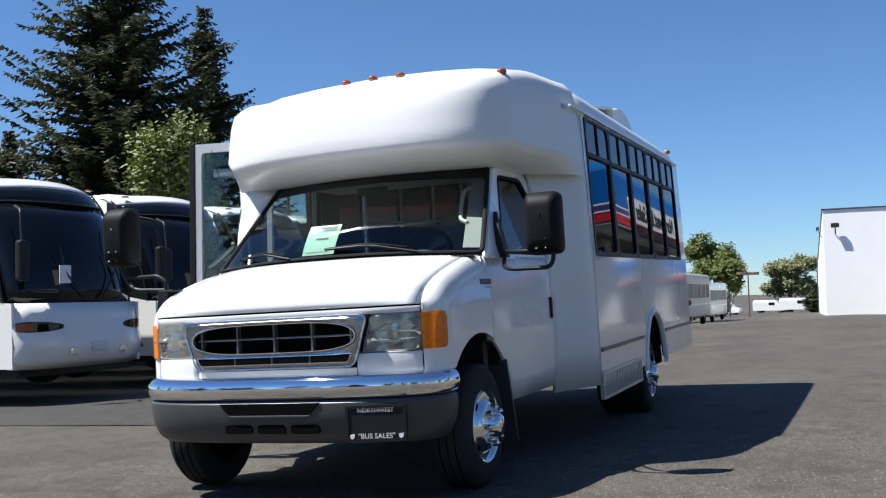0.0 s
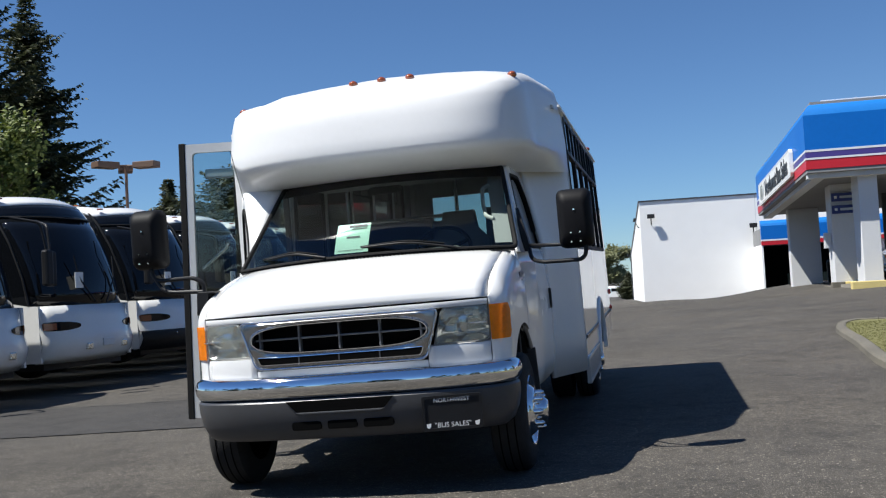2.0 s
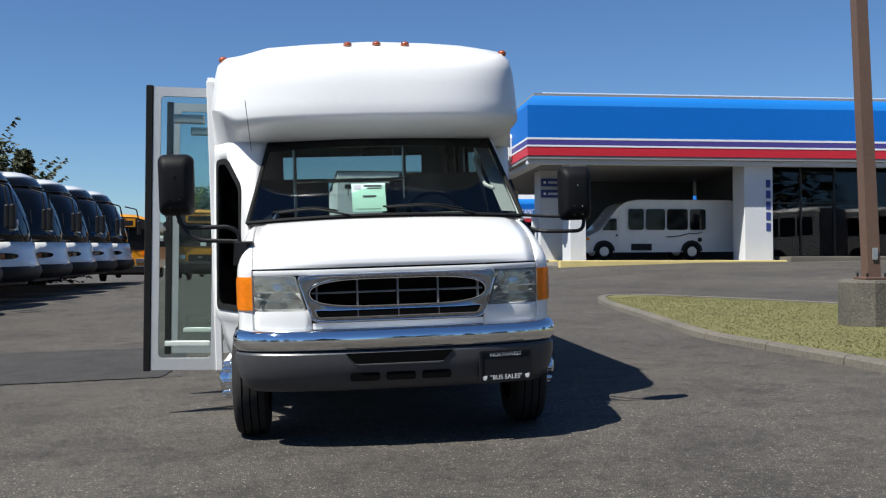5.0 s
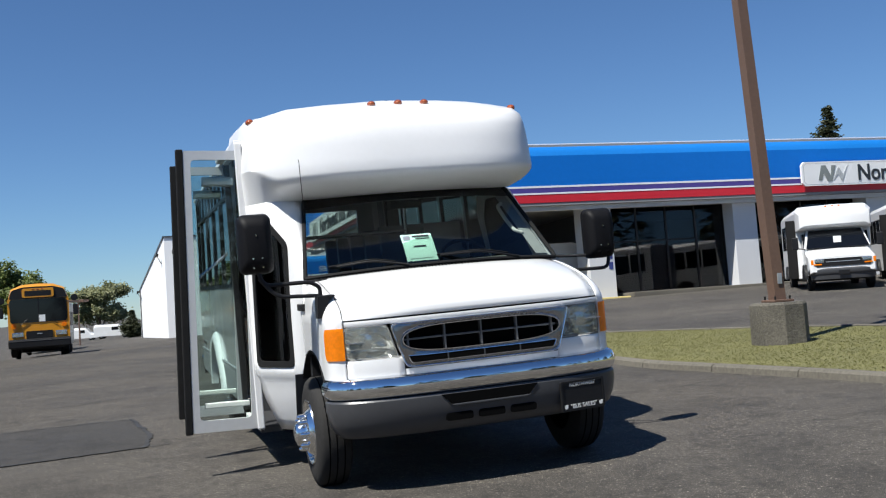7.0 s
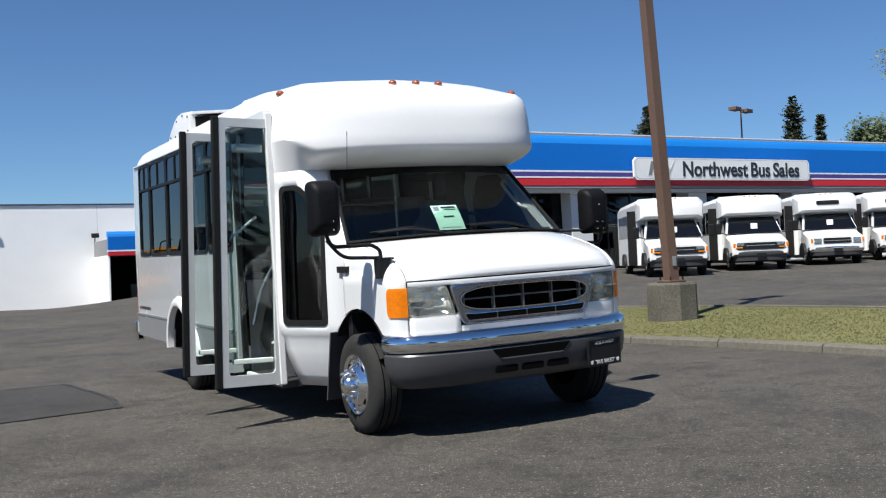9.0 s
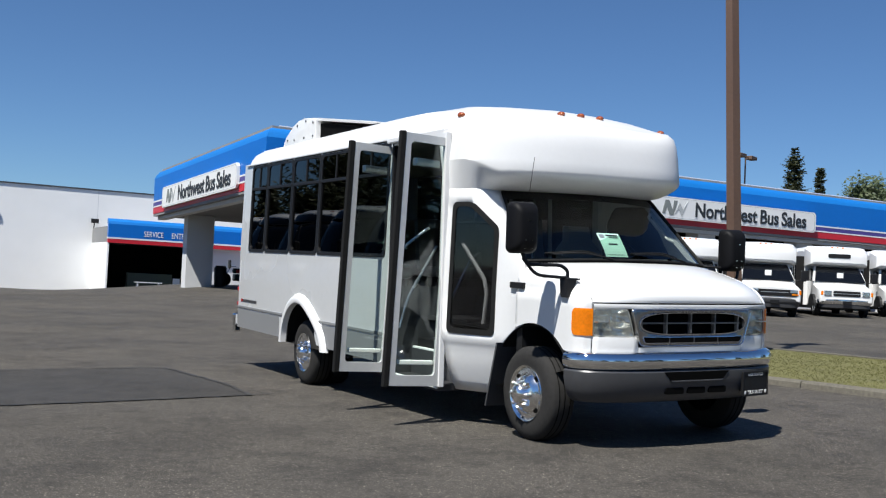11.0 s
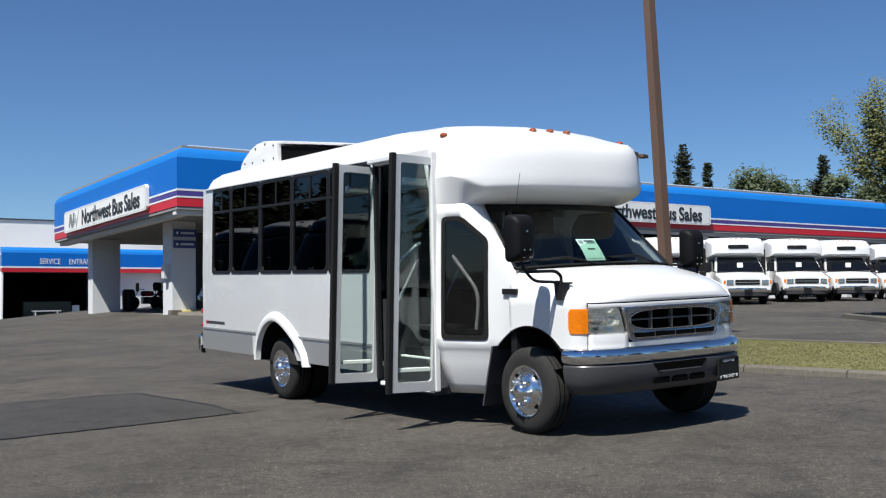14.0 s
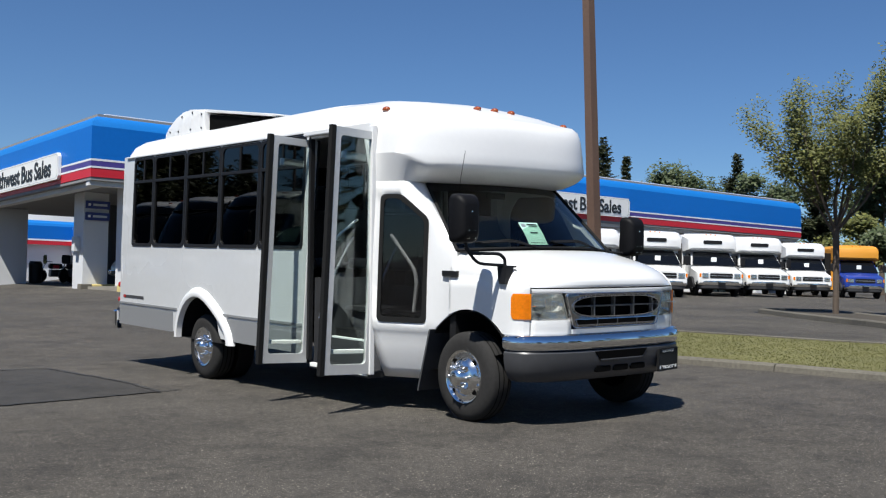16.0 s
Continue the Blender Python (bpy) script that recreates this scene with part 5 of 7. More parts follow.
# ---- narrow island with a street tree ----
ISLE_A, ISLE_B, ISLE_W = Vector((19.1, 11.2)), Vector((11.8, 2.4)), 1.9
isle = tagged(new("tree_island"), "narrow kerbed island of bare soil round a street tree", "island", kind="structure")
run = (ISLE_B - ISLE_A).normalized()
out = Vector((-run.y, run.x))
long_ = (ISLE_B - ISLE_A).length
bm = B()
bm.faces.new([bm.verts.new((p.x, p.y, ground_at(p.x, p.y) + 0.09)) for p in (ISLE_A + run * 0.1 + out * 0.1, ISLE_B + out * 0.1, ISLE_B + out * (ISLE_W - 0.1), ISLE_A + run * 0.1 + out * (ISLE_W - 0.1))])
part("soil_bed", bm, BARESOIL, isle)
for side in (0.0, ISLE_W):
    k = 0.0
    while k < long_ - 0.2:
        e = min(k + 1.5, long_)
        rings = []
        for d in (k + 0.006, e - 0.006):
            p = ISLE_A + run * d + out * side
            g = ground_at(p.x, p.y)
            rings.append([(p.x + out.x * o, p.y + out.y * o, g + z) for o, z in ((-0.08, -0.05), (-0.075, 0.11), (-0.05, 0.14), (0.05, 0.14), (0.075, 0.11), (0.08, -0.05))])
        part("kerb_stone", loft(B(), rings), KERBSTONE, isle)
        k = e
rings = []
for o in (0.0, ISLE_W * 0.5, ISLE_W):
    p = ISLE_A + out * o - run * (0.25 if o == ISLE_W * 0.5 else 0.0)
    g = ground_at(p.x, p.y)
    rings.append([(p.x + run.x * a, p.y + run.y * a, g + z) for a, z in ((-0.08, -0.05), (-0.05, 0.14), (0.05, 0.14), (0.08, -0.05))])
part("kerb_stone", loft(B(), rings), KERBSTONE, isle)

# ---- light pole on its concrete foot ----
px, py = 6.50, 6.2
g = ground_at(px, py)
pole = thing("lot_light_pole", "brown painted steel light pole on a stained concrete foot", "light pole", Matrix.Translation((px, py, g)))
bm = B()
rings = []
for z, r in ((-0.1, 0.405), (0.35, 0.40), (0.61, 0.395), (0.645, 0.37)):
    rings.append([(r * math.cos(radians(45 * i + 22.5)), r * math.sin(radians(45 * i + 22.5)), z) for i in range(8)])
part("foot", loft(bm, rings), STAINED, pole, "stained octagonal concrete foot")
part("base_plate", box(B(), -0.16, 0.16, -0.16, 0.16, 0.645, 0.68, 0.008), BROWNPOLE, pole)
for a, b_ in ((-1, -1), (-1, 1), (1, -1), (1, 1)):
    part("anchor_bolt", rod(B(), (a * 0.12, b_ * 0.12, 0.66), (a * 0.12, b_ * 0.12, 0.73), 0.014, seg=8), DARKMETAL, pole)
part("shaft", loft(B(), [[(x * r - 0.03 * (z - 0.66), y * r + 0.035 * (z - 0.66), z) for x, y in ((-1, -1), (1, -1), (1, 1), (-1, 1))] for z, r in ((0.66, 0.085), (9.5, 0.065))]), BROWNPOLE, pole)
part("access_cover", box(B(), -0.035, 0.035, -0.096, -0.082, 0.9, 1.05, 0.004), ALLOY, pole)
for a in (-1, 1):
    part("floodlight", box(B(), a * 0.3 - 0.52, a * 0.3 - 0.02, 0.1, 0.5, 9.45, 9.6, 0.03), BROWNPOLE, pole)

# ---- dealership with its drive-through canopy ----
FX0, FX1, FY0, FY1 = 7.1, 54.6, 31.2, 48.95
LEVEL = Matrix.Translation((0, 31.2, 0)) @ Matrix.Rotation(-0.026, 4, "X") @ Matrix.Translation((0, -31.2, 0))
shop = thing("dealership_building", "long showroom with blue, white and red fascia and a drive-through canopy", "building", LEVEL, kind="structure")


def band(name, z0, z1, proud, material, z_top_in=0.0):
    """A fascia strip right round the roof edge."""
    o, i = proud, -0.25
    ring_o = [(FX0 - o, FY0 - o), (FX1 + o, FY0 - o), (FX1 + o, FY1 + o), (FX0 - o, FY1 + o)]
    ring_i = [(FX0 - i, FY0 - i), (FX1 + i, FY0 - i), (FX1 + i, FY1 + i), (FX0 - i, FY1 + i)]
    part(name, ringed(B(), ring_o, ring_i, "z", z0, z1), material, shop)


band("red_band", 4.57, 4.90, 0.0, REDBAND)
band("white_stripe", 4.90, 4.965, 0.012, WHITEBAND)
band("indigo_stripe", 4.965, 5.165, 0.006, PURPLE)
band("white_stripe", 5.165, 5.24, 0.012, WHITEBAND)
band("blue_fascia", 5.24, 6.45, 0.0, BLUE)
bm = B()
rings = []
for d, z in ((0.0, 6.45), (0.06, 6.62), (0.2, 6.80), (0.45, 6.94), (0.75, 6.99)):
    rings.append([(FX0 + d, FY0 + d, z), (FX1 - d, FY0 + d, z), (FX1 - d, FY1 - d, z), (FX0 + d, FY1 - d, z)])
loft(bm, rings, False)
part("cove", bm, BLUETOP, shop, "lighter blue curved cove", smooth=True, angle=30)
for i in range(11):
    x0 = FX0 + 0.75 + i * 4.2
    part("roof_flashing", box(B(), x0, x0 + 4.15, FY0 + 0.7, FY0 + 0.85, 6.985, 7.06), WHITEBAND, shop)
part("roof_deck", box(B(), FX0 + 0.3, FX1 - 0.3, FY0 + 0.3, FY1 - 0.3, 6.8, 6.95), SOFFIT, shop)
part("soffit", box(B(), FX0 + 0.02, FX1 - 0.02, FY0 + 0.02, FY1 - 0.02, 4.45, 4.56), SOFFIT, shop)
part("soffit_edge", box(B(), FX0 + 0.05, FX1 - 0.05, FY0 + 0.25, FY0 + 0.6, 4.28, 4.449), PILLARGREY, shop)
part("soffit_edge", box(B(), FX0 + 0.25, FX0 + 0.65, FY0 + 0.61, FY1 - 0.1, 4.28, 4.449), PILLARGREY, shop)


def pillar(x0, x1, y0, y1):
    z = min(ground_at(x0, y0), ground_at(x1, y1)) - 0.1
    return part("pillar", box(B(), x0, x1, y0, y1, z, 4.449, 0.02), PILLARGREY, shop, "pale grey rendered pillar")


pillar(8.2, 9.6, 46.0, 46.75)
pillar(8.5, 9.55, 35.6, 36.7)
pillar(8.83, 9.46, 31.75, 33.0)
sig = thing("directory_sign", "two dark blue direction boards on the canopy pillar", "sign", Matrix.Translation((9.02, 35.58, 0)))
for z in (3.35, 3.82):
    b_ = part("board", box(B(), -0.5, 0.5, -0.06, 0.0, z - 0.16, z + 0.16, 0.01), NAVYINK, sig)
    part("text_bar", box(B(), -0.2, 0.38, -0.068, -0.06, z - 0.045, z + 0.045), ALLOY, b_)
    part("text_bar", box(B(), -0.4, -0.3, -0.068, -0.06, z - 0.05, z + 0.05), SIGNWHITE, b_)
npil = []
for x in (15.75, 22.65, 29.55, 36.45, 43.35, 50.2):
    npil.append(pillar(x, x + 1.15, 31.75, 32.9))
for i in range(5):
    z = 3.62 - i * 0.42
    part("number_bar", box(B(), 16.62, 16.80, 31.735, 31.75, z - 0.15, z + 0.15), NAVYINK, npil[0])
# raised kerb under the canopy
part("canopy_kerb", box(B(), 8.3, 17.2, 31.15, 31.5, 0.3, 0.64, 0.03), YELLOWKERB, shop, "yellow painted kerb")
part("pillar_kerb", box(B(), 8.3, 8.78, 35.2, 35.56, 0.2, 0.70, 0.03), KERBSTONE, shop)
part("pillar_kerb", box(B(), 8.785, 10.3, 35.2, 35.56, 0.2, 0.70, 0.03), YELLOWKERB, shop, "yellow painted kerb")
part("canopy_floor", box(B(), 8.6, 17.2, 31.5, 46.0, 0.2, 0.60), CONCRETE, shop)
part("shop_kerb", box(B(), 17.25, 54.6, 31.0, 32.4, 0.2, 0.78, 0.03), KERBSTONE, shop)
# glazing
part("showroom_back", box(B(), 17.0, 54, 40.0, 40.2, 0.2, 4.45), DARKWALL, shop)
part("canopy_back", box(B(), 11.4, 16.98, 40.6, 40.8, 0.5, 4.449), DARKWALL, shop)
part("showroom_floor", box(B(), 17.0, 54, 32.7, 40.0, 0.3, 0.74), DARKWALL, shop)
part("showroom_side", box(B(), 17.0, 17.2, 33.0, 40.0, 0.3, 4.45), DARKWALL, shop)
part("showroom_side", box(B(), 54.2, 54.4, 31.8, 47.0, 0.3, 4.45), STUCCO, shop)
gz = 0.74
for i, x0 in enumerate((17.0, 23.8, 30.7, 37.6, 44.5)):
    for j in range(4):
        a = x0 + j * 1.41
        w_ = part("shop_window", ringed(B(), [(a, gz), (a + 1.41, gz), (a + 1.41, 4.44), (a, 4.44)], [(a + 0.04, gz + 0.08), (a + 1.37, gz + 0.08), (a + 1.37, 4.38), (a + 0.04, 4.38)], "y", 32.5, 32.6), DARKMETAL, shop, "dark framed shop window")
        part("pane", box(B(), a + 0.03, a + 1.38, 32.54, 32.55, gz + 0.05, 4.4), SHOPGLASS, w_)
        if j < 3:
            part("transom_bar", box(B(), a + 0.03, a + 1.38, 32.49, 32.58, 2.9, 2.96), DARKMETAL, w_)
for i, x in enumerate((18.2, 20.2, 25.4, 27.3)):
    d = thing("office_desk", "dark office desk behind the showroom glass", "desk", Matrix.Translation((x, 34.2 + 0.5 * (i % 2), gz)), "desks in the showroom")
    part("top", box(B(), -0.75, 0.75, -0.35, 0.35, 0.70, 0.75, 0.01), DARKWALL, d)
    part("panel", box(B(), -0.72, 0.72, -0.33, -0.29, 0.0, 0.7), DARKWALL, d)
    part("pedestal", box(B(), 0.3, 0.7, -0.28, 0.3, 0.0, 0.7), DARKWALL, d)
for x in (18.6, 21.4, 25.2, 12.0):
    l_ = thing("ceiling_light", "round pale ceiling light under the soffit", "ceiling light", Matrix.Translation((x, 35, 4.44)))
    part("diffuser", rod(B(), (0, 0, -0.06), (0, 0, 0.0), 0.25, 0.28, 16), SIGNWHITE, l_)


def shop_sign(name, length, m):
    """White board with cut corners, words and a plain mark. Its face looks along -y before m."""
    s = thing(name, "white fascia sign with dark lettering and a grey mark", "sign", m)
    h, c = 0.52, 0.14
    L2 = length / 2
    out = [(-L2 + c, -h), (L2 - c, -h), (L2, -h + c), (L2, h - c), (L2 - c, h), (-L2 + c, h), (-L2, h - c), (-L2, -h + c)]
    part("board", prism(B(), out, "y", -0.12, 0.0), SIGNWHITE, s)
    inn = [(x * 0.985, z * 0.9) for x, z in out]
    inn2 = [(x * 0.981, z * 0.875) for x, z in out]
    part("border_line", ringed(B(), inn, inn2, "y", -0.124, -0.115), PALEMARK, s)
    words = [text(w, 0.98, 0.012, INK, "lettering", s, squeeze=length / 11.9, bold=0.02) for w in ("Northwest", "Bus", "Sales")]
    wide = [max(v.co.x for v in w.data.vertices) - min(v.co.x for v in w.data.vertices) for w in words]
    at = length * 0.095 - (sum(wide) + 0.5 * length / 11.9) / 2
    for w, n in zip(words, wide):
        w.matrix_local = pose(at + n / 2, -0.13, -0.03)
        at += n + 0.25 * length / 11.9
    k = length / 9.6
    part("mark", prism(B(), [(-4.1 * k, -0.3), (-3.95 * k, 0.35), (-3.75 * k, 0.35), (-3.55 * k, -0.1), (-3.5 * k, 0.35), (-3.3 * k, 0.35), (-3.5 * k, -0.35), (-3.7 * k, -0.35), (-3.85 * k, 0.0), (-3.95 * k, -0.3)], "y", -0.135, -0.12), MARKGREY, s)
    part("mark", prism(B(), [(-3.45 * k, -0.3), (-3.2 * k, 0.3), (-3.0 * k, -0.05), (-2.75 * k, 0.38), (-3.05 * k, -0.38), (-3.22 * k, -0.05)], "y", -0.135, -0.12), PALEMARK, s)
    return s


shop_sign("fascia_sign", 11.2, Matrix.Translation((31.3, FY0 - 0.02, 5.33)))
shop_sign("fascia_sign", 12.3, LEVEL @ Matrix.Translation((FX0 - 0.02, 40.4, 5.25)) @ Matrix.Rotation(radians(-90), 4, "Z"))

# ---- white workshop with the service entrance ----
work = thing("workshop_building", "plain white rendered workshop wall", "building", Matrix.Translation((0, 0, 0)), kind="structure")
WX, WY = 0.7, 80.0
part("wall", box(B(), WX, 46, WY, WY + 0.4, -2.5, 7.35, 0.02), STUCCO, work)
part("side_wall", loft(B(), [[(x, y, -5.5), (x + 0.4, y, -5.5), (x + 0.4, y, z), (x, y, z)] for x, y, z in ((WX, WY + 0.4, 7.3), (-1.05, 116.0, 3.75))]), STUCCO, work)
part("roof_edge", box(B(), WX - 0.08, 46, WY - 0.08, WY + 0.5, 7.35, 7.45), CHARCOAL, work)
part("gutter", loft(B(), [[(x - 0.1, y, z), (x + 0.4, y, z), (x + 0.4, y, z + 0.12), (x - 0.1, y, z + 0.12)] for x, y, z in ((WX, WY + 0.5, 7.3), (-1.05, 116.0, 3.75))]), CHARCOAL, work)
part("roof", loft(B(), [[(x, y, z - 0.15), (46, y, z - 0.15), (46, y, z), (x, y, z)] for x, y, z in ((WX + 0.3, WY + 0.5, 7.25), (-0.7, 116.0, 3.7))]), SOFFIT, work)
part("wall_joint", box(B(), 9.84, 9.88, WY - 0.005, WY, -1.3, 7.3), PILLARGREY, work)
part("downpipe", rod(B(), (-1.0, 113.0, -4.0), (-1.0, 113.0, 3.9), 0.06), CHARCOAL, work)
for x, y, z, turn in ((1.6, WY - 0.02, 5.95, 0), (9.6, WY - 0.02, 4.7, 0), (WX - 0.14, 83.0, 5.9, -87), (-0.9, 112.0, 3.5, -87)):
    w_ = thing("wall_floodlight", "dark floodlight on a bent wall arm", "floodlight", Matrix.Translation((x, y, z)) @ Matrix.Rotation(radians(turn), 4, "Z") @ Matrix.Diagonal((1.5, 0.7, 1.5, 1)))
    part("arm", tube(B(), [(0, 0, -0.35), (0, -0.15, -0.3), (0, -0.45, 0.0)], 0.03), DARKMETAL, w_)
    part("lamp_head", loft(B(), [[(-0.16, -0.36, 0.05), (0.16, -0.36, 0.05), (0.16, -0.36, 0.2), (-0.16, -0.36, 0.2)], [(-0.2, -0.7, -0.02), (0.2, -0.7, -0.02), (0.2, -0.62, 0.22), (-0.2, -0.62, 0.22)]]), DARKMETAL, w_)
svc = thing("service_entrance", "low service bay with a blue and red fascia", "building", Matrix.Translation((0, 0, 0)), kind="structure")
SX0, SX1, SY = 9.55, 21.6, 73.5
for name, z0, z1, o, ma in (("red_band", 3.05, 3.35, 0.0, REDBAND), ("white_stripe", 3.35, 3.47, 0.01, WHITEBAND), ("blue_fascia", 3.47, 4.48, 0.0, BLUE)):
    part(name, box(B(), SX0 - o, SX1, SY - o, SY + 0.4, z0, z1), ma, svc)
    part(name, box(B(), SX1, SX1 + 0.4, 49.6, SY - o - 0.01, z0, z1), ma, svc)
part("cove", loft(B(), [[(x, SY + d, z) for d, z in ((0, 4.48), (0.08, 4.68), (0.3, 4.85), (0.6, 4.9), (0.6, 4.48))] for x in (SX0, SX1 + 0.3)]), BLUETOP, svc, smooth=True, angle=30)
part("cove", loft(B(), [[(SX1 + d, y, z) for d, z in ((0, 4.48), (0.08, 4.68), (0.3, 4.85), (0.6, 4.9), (0.6, 4.48))] for y in (49.6, SY)]), BLUETOP, svc, smooth=True, angle=30)
part("deck", box(B(), SX0, SX1 + 0.5, SY + 0.4, WY, 3.1, 4.3), SOFFIT, svc)
part("jamb", box(B(), SX0, SX0 + 0.12, SY + 0.1, WY, -1.5, 3.1), STUCCO, svc)
part("side_wall", box(B(), 17.4, SX1 + 0.3, SY + 0.5, WY - 0.1, -1.5, 3.1), PILLARGREY, svc)
part("wing_wall", box(B(), SX1 + 0.1, SX1 + 0.35, 49.8, SY + 0.5, -1.5, 3.05), PILLARGREY, svc)
# Near-black sheet: the bay's deep shade is put into its colour.
part("bay_back_shade", box(B(), SX0 + 0.13, 17.4, WY - 0.06, WY - 0.01, -1.5, 3.1), VOID, svc)
part("bay_door", box(B(), SX0 + 0.25, SX0 + 0.75, WY - 0.2, WY - 0.07, -1.5, 1.4, 0.02), PILLARGREY, svc)
text("SERVICE", 0.6, 0.01, SIGNWHITE, "lettering", svc, pose(12.93, SY - 0.02, 3.83), squeeze=0.69)
text("ENTRANCE", 0.6, 0.01, SIGNWHITE, "lettering", svc, pose(15.35, SY - 0.02, 3.83), squeeze=0.69)

# ---- other vehicles ----
def road_wheel(parent, x, y, r, s, wide=0.25, rim_mat=None):
    w = part("wheel", lathe(B(), [(0.0, r * 0.55), (0.01, r * 0.8), (-0.03, r * 0.98), (-wide / 2, r), (-wide + 0.03, r * 0.98), (-wide, r * 0.6)], x, y, r, 24, side=s), RUBBER, parent, smooth=True)
    part("rim", lathe(B(), [(0.0, r * 0.58), (-0.02, r * 0.5), (-0.05, r * 0.4), (0.01, r * 0.25), (0.02, r * 0.1)], x, y, r, 20, side=s), rim_mat or ALLOY, w, smooth=True)
    return w


def coach(m, group, dark=False):
    """Motor coach, nose towards -y, standing on z = 0 with its nose at y = 0."""
    c = thing("motor_coach", "white motor coach with a tall black curved windscreen" + (" and black bumper" if dark else ""), "coach", m, group)
    hw = 1.29
    def ring(y, top, half, low=0.42):
        return [(-half, y, low), (-half, y, 1.25), (-half * 0.995, y, top - 0.45), (-half * 0.95, y, top - 0.14), (-half * 0.8, y, top - 0.03), (0, y, top), (half * 0.8, y, top - 0.03), (half * 0.95, y, top - 0.14), (half * 0.995, y, top - 0.45), (half, y, 1.25), (half, y, low)]
    part("body", loft(B(), [ring(1.58, 3.44, hw - 0.006), ring(1.85, 3.5, hw), ring(11.8, 3.5, hw), ring(12.1, 3.4, 1.25)]), COACHWHITE, c, smooth=True, angle=50)
    nose = [[(hw * u, 0.02 + 0.38 * abs(u) ** 3 + e, z) for u in np.linspace(-1, 1, 13)] for e, z in ((0.12, 0.42), (0.0, 0.55), (-0.06, 0.75), (0.0, 0.95), (0.06, 1.2), (0.1, 1.42))]
    thick(part("nose_panel", sheet(B(), nose), COACHWHITE, c, smooth=True), 0.05)
    for s in (-1, 1):
        part("nose_side", prism(B(), [(0.40, 0.44), (1.62, 0.42), (1.62, 1.60), (0.64, 1.43), (0.42, 1.42)], "x", s * (hw - 0.05), s * hw), COACHWHITE, c)
        part("cab_glass", prism(B(), [(0.63, 1.435), (1.62, 1.605), (1.62, 3.28), (1.46, 3.24), (1.30, 3.08), (0.99, 2.55), (0.75, 1.95)], "x", s * (hw - 0.05), s * (hw - 0.004)), COACHGLASS, c)
        part("cab_pillar", tube(B(), [(s * (hw - 0.01), y, z) for y, z in ((0.62, 1.43), (0.74, 1.95), (0.98, 2.55), (1.29, 3.08), (1.5, 3.3))], 0.022, 6), BLACK, c)
    def skin(u, v, out=0.0):
        return (hw * 0.985 * u, 0.12 + 0.5 * abs(u) ** 2.6 + 0.16 * v + 0.55 * v * v - out, 1.42 + 1.72 * v)
    us_ = np.linspace(-1, 1, 15)
    thick(part("windscreen", sheet(B(), [[skin(u, v) for u in us_] for v in np.linspace(0, 0.93, 8)]), COACHGLASS, c, "black curved windscreen", smooth=True), 0.02)
    part("windscreen_seal", tube(B(), [skin(u, 0.935, 0.004) for u in us_], 0.012, 6), BLACK, c)
    upper = [[Vector(skin(u, v)) - Vector((0, 0, 0.5 * u * u * max(0.0, v - 0.94))) for u in us_] for v in np.linspace(0.94, 1.09, 4)]
    thick(part("destination_glass", sheet(B(), upper), COACHGLASS, c, smooth=True), 0.02)
    cap_ = []
    for k in np.linspace(0, 1, 5):
        cap_.append([(hw * 0.985 * u * (1 - 0.03 * k), skin(u, 1.09)[1] - 0.01 + 0.45 * k, 3.295 - 0.075 * u * u + 0.17 * math.sin(k * math.pi / 2)) for u in us_])
    thick(part("roof_front", sheet(B(), cap_), COACHWHITE, c, smooth=True), 0.03)
    if dark:
        part("dark_bumper", sheet(B(), [[(hw * 1.0 * u, 0.0 + 0.38 * abs(u) ** 3 + e, z) for u in np.linspace(-1, 1, 13)] for e, z in ((0.10, 0.40), (-0.03, 0.5), (-0.09, 0.65), (-0.06, 0.78), (0.02, 0.82))]), BLACK, c, smooth=True)
    for s in (-1, 1):
        w = part("side_glazing", box(B(), s * hw - 0.01, s * hw + 0.012, 1.6, 11.6, 1.62, 3.05, 0.005), COACHGLASS, c, "black side glazing")
        for y in np.arange(2.2, 11.4, 1.75):
            part("glazing_bar", box(B(), s * hw - 0.012, s * hw + 0.018, y - 0.02, y + 0.02, 1.63, 3.04), BLACK, w)
        hl = part("headlamp", loft(B(), [[(s * x, 0.02 + 0.38 * (x / hw) ** 3 + 0.005, z) for x, z in ((x0, 1.0 + d), (x0, 1.12 - d))] + [(s * x, 0.3 + 0.38 * (x / hw) ** 3, z) for x, z in ((x0, 1.12 - d), (x0, 1.0 + d))] for x0, d in ((0.62, 0.035), (0.7, 0.01), (0.85, -0.012), (1.0, -0.02), (1.12, -0.02), (1.22, -0.01))]), COACHGLASS, c)
        part("signal", loft(B(), [[(s * x0, 0.02 + 0.38 * (x0 / hw) ** 3 - 0.004, 1.0), (s * x0, 0.02 + 0.38 * (x0 / hw) ** 3 - 0.004, 1.115), (s * x0, 0.2 + 0.38 * (x0 / hw) ** 3, 1.115), (s * x0, 0.2 + 0.38 * (x0 / hw) ** 3, 1.0)] for x0 in (1.06, 1.12, 1.18, 1.24)]), MARKER, hl)
        part("side_grille", prism(B(), [(0.72, 0.60), (1.24, 0.60), (1.24, 0.92), (0.95, 1.0)], "x", s * hw - 0.02, s * hw + 0.006), BLACK, c)
        part("fog_lamp", box(B(), s * 0.5 - 0.07, s * 0.5 + 0.07, -0.045, 0.05, 0.62, 0.74, 0.02), LENS, c)
        part("clearance_lamp", box(B(), s * 1.08 - 0.05, s * 1.08 + 0.05, 1.30, 1.40, 3.36, 3.39, 0.01), MARKER, c)
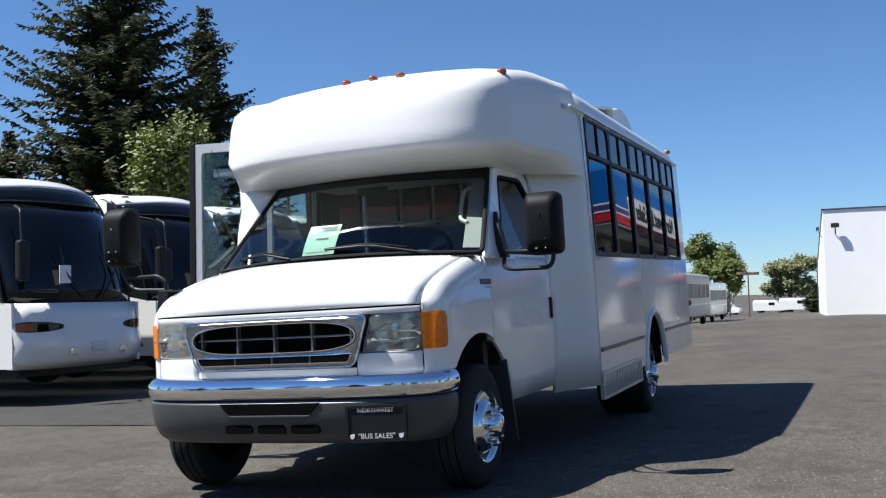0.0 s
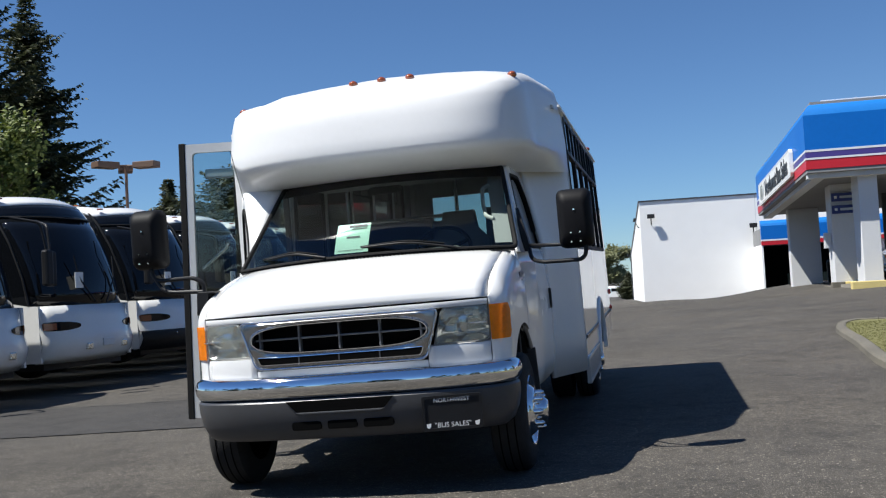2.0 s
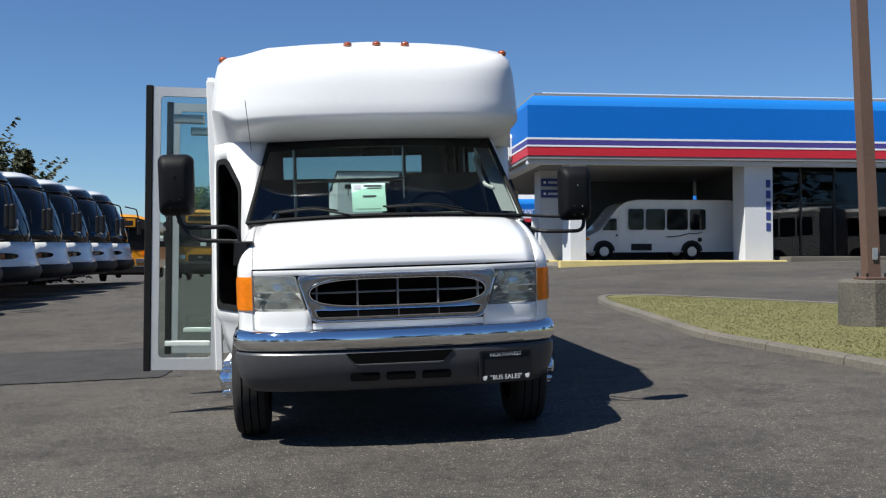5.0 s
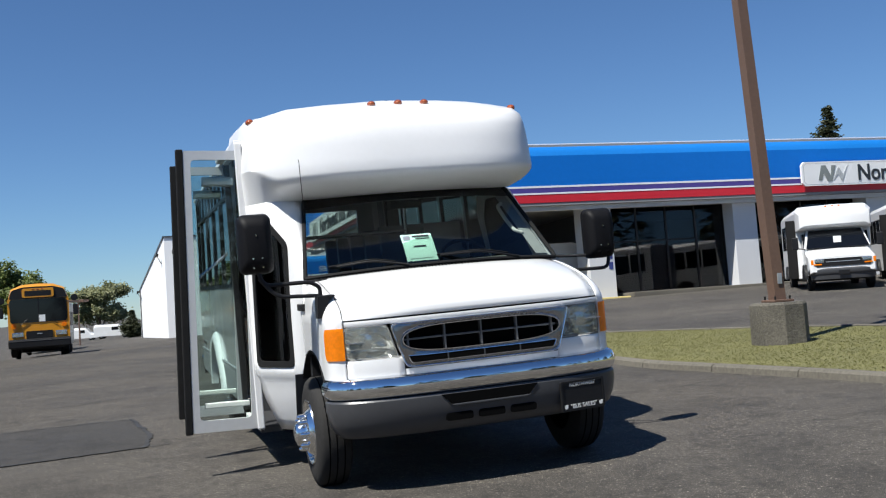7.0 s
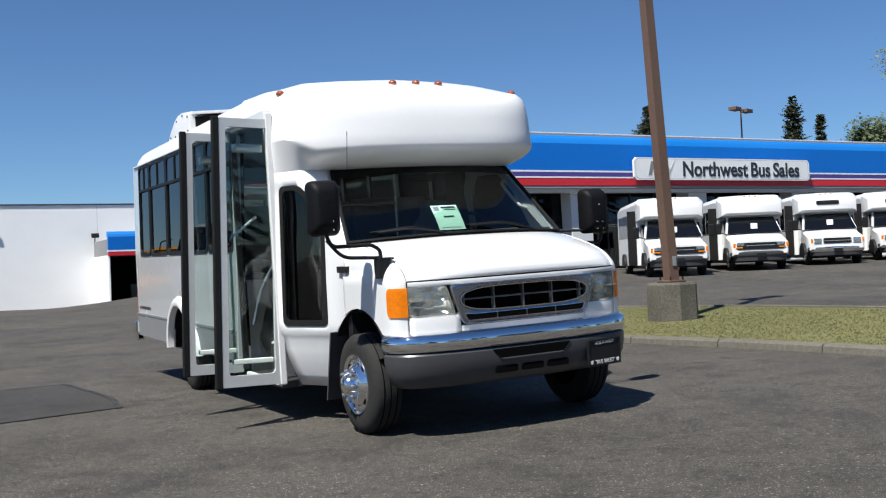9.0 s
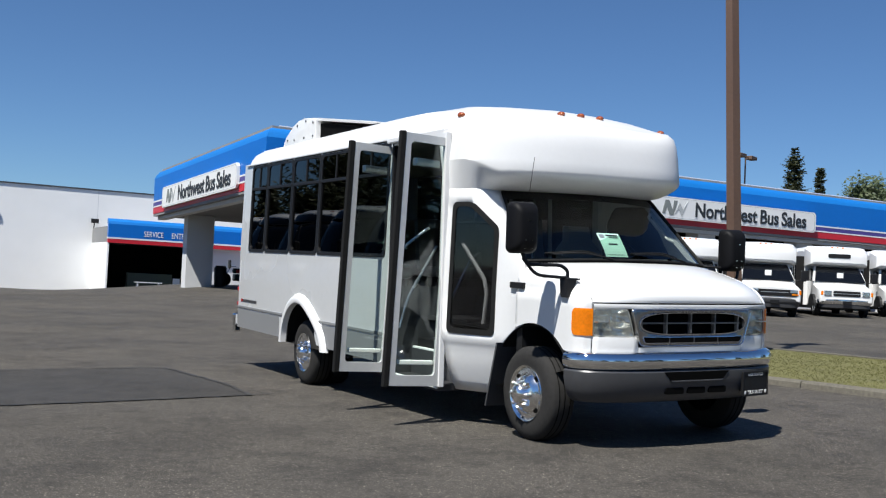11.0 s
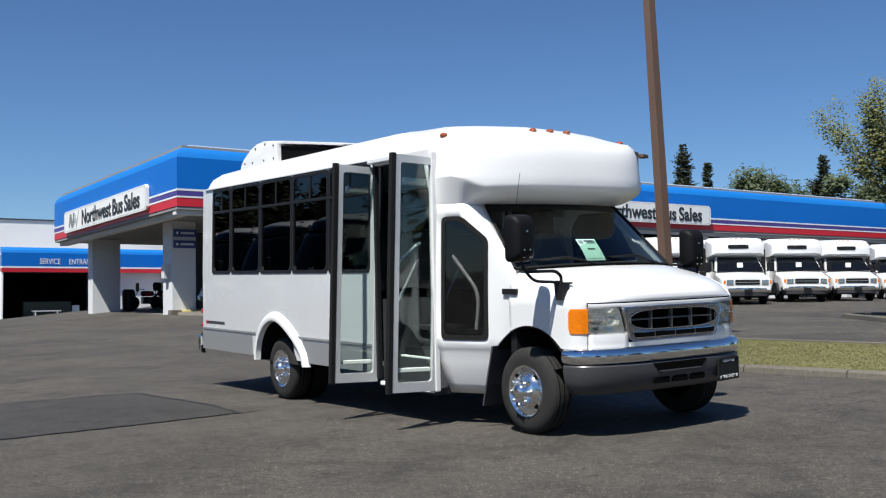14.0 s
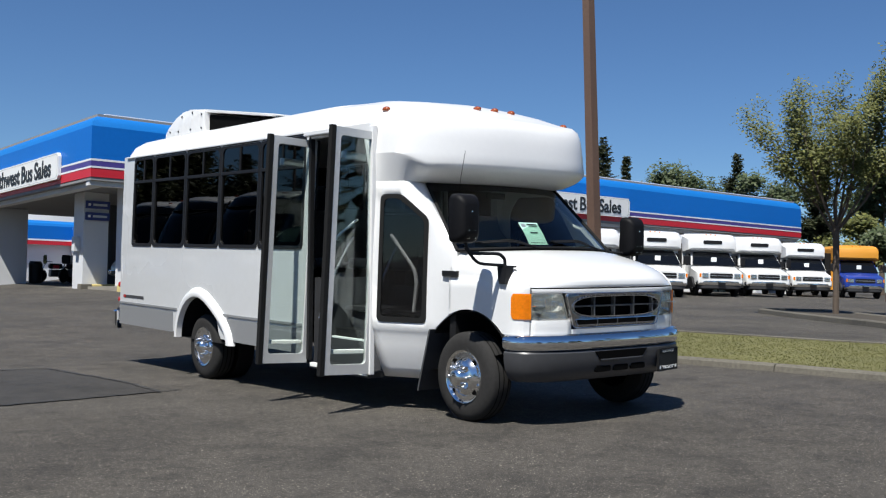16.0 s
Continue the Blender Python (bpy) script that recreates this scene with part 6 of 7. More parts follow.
        mm = part("mirror", box(B(), s * 1.42 - 0.09, s * 1.42 + 0.09, -0.05, 0.08, 1.75, 2.35, 0.04), BLACK, c)
        part("mirror_arm", tube(B(), [(s * 1.15, 0.5, 2.9), (s * 1.38, 0.1, 2.8), (s * 1.42, 0.02, 2.35)], 0.025), BLACK, mm)
        part("luggage_grille", box(B(), s * hw - 0.01, s * hw + 0.008, 1.5, 2.1, 0.72, 1.05), BLACK, c)
        for y in (2.6, 9.0):
            road_wheel(c, s * (hw - 0.02), y, 0.5, s, 0.3)
            part("wheel_arch", prism(B(), [(y + 0.62 * math.cos(t), 0.5 + 0.62 * math.sin(t)) for t in np.linspace(-0.2, math.pi + 0.2, 16)], "x", s * hw - 0.03, s * hw + 0.004), BLACK, c)
    part("plate_bar", box(B(), -0.16, 0.16, -0.06, -0.03, 0.66, 0.80, 0.01), PILLARGREY, c)
    part("wiper", tube(B(), [(-0.15, 0.08, 1.45), (-0.5, 0.16, 1.9), (-0.55, 0.22, 2.3)], 0.014, 6), BLACK, c)
    part("wiper", tube(B(), [(0.15, 0.08, 1.45), (0.5, 0.16, 1.9), (0.55, 0.22, 2.3)], 0.014, 6), BLACK, c)
    part("sale_sheet", box(B(), -0.62, -0.4, 0.15, 0.16, 1.72, 2.0), PAPERWHITE, c)
    # Black box added as the shade beneath the coach.
    part("underbody_shade", box(B(), -1.1, 1.1, 0.5, 11.8, 0.3, 0.5), BLACK, c)
    return c


def place(x, y, turn, extra=0.0):
    return Matrix.Translation((x, y, ground_at(x, y) + extra)) @ Matrix.Rotation(radians(turn), 4, "Z")


spots = [(-8.03, 7.99 + 3.38 * k, 84, 0.12) for k in range(9)]
COACHES = "motor coaches parked in a row"
first = coach(place(*spots[0]), COACHES)
copy_thing(first, place(*spots[1]))
third = coach(place(*spots[2]), COACHES, True)
for p in spots[3:]:
    copy_thing(third, place(*p))


def school_bus(m, group):
    c = thing("school_bus", "yellow flat-nosed school bus with black bumper", "school bus", m, group)
    def ring(y, top):
        return [(-1.2, y, 0.55), (-1.2, y, 2.4), (-1.05, y, top - 0.2), (-0.6, y, top - 0.03), (0, y, top), (0.6, y, top - 0.03), (1.05, y, top - 0.2), (1.2, y, 2.4), (1.2, y, 0.55)]
    part("body", loft(B(), [ring(0.0, 2.98), ring(0.25, 3.1), ring(10.5, 3.1), ring(10.8, 2.95)]), SCHOOLYELLOW, c, smooth=True, angle=40)
    part("windscreen", prism(B(), rrect(-1.12, 1.12, 1.48, 2.46, 0.12), "y", -0.02, 0.05), COACHGLASS, c)
    part("centre_post", box(B(), -0.02, 0.02, -0.03, 0.0, 1.48, 2.46), BLACK, c)
    part("brow_panel", prism(B(), soften([(-1.14, 2.47), (1.14, 2.47), (1.02, 2.84), (0.6, 2.96), (-0.6, 2.96), (-1.02, 2.84)], 0.08), "y", -0.015, 0.05), BLACK, c)
    box_ = part("sign_box", prism(B(), rrect(-0.62, 0.62, 2.52, 2.90, 0.06), "y", -0.06, 0.1), SCHOOLYELLOW, c, "yellow framed destination box")
    part("sign_face", prism(B(), rrect(-0.52, 0.52, 2.58, 2.80, 0.04), "y", -0.066, -0.05), BLACK, box_)
    for x in (-0.18, 0.0, 0.18):
        part("marker_lamp", box(B(), x - 0.05, x + 0.05, -0.07, 0.0, 2.83, 2.88, 0.01), MARKER, box_)
    part("grille", prism(B(), rrect(-0.52, 0.52, 0.80, 1.12, 0.03), "y", -0.03, 0.05), BLACK, c)
    part("grille_badge", box(B(), -0.1, 0.1, -0.045, -0.02, 0.98, 1.02), ALLOY, c)
    part("bumper", box(B(), -1.22, 1.22, -0.25, 0.05, 0.42, 0.80, 0.05), BLACK, c)
    part("bumper_lip", box(B(), -1.2, 1.2, -0.26, -0.2, 0.70, 0.74, 0.01), CHARCOAL, c)
    for s in (-1, 1):
        part("headlamp", box(B(), s * 0.85 - 0.23, s * 0.85 + 0.23, -0.03, 0.05, 0.88, 1.09, 0.03), LENS, c)
        part("signal", rod(B(), (s * 0.98, -0.04, 1.33), (s * 0.98, 0.0, 1.33), 0.1, seg=14), AMBER, c)
        part("small_mirror", rod(B(), (s * 1.42, -0.3, 2.42), (s * 1.42, -0.2, 2.42), 0.14, 0.12, 12), BLACK, c)
        part("side_glazing", box(B(), s * 1.2 - 0.01, s * 1.2 + 0.01, 0.6, 10.2, 1.6, 2.35), COACHGLASS, c)
        mm = part("mirror", box(B(), s * 1.45 - 0.1, s * 1.45 + 0.1, -0.35, -0.25, 1.7, 2.15, 0.03), BLACK, c)
        part("mirror_arm", tube(B(), [(s * 1.15, 0.0, 2.3), (s * 1.45, -0.25, 2.2)], 0.02), BLACK, mm)
        for y in (2.0, 7.6):
            road_wheel(c, s * 1.19, y, 0.48, s, 0.28)
    part("chassis_tray", box(B(), -1.0, 1.0, 0.2, 10.5, 0.35, 0.6), BLACK, c)
    part("wiper", tube(B(), [(-0.75, -0.04, 1.36), (-0.45, -0.05, 1.62)], 0.014, 6), BLACK, c)
    part("wiper", tube(B(), [(0.75, -0.04, 1.36), (0.45, -0.05, 1.62)], 0.014, 6), BLACK, c)
    part("sale_sheet", box(B(), 0.0, 0.25, -0.03, -0.021, 1.5, 1.78), PAPERWHITE, c)
    return c


sb = school_bus(place(-5.85, 39.8, 4), "yellow school buses")
copy_thing(sb, place(-9.5, 41.2, 4))


def cutaway(m, group, shell=None, box_mat=None, label="white cutaway shuttle bus for sale, parked in a row", sign=True, wide=2.3, dark=False):
    """Simpler shuttle bus of the parked row: nose towards -y, nose at y = 0."""
    shell, box_mat = shell or PAINT, box_mat or WHITE
    c = thing("parked_shuttle_bus", label, "bus", m, group)
    h = wide / 2
    nose = []
    for y, z0, z1, w in ((0.05, 0.6, 1.05, 0.92), (0.12, 0.55, 1.1, 0.97), (0.6, 0.5, 1.2, 1.0), (1.15, 0.5, 1.34, 1.0), (1.3, 0.5, 1.38, 1.0)):
        nose.append([(-w, y, z0), (-w, y, z1 - 0.1), (-w + 0.1, y, z1), (0, y, z1 + 0.03), (w - 0.1, y, z1), (w, y, z1 - 0.1), (w, y, z0)])
    part("hood", loft(B(), nose), shell, c, smooth=True, angle=40)
    part("windscreen", loft(B(), [[(-0.95, 0.98, 1.36), (0.95, 0.98, 1.36), (0.95, 1.1, 1.36), (-0.95, 1.1, 1.36)], [(-0.8, 1.5, 1.95), (0.8, 1.5, 1.95), (0.8, 1.62, 1.95), (-0.8, 1.62, 1.95)]]), COACHGLASS, c)
    part("cab", loft(B(), [[(-1.0, 1.1, 0.45), (1.0, 1.1, 0.45), (1.0, 2.4, 0.45), (-1.0, 2.4, 0.45)], [(-1.0, 1.12, 1.36), (1.0, 1.12, 1.36), (1.0, 2.4, 1.36), (-1.0, 2.4, 1.36)], [(-0.86, 1.6, 1.97), (0.86, 1.6, 1.97), (0.86, 2.4, 1.97), (-0.86, 2.4, 1.97)]]), shell, c)
    body = []
    for y, top in ((2.0, 2.72), (2.3, 2.8), (7.3, 2.8), (7.5, 2.72)):
        body.append([(-h, y, 0.42), (-h, y, top - 0.22), (-h + 0.12, y, top - 0.06), (0, y, top), (h - 0.12, y, top - 0.06), (h, y, top - 0.22), (h, y, 0.42)])
    part("body", loft(B(), body), box_mat, c, smooth=True, angle=35)
    cap_ = []
    for y, z0, z1, w in ((1.25, 2.12, 2.45, h * 0.8), (1.32, 2.04, 2.6, h * 0.93), (1.6, 1.98, 2.7, h), (2.05, 1.97, 2.77, h)):
        cap_.append([(-w, y, z0), (-w, y, z1 - 0.12), (-w + 0.12, y, z1), (0, y, z1 + 0.03), (w - 0.12, y, z1), (w, y, z1 - 0.12), (w, y, z0)])
    part("front_cap", loft(B(), cap_), box_mat, c, smooth=True, angle=35)
    if sign:
        part("destination_sign", prism(B(), rrect(-0.42, 0.42, 2.3, 2.46, 0.05), "y", 1.23, 1.3), BLACK, c)
    w_ = 0.82 if dark else 0.5
    part("grille", prism(B(), rrect(-w_, w_, 0.76 if dark else 0.8, 1.0, 0.06), "y", 0.03, 0.08), BLACK, c)
    part("grille_bar", box(B(), -0.5, 0.5, 0.02, 0.035, 0.89, 0.91), ALLOY, c)
    part("bumper", bumper(B(), [(0.0, 0.5), (-0.04, 0.56), (-0.03, 0.66), (0.02, 0.70), (0.14, 0.70), (0.14, 0.46)], 0.98), CHARCOAL if dark else CHROME, c, smooth=True)
    part("valance", bumper(B(), [(0.0, 0.5), (0.02, 0.36), (0.14, 0.36), (0.14, 0.5)], 0.95), CHARCOAL, c)
    part("plate_bar", box(B(), -0.16, 0.16, -0.06, -0.045, 0.5, 0.62), BLACK, c)
    for s in (-1, 1):
        part("headlamp", box(B(), s * 0.7 - 0.14, s * 0.7 + 0.14, 0.02, 0.1, 0.88 if dark else 0.8, 1.0, 0.02), LENS, c)
        part("turn_signal", box(B(), s * 0.91 - 0.035, s * 0.91 + 0.055, 0.045, 0.2, 0.82, 0.99, 0.02), AMBER, c)
        if dark:
            part("side_signal", box(B(), s * 0.74 - 0.12, s * 0.74 + 0.12, 0.02, 0.1, 0.80, 0.85, 0.015), AMBER, c)
        for i in range(5):
            y = 2.75 + i * 0.9
            part("window", box(B(), s * h - 0.008, s * h + 0.01, y, y + 0.8, 1.45, 2.3, 0.006), COACHGLASS, c)
        part("cab_window", prism(B(), [(1.3, 1.4), (1.62, 1.86), (2.1, 1.86), (2.1, 1.4)], "x", s * 0.9 - 0.1, s * 0.9 + 0.105), COACHGLASS, c)
        mm = part("mirror", box(B(), s * 1.28 - 0.1, s * 1.28 + 0.1, 0.95, 1.05, 1.35, 1.75, 0.03), BLACK, c)
        part("mirror_arm", rod(B(), (s * 0.97, 1.1, 1.35), (s * 1.25, 1.0, 1.4), 0.018), BLACK, mm)
        for x_, y in ((0.95, 0.95), (h - 0.06, 5.3)):
            part("wheel_arch", prism(B(), [(y + 0.46 * math.cos(t), 0.4 + 0.46 * math.sin(t)) for t in np.linspace(0, math.pi, 14)], "x", s * (h if y > 3 else 1.0) - 0.1, s * (h if y > 3 else 1.0) + 0.004), BLACK, c)
            road_wheel(c, s * (x_ + 0.04), y, 0.37, s, 0.22, CHROME)
    # Black plate on the closed body paints the open doorway's shade.
    part("doorway_shade", box(B(), -h - 0.006, -h + 0.01, 2.0, 2.65, 0.45, 2.3), BLACK, c)
    part("door_leaf", box(B(), -h - 0.3, -h, 2.02, 2.06, 0.42, 2.35, 0.01), DARKMETAL, c)
    part("sale_sheet", box(B(), -0.1, 0.14, 1.12, 1.13, 1.5, 1.72), PAPERWHITE, c)
    for x in (-0.2, 0, 0.2, -0.9, 0.9):
        part("marker_lamp", box(B(), x - 0.03, x + 0.03, 1.52, 1.6, 2.66 if abs(x) < 0.5 else 2.6, 2.74 if abs(x) < 0.5 else 2.68, 0.01), AMBER, c)
    part("chassis_tray", box(B(), -0.9, 0.9, 0.4, 7.2, 0.3, 0.6), BLACK, c)
    return c


ROW = "shuttle buses parked before the showroom"
b0 = cutaway(place(18.95, 20.4, -31), ROW, label="white shuttle bus with black bumper and grille, parked", sign=False, dark=True)
copy_thing(b0, place(22.75, 20.5, -33))
b2 = cutaway(place(26.6, 20.5, -35), ROW)
for x, y in ((30.45, 20.5), (33.9, 20.4)):
    copy_thing(b2, place(x, y, -36))
cutaway(place(40.1, 21.9, -42), ROW, label="white narrow shuttle bus for sale, parked in a row", wide=2.1)
cutaway(place(43.2, 20.8, -44), ROW, VANBLUE, ORANGEBOX, "blue van cab with an orange box body", False)
# long shuttle under the canopy, side on
def long_shuttle(m):
    """White shuttle with a raked van nose towards -x and its side along y = 0; it stands on z = 0."""
    c = thing("parked_shuttle", "long white shuttle bus with dark windows under the canopy", "bus", m)
    prof = [(0.0, 0.32), (0.0, 0.75), (0.1, 0.95), (0.75, 1.28), (1.05, 1.62), (1.55, 2.25), (1.9, 2.5), (2.4, 2.6), (6.6, 2.6), (6.85, 2.5), (6.95, 2.3), (7.0, 0.45), (6.9, 0.36)]
    rings = []
    for y, k in ((0.06, 0.985), (0.0, 1.0), (2.2, 1.0), (2.26, 0.985)):
        rings.append([(3.5 + (x - 3.5) * k, y, 0.36 + (z - 0.36) * k) for x, z in soften(prof, 0.12, 3)])
    part("body", loft(B(), rings), COACHWHITE, c, smooth=True, angle=35)
    part("windscreen", loft(B(), [[(0.80, y, 1.32), (1.06, y, 1.61), (1.5, y, 2.17), (1.53, y, 2.15), (1.1, y, 1.6), (0.85, y, 1.32)] for y in (0.12, 2.14)]), COACHGLASS, c)
    for x0, x1, z0, z1, r in ((2.02, 2.70, 1.3, 2.2, 0.1), (2.80, 3.64, 1.3, 2.2, 0.1), (3.74, 4.66, 1.3, 2.2, 0.1), (4.76, 5.46, 1.3, 2.2, 0.1)):
        part("window", prism(B(), rrect(x0, x1, z0, z1, r), "y", -0.012, 0.02), COACHGLASS, c)
    part("cab_window", prism(B(), soften([(0.86, 1.28), (1.5, 1.28), (1.5, 1.78), (1.22, 1.78)], 0.05), "y", -0.012, 0.02), COACHGLASS, c)
    part("cab_door_line", prism(B(), [(0.78, 0.5), (1.6, 0.5), (1.6, 1.9), (1.588, 1.9), (1.588, 0.512), (0.78, 0.512)], "y", -0.006, 0.01), PILLARGREY, c)
    part("door_handle", box(B(), 1.46, 1.54, -0.02, 0.0, 1.02, 1.1), BLACK, c)
    part("side_vent", box(B(), 2.15, 3.05, -0.012, 0.01, 0.42, 0.7), BLACK, c)
    part("fuel_flap", rod(B(), (5.2, -0.012, 0.88), (5.2, 0.01, 0.88), 0.1, seg=14), BLACK, c)
    part("swoosh", tube(B(), [(3.7, -0.008, 1.0), (4.3, -0.008, 1.04), (4.75, -0.008, 1.16), (5.0, -0.008, 1.12), (5.3, -0.008, 1.2)], 0.02, 6), CHARCOAL, c)
    part("side_signal", box(B(), 0.1, 0.3, -0.015, 0.02, 0.85, 0.95, 0.01), AMBER, c)
    part("headlamp", box(B(), -0.02, 0.12, 0.15, 0.5, 0.78, 0.95, 0.02), LENS, c)
    part("bumper", box(B(), -0.1, 0.15, 0.03, 2.23, 0.4, 0.62, 0.04), CHROME, c)
    for x in (0.95, 4.85):
        part("wheel_arch", prism(B(), [(x + 0.47 * math.cos(t), 0.38 + 0.47 * math.sin(t)) for t in np.linspace(0, math.pi, 14)], "y", -0.008, 0.05), BLACK, c)
        for y in (-0.01, 2.0):
            w = part("wheel", rod(B(), (x, y, 0.37), (x, y + 0.24, 0.37), 0.37, seg=24), RUBBER, c)
            part("rim", rod(B(), (x, y - 0.012, 0.37), (x, y + 0.02, 0.37), 0.2, 0.22, seg=18), ALLOY, w)
    return c


long_shuttle(Matrix.Translation((9.94, 34.2, 0.607)) @ Matrix.Scale(0.945, 4))

# old transit buses and white vans far behind
def transit_bus(m, paint, label):
    c = thing("transit_bus", label, "bus", m, "old transit buses")
    part("body", box(B(), -1.25, 1.25, 0, 11, 0.4, 3.0, 0.2, 3), paint, c)
    for s in (-1, 1):
        for i in range(6):
            part("window", prism(B(), rrect(0.8 + i * 1.65, 2.2 + i * 1.65, 1.6, 2.4, 0.08), "x", s * 1.25 - 0.01, s * 1.25 + 0.01), BLACK, c)
        part("side_rail", box(B(), s * 1.25 - 0.02, s * 1.25 + 0.02, 0.2, 10.8, 1.2, 1.26, 0.005), ALLOY, c)
        for y in (2.2, 8.2):
            road_wheel(c, s * 1.24, y, 0.5, s)
    part("windscreen", prism(B(), rrect(-1.1, 1.1, 1.4, 2.6, 0.1), "y", -0.01, 0.05), COACHGLASS, c)
    part("bumper", box(B(), -1.25, 1.25, -0.12, 0.05, 0.42, 0.68, 0.04), BLACK, c)


transit_bus(place(-6.8, 50.0, 0), TRANSITPALE, "old transit bus with faded cream paint and dark windows")
transit_bus(place(-8.35, 72.0, 0), COACHWHITE, "old white transit bus with a row of dark windows")
for i, x in enumerate((-20, -13, -7, -2, 3.0, -27, -34)):
    yy = 142 + (i % 3) * 8
    c = thing("parked_van", "small white van far across the lot", "van", Matrix.Translation((x, yy, ground_at(x, yy))) @ Matrix.Rotation(radians(80), 4, "Z"), "white vans far away")
    part("body", loft(B(), [[(-0.95, y, 0.35), (-0.95, y, z - 0.3), (-0.8, y, z), (0.8, y, z), (0.95, y, z - 0.3), (0.95, y, 0.35)] for y, z in ((0, 1.0), (0.9, 1.15), (1.6, 1.9), (4.8, 1.95), (5.0, 1.7))]), COACHWHITE, c)
    for s in (-1, 1):
        part("side_window", box(B(), s * 0.93 - 0.03, s * 0.93 + 0.03, 1.7, 2.6, 1.15, 1.6), COACHGLASS, c)
        for y in (0.9, 4.0):
            road_wheel(c, s * 0.94, y, 0.35, s)

# clutter by the canopy: bin, motorcycle, fuel point
c = thing("litter_bin", "black round litter bin", "bin", Matrix.Translation((10.2, 46.6, ground_at(10.2, 46.6))))
part("drum", rod(B(), (0, 0, 0), (0, 0, 0.95), 0.3, 0.33, 16), BLACK, c)
part("lid", rod(B(), (0, 0, 0.95), (0, 0, 1.1), 0.34, 0.25, 16), BLACK, c)
c = thing("motorcycle", "dark touring motorcycle with chrome parts", "motorcycle", Matrix.Translation((11.4, 47.2, ground_at(11.4, 47.2))), "motorcycles by the pillar")
for x in (-0.8, 0.8):
    part("wheel", lathe(B(), [(0.0, 0.2), (0.0, 0.33), (-0.06, 0.36), (-0.12, 0.33), (-0.12, 0.2)], 0, 0, 0, 20), RUBBER, c).matrix_local = pose(x, 0, 0.36, 0, 0, 90)
part("tank", box(B(), -0.35, 0.3, -0.18, 0.18, 0.7, 0.98, 0.1, 3), BLACK, c)
part("side_panel", box(B(), -0.2, 0.12, -0.2, -0.17, 0.72, 0.9, 0.02), REDBAND, c)
part("engine", box(B(), -0.3, 0.35, -0.22, 0.22, 0.3, 0.68, 0.06), CHARCOAL, c)
part("saddle", box(B(), 0.2, 0.95, -0.17, 0.17, 0.72, 0.85, 0.06, 3), BLACK, c)
part("pannier", box(B(), 0.55, 1.1, -0.4, -0.2, 0.45, 0.8, 0.06, 3), BLACK, c)
part("top_case", box(B(), 0.9, 1.3, -0.25, 0.25, 0.85, 1.2, 0.08, 3), BLACK, c)
part("fork", tube(B(), [(-0.8, 0.1, 0.36), (-0.5, 0.1, 0.95), (-0.42, 0.1, 1.1)], 0.025), CHROME, c)
part("windshield", prism(B(), rrect(-0.25, 0.25, 0.95, 1.4, 0.1), "x", -0.56, -0.54), COACHGLASS, c)
part("handlebar", tube(B(), [(-0.3, -0.4, 1.05), (-0.42, 0, 1.08), (-0.3, 0.4, 1.05)], 0.018), CHROME, c)
copy_thing(c, Matrix.Translation((12.0, 46.5, ground_at(12.0, 46.5))) @ Matrix.Rotation(radians(35), 4, "Z"))
c = thing("fuel_pump", "old dark grey fuel pump by the pillar", "fuel pump", Matrix.Translation((12.6, 47.6, ground_at(12.6, 47.6))))
part("cabinet", box(B(), -0.28, 0.28, -0.2, 0.2, 0, 1.4, 0.03), BLACK, c)
part("dial_panel", box(B(), -0.2, 0.2, -0.22, -0.2, 1.0, 1.4), PAPERWHITE, c)
part("hose", tube(B(), [(0.3, 0, 1.3), (0.45, 0, 0.8), (0.38, 0, 0.4), (0.3, 0, 1.0)], 0.02), RUBBER, c)
c = thing("meter_box", "grey electric meter box on the pillar", "meter box", Matrix.Translation((8.37, 36.1, 0)))
part("case", box(B(), -0.12, 0.12, -0.15, 0.15, 1.9, 2.5, 0.02), PILLARGREY, c)
c = thing("bench", "grey bench inside the service bay", "bench", Matrix.Translation((12.9, 74.4, ground_at(12.9, 74.4))) @ Matrix.Scale(1.15, 4))
part("seat", box(B(), -0.9, 0.9, -0.2, 0.2, 0.42, 0.48), PILLARGREY, c)
for x in (-0.7, 0.7):
    part("leg", box(B(), x - 0.04, x + 0.04, -0.18, 0.18, 0, 0.42), PILLARGREY, c)

# ---- lamp posts ----
def lamp_post(x, y, h, heads):
    c = thing("street_lamp", "brown lot lamp post with box heads", "lamp post", Matrix.Translation((x, y, ground_at(x, y))))
    part("shaft", rod(B(), (0, 0, 0), (0, 0, h), 0.09, 0.06), BROWNPOLE, c)
    for a in heads:
        d = Vector((math.cos(radians(a)), math.sin(radians(a)), 0))
        hd = part("lamp_head", box(B(), -0.5, 0.5, -0.3, 0.3, -0.15, 0.12, 0.03), BROWNPOLE, c)
        hd.matrix_local = Matrix.Translation(d * 0.95 + Vector((0, 0, h - 0.05))) @ Matrix.Rotation(radians(a), 4, "Z")
        part("arm", rod(B(), Vector((0, 0, h - 0.05)), d * 0.5 + Vector((0, 0, h - 0.05)), 0.04), BROWNPOLE, c)


lamp_post(-7.0, 100.0, 4.4, (60, 240))
lamp_post(52.4, 51.5, 11.4, (20, 200))
lamp_post(-19.97, 34.0, 7.75, (0, 120, 240))
lamp_post(37.0, 16.5, 5.6, (0,))

# ---- trees ----
def mesh_thing(name, vs, fs, material, parent):
    me = bpy.data.meshes.new(name)
    me.from_pydata(vs, [], fs)
    me.materials.append(material)
    ob = new(name, me)
    ob.parent = parent
    return ob


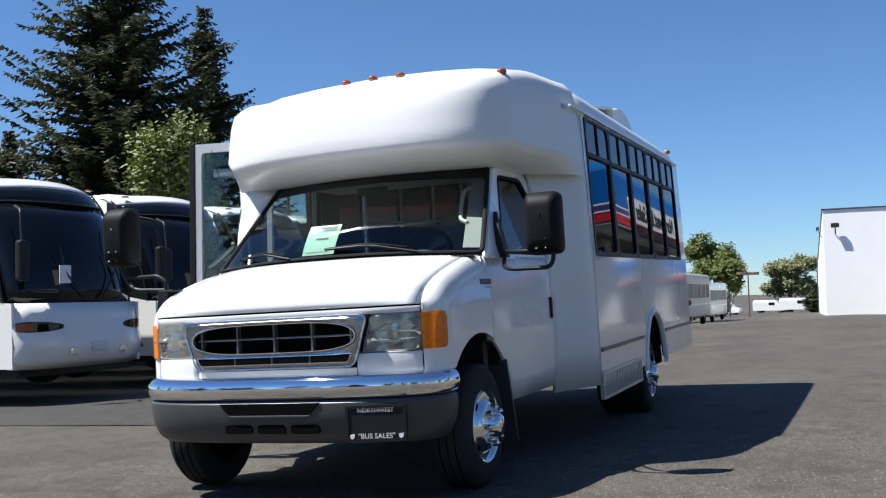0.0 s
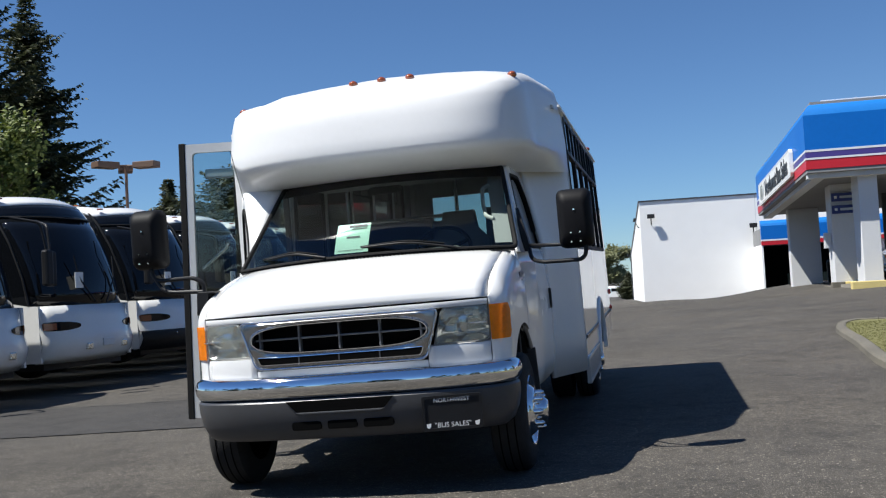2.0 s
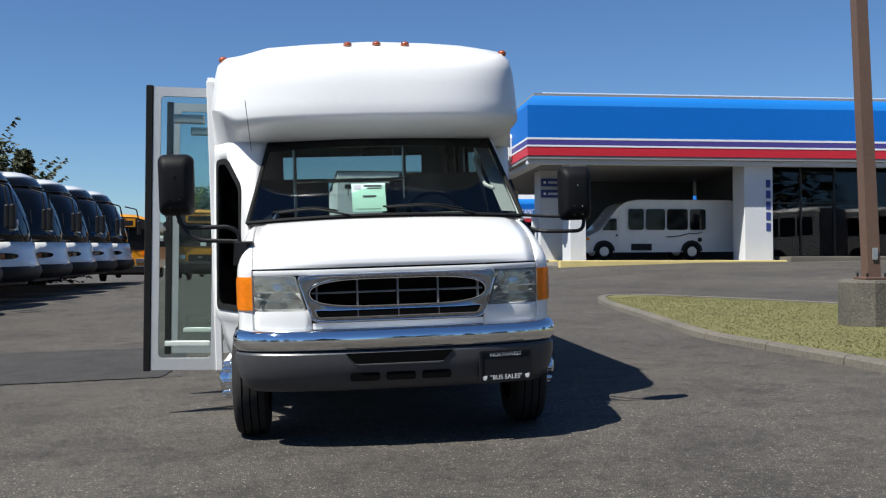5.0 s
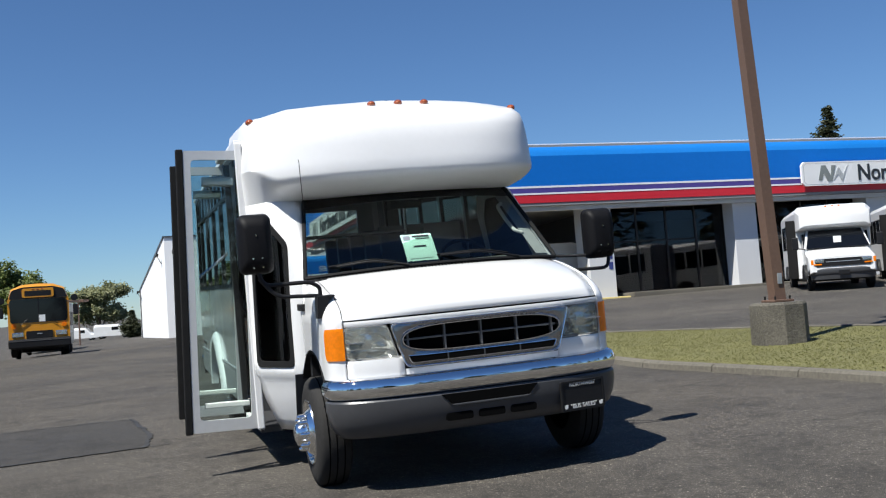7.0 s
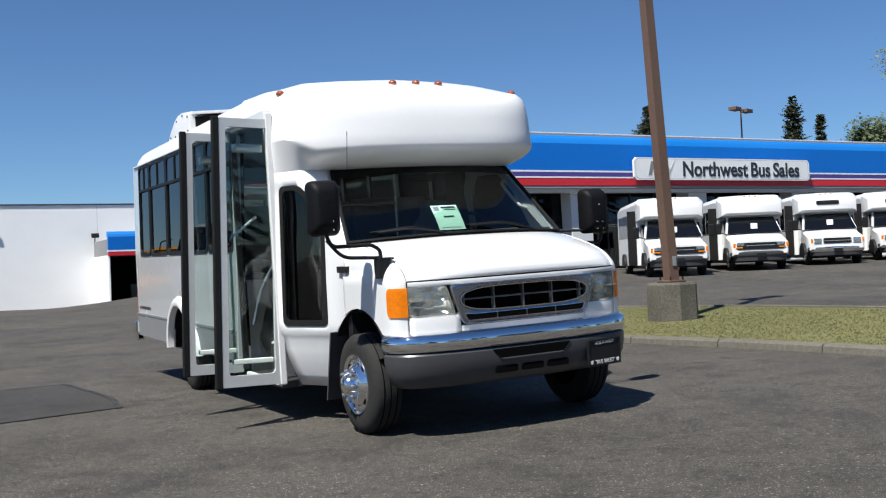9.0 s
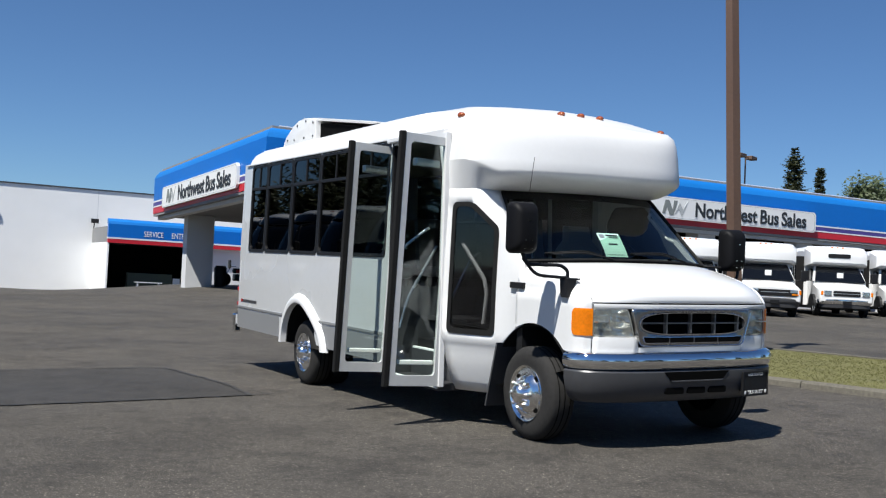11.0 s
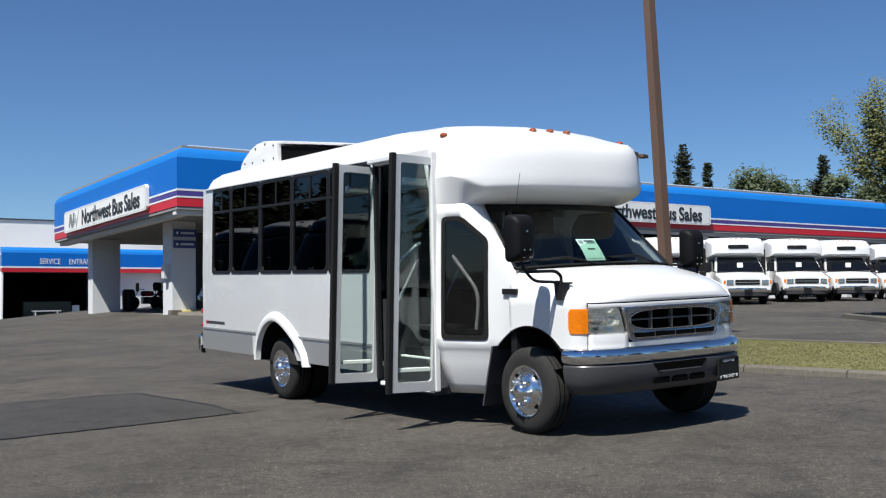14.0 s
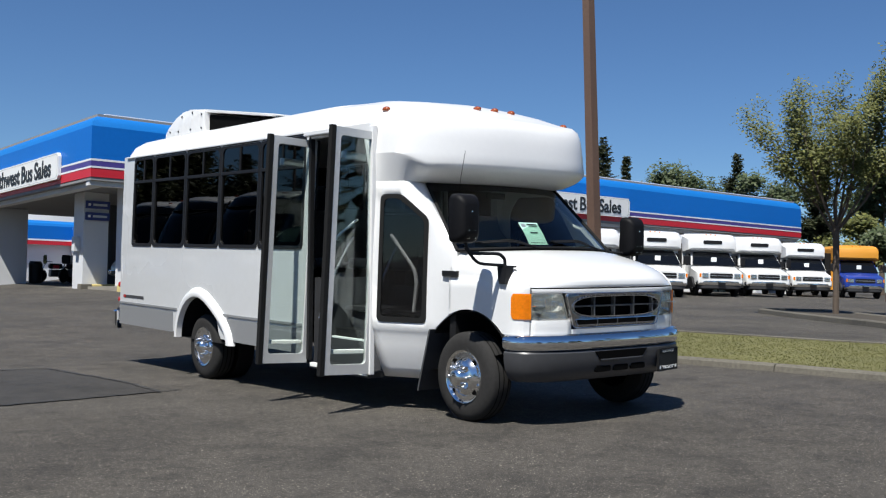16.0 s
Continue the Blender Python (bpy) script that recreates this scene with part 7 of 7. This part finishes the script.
def conifer(x, y, h, r, seed, label="tall dark fir with ragged drooping branches", dense=1.0, lift=0.0):
    rr = random.Random(seed)
    c = thing("fir_tree", label, "tree", Matrix.Translation((x, y, ground_at(x, y) - 0.1)))
    bm = B()
    rod(bm, (0, 0, 0), (0, 0, h * 0.97), h * 0.018, 0.02, 8)
    vs, fs = [], []
    z = h * 0.06
    while z < h * 0.985:
        k = 1 - z / h
        reach = r * (k ** 0.8) * (0.75 + 0.25 * math.sin(z * 2.1 + seed))
        n = int((7 + 11 * k) * dense)
        for i in range(n):
            a = rr.uniform(0, 2 * math.pi)
            ln = reach * rr.uniform(0.55, 1.15) + 0.15
            rise, droop = rr.uniform(-0.05, 0.3) + lift, rr.uniform(-0.35, 0.15)
            z1 = z + rr.uniform(-0.03, 0.03) * h * (0.3 + k)
            d, sd = Vector((math.cos(a), math.sin(a), 0)), Vector((-math.sin(a), math.cos(a), 0))
            if k < 0.9 or rr.random() < 0.5:
                rod(bm, (0, 0, z1), d * ln * 0.6 + Vector((0, 0, z1 + (rise - droop * 0.4) * ln * 0.6)), 0.035 * k + 0.01, 0.01, 4)
            m = max(4, int(ln * 8))
            for j in range(m):
                t = (j + rr.random()) / m
                if t < 0.12:
                    continue
                p = d * ln * t + Vector((0, 0, z1 + rise * ln * t - droop * ln * t * t))
                w = (0.13 + 0.22 * (1 - t)) * (0.75 + min(ln, 4.0) * 0.17)
                for s in (-1, 1, rr.choice((-0.5, 0.5))):
                    tip = p + sd * s * w * rr.uniform(0.7, 1.5) + d * w * rr.uniform(0.3, 1.0) + Vector((0, 0, w * rr.uniform(-0.8, 0.35)))
                    wd = d * w * 0.34 + Vector((0, 0, rr.uniform(-0.06, 0.06)))
                    q = len(vs)
                    vs += [p - wd, p + wd, tip + wd * 0.3, tip - wd * 0.3]
                    fs.append((q, q + 1, q + 2, q + 3))
        z += h * 0.017 * rr.uniform(0.7, 1.4) / dense ** 0.5
    part("trunk", bm, BARK, c)
    mesh_thing("crown", vs, fs, NEEDLES, c)
    return c


def broadleaf(x, y, h, r, seed, material, label, leaf=0.16, count=9000, low=0.25, spread=0.5, thin=1.0):
    rr = random.Random(seed)
    c = thing("leafy_tree", label, "tree", Matrix.Translation((x, y, ground_at(x, y) - 0.1)))
    bm = B()
    rod(bm, (0, 0, 0), (0, 0, h * 0.45), h * 0.022, h * 0.014, 8)
    tips = []
    def grow(p, d, ln, rad, depth):
        q = p + d * ln
        rod(bm, p, q, rad, rad * 0.65, 5)
        if depth == 0:
            tips.append(q)
            return
        for _ in range(rr.choice((2, 3, 3))):
            nd = (d + Vector((rr.gauss(0, spread), rr.gauss(0, spread), rr.gauss(0.12, 0.28)))).normalized()
            grow(q, nd, ln * rr.uniform(0.62, 0.85), rad * 0.6, depth - 1)
        if depth < 3:
            tips.append(q)
    for i in range(6):
        a = 2 * math.pi * i / 6 + rr.uniform(-0.4, 0.4)
        grow(Vector((0, 0, h * rr.uniform(low, 0.45))), Vector((math.cos(a) * r / h * 1.3, math.sin(a) * r / h * 1.3, 0.85)).normalized(), h * 0.2, h * 0.009, 3)
    vs, fs = [], []
    for i in range(count):
        t = rr.choice(tips)
        p = t + Vector((rr.gauss(0, 1), rr.gauss(0, 1), rr.gauss(0, 0.8))) * h * 0.045
        p.x, p.y = p.x * thin, p.y * thin
        u = Vector((rr.gauss(0, 1), rr.gauss(0, 1), rr.gauss(0, 0.6))).normalized() * leaf * rr.uniform(0.5, 1.2)
        v = u.orthogonal().normalized() * leaf * rr.uniform(0.3, 0.7)
        q = len(vs)
        vs += [p - u, p + v, p + u, p - v]
        fs.append((q, q + 1, q + 2, q + 3))
    for v in bm.verts:
        v.co.x, v.co.y = v.co.x * thin, v.co.y * thin
    part("trunk", bm, BARK, c)
    mesh_thing("crown", vs, fs, material, c)
    return c


conifer(-28.4, 33.0, 24.0, 8.6, 3, dense=1.3)
conifer(-27.4, 38.5, 17.6, 6.2, 8, dense=1.3)
conifer(-33.5, 40.0, 13.0, 5.0, 9, dense=1.1)
conifer(-42.0, 40.0, 12.6, 5.5, 5, dense=1.1)
conifer(-38.0, 46.0, 11.0, 5.0, 6, dense=1.1)
conifer(-24.1, 46.0, 9.2, 3.4, 25, dense=1.2)
conifer(-18.3, 42.5, 9.0, 6.0, 12, "dense dark spruce behind the coaches", 1.9, 0.45)
conifer(-15.2, 46.5, 7.0, 3.2, 18, "dense dark spruce behind the coaches", 1.5)
conifer(-21.0, 62.0, 8.5, 2.6, 13)
broadleaf(-22.3, 28.5, 9.3, 1.2, 21, LEAVES, "young fresh green leafy tree", 0.13, 12000, 0.08, 0.3, 0.72)
broadleaf(-10.0, 110.0, 7.2, 2.2, 22, LEAVES, "thin yellow-green spring tree across the lot", 0.2, 7000, 0.05, 0.45, 0.7)
broadleaf(-18.6, 165.0, 13.5, 4.0, 32, LEAVES, "thin yellow-green spring tree", 0.28, 14000, 0.1, 0.5, 0.85)
broadleaf(-6.84, 165.0, 9.6, 3.6, 23, BLOSSOM, "pale spring tree with thin foliage", 0.24, 20000, 0.0, 0.5, 1.05)
for x, y, h, s in ((-13.5, 130, 4.4, 41), (-2.0, 132, 3.6, 43)):
    conifer(x, y, h, 2.0, s)
# trees behind the showroom
conifer(42.2, 50.0, 11.3, 3.4, 51, dense=1.2)
conifer(61.6, 55.0, 13.6, 4.2, 52, dense=1.2)
conifer(64.8, 55.0, 12.2, 2.6, 53, dense=1.2)
broadleaf(72.3, 55.0, 13.0, 2.6, 61, DEEPLEAF, "dark green leafy tree behind the showroom", 0.2, 7000, 0.25, 0.5, 0.7)
broadleaf(76.8, 55.0, 11.2, 2.0, 66, DEEPLEAF, "small leafy tree behind the showroom", 0.2, 4000, 0.25, 0.5, 0.6)
conifer(80.5, 54.0, 14.0, 5.0, 55, dense=1.2)
broadleaf(61.0, 27.5, 6.5, 3.2, 64, DEEPLEAF, "low green tree beside the lot", 0.2, 9000, 0.08)
for i in range(9):
    if i % 3 == 1:
        conifer(76 + i * 3.4, 49 - i * 4.4, 11.5 + (i * 37 % 5), 4.4, 70 + i, dense=1.1)
    else:
        broadleaf(76 + i * 3.4, 49 - i * 4.4, 11.0 + (i * 37 % 4), 3.6, 70 + i, DEEPLEAF, "tall leafy tree beyond the lot", 0.24, 9000, 0.1, 0.45)
for i in range(7):
    broadleaf(64 + i * 3.2, 33 - i * 4.5, 6.0 + (i * 13 % 3), 3.0, 90 + i, DEEPLEAF if i % 3 else OLIVE, "shrubby green tree at the edge of the lot", 0.2, 8000, 0.05)


def street_tree(x, y, h, reach, seed):
    """Young street tree: slim trunk, steep limbs from one fork, thin leaf clusters along the twigs."""
    rr = random.Random(seed)
    c = thing("street_tree", "young street tree with steep limbs and thin olive spring leaves", "tree", Matrix.Translation((x, y, ground_at(x, y) + 0.03)))
    bm = B()
    fork = h * 0.36
    tube(bm, [(0, 0, 0), (0.02, 0.01, fork * 0.5), (0.0, 0.03, fork)], 0.085, 8)
    clusters = []
    def limb(p, d, ln, rad, depth):
        for _ in range(3):
            q = p + d * ln / 3
            rod(bm, p, q, rad, rad * 0.8, 5)
            p, rad = q, rad * 0.8
            d = (d + Vector((rr.gauss(0, 0.14), rr.gauss(0, 0.14), 0.07))).normalized()
            if depth:
                for _k in range(rr.choice((1, 1, 2))):
                    nd = (d + Vector((rr.gauss(0, 0.55), rr.gauss(0, 0.55), rr.uniform(0.0, 0.45)))).normalized()
                    limb(p, nd, ln * rr.uniform(0.38, 0.58), rad * 0.55, depth - 1)
            else:
                clusters.append(p)
        clusters.append(p)
    for i in range(12):
        a = 2 * math.pi * i / 12 + rr.uniform(-0.3, 0.3)
        lean = rr.uniform(0.2, 0.95)
        d = Vector((math.cos(a) * lean, math.sin(a) * lean, 1.0)).normalized()
        limb(Vector((0, 0.03, fork * rr.uniform(0.86, 1.02))), d, (h - fork) * rr.uniform(0.55, 0.86) * (1.0 if lean < 0.7 else reach / 3.4), 0.04, 2)
    vs, fs = [], []
    for p in clusters:
        for _ in range(rr.randint(24, 52)):
            q = p + Vector((rr.gauss(0, 0.15), rr.gauss(0, 0.15), rr.gauss(0, 0.14)))
            u = Vector((rr.gauss(0, 1), rr.gauss(0, 1), rr.gauss(-0.3, 0.6))).normalized() * rr.uniform(0.03, 0.065)
            v = u.orthogonal().normalized() * rr.uniform(0.02, 0.035)
            n = len(vs)
            vs += [q - u, q + v, q + u, q - v]
            fs.append((n, n + 1, n + 2, n + 3))
    part("trunk", bm, BARK, c)
    mesh_thing("crown", vs, fs, OLIVE, c)


street_tree(18.5, 8.55, 6.5, 3.2, 7)

# added, unseen woods closing the lot behind the camera, to darken chrome reflections
wr = random.Random(31)
vs, fs = [], []
for i in range(70):
    a = radians(wr.uniform(185, 355))
    d0 = wr.uniform(44, 62)
    x0, y0, h0, r0 = d0 * math.cos(a), d0 * math.sin(a), wr.uniform(8, 15), wr.uniform(2.5, 4.5)
    g0 = ground_at(x0, y0)
    for k in range(240):
        z = h0 * wr.random() ** 1.3
        rad = r0 * (1 - z / h0) * wr.uniform(0.3, 1.0) + 0.2
        t = wr.uniform(0, 6.283)
        p = Vector((x0 + rad * math.cos(t), y0 + rad * math.sin(t), g0 + z))
        u = Vector((math.cos(t), math.sin(t), wr.uniform(-0.7, 0.3))) * wr.uniform(0.5, 1.0)
        v = Vector((-math.sin(t), math.cos(t), 0)) * wr.uniform(0.3, 0.6)
        n = len(vs)
        vs += [p - u, p + v, p + u, p - v]
        fs.append((n, n + 1, n + 2, n + 3))
me = bpy.data.meshes.new("reflected_woods")
me.from_pydata(vs, [], fs)
me.materials.append(NEEDLES)
tagged(new("reflected_woods", me), "added dark conifer woods behind the camera, unseen, for dark reflections", "woods", kind="stuff")

c = thing("storage_cabinet", "low dark green cabinet inside the service bay", "cabinet", Matrix.Translation((13.4, 75.6, ground_at(13.4, 75.6))))
part("body", box(B(), -1.9, 1.6, -0.25, 0.2, 0.0, 1.25, 0.05), OLIVECOVER, c)
part("white_panel", box(B(), 1.65, 2.2, -0.3, -0.26, 0.2, 0.95, 0.01), PAPERWHITE, c)
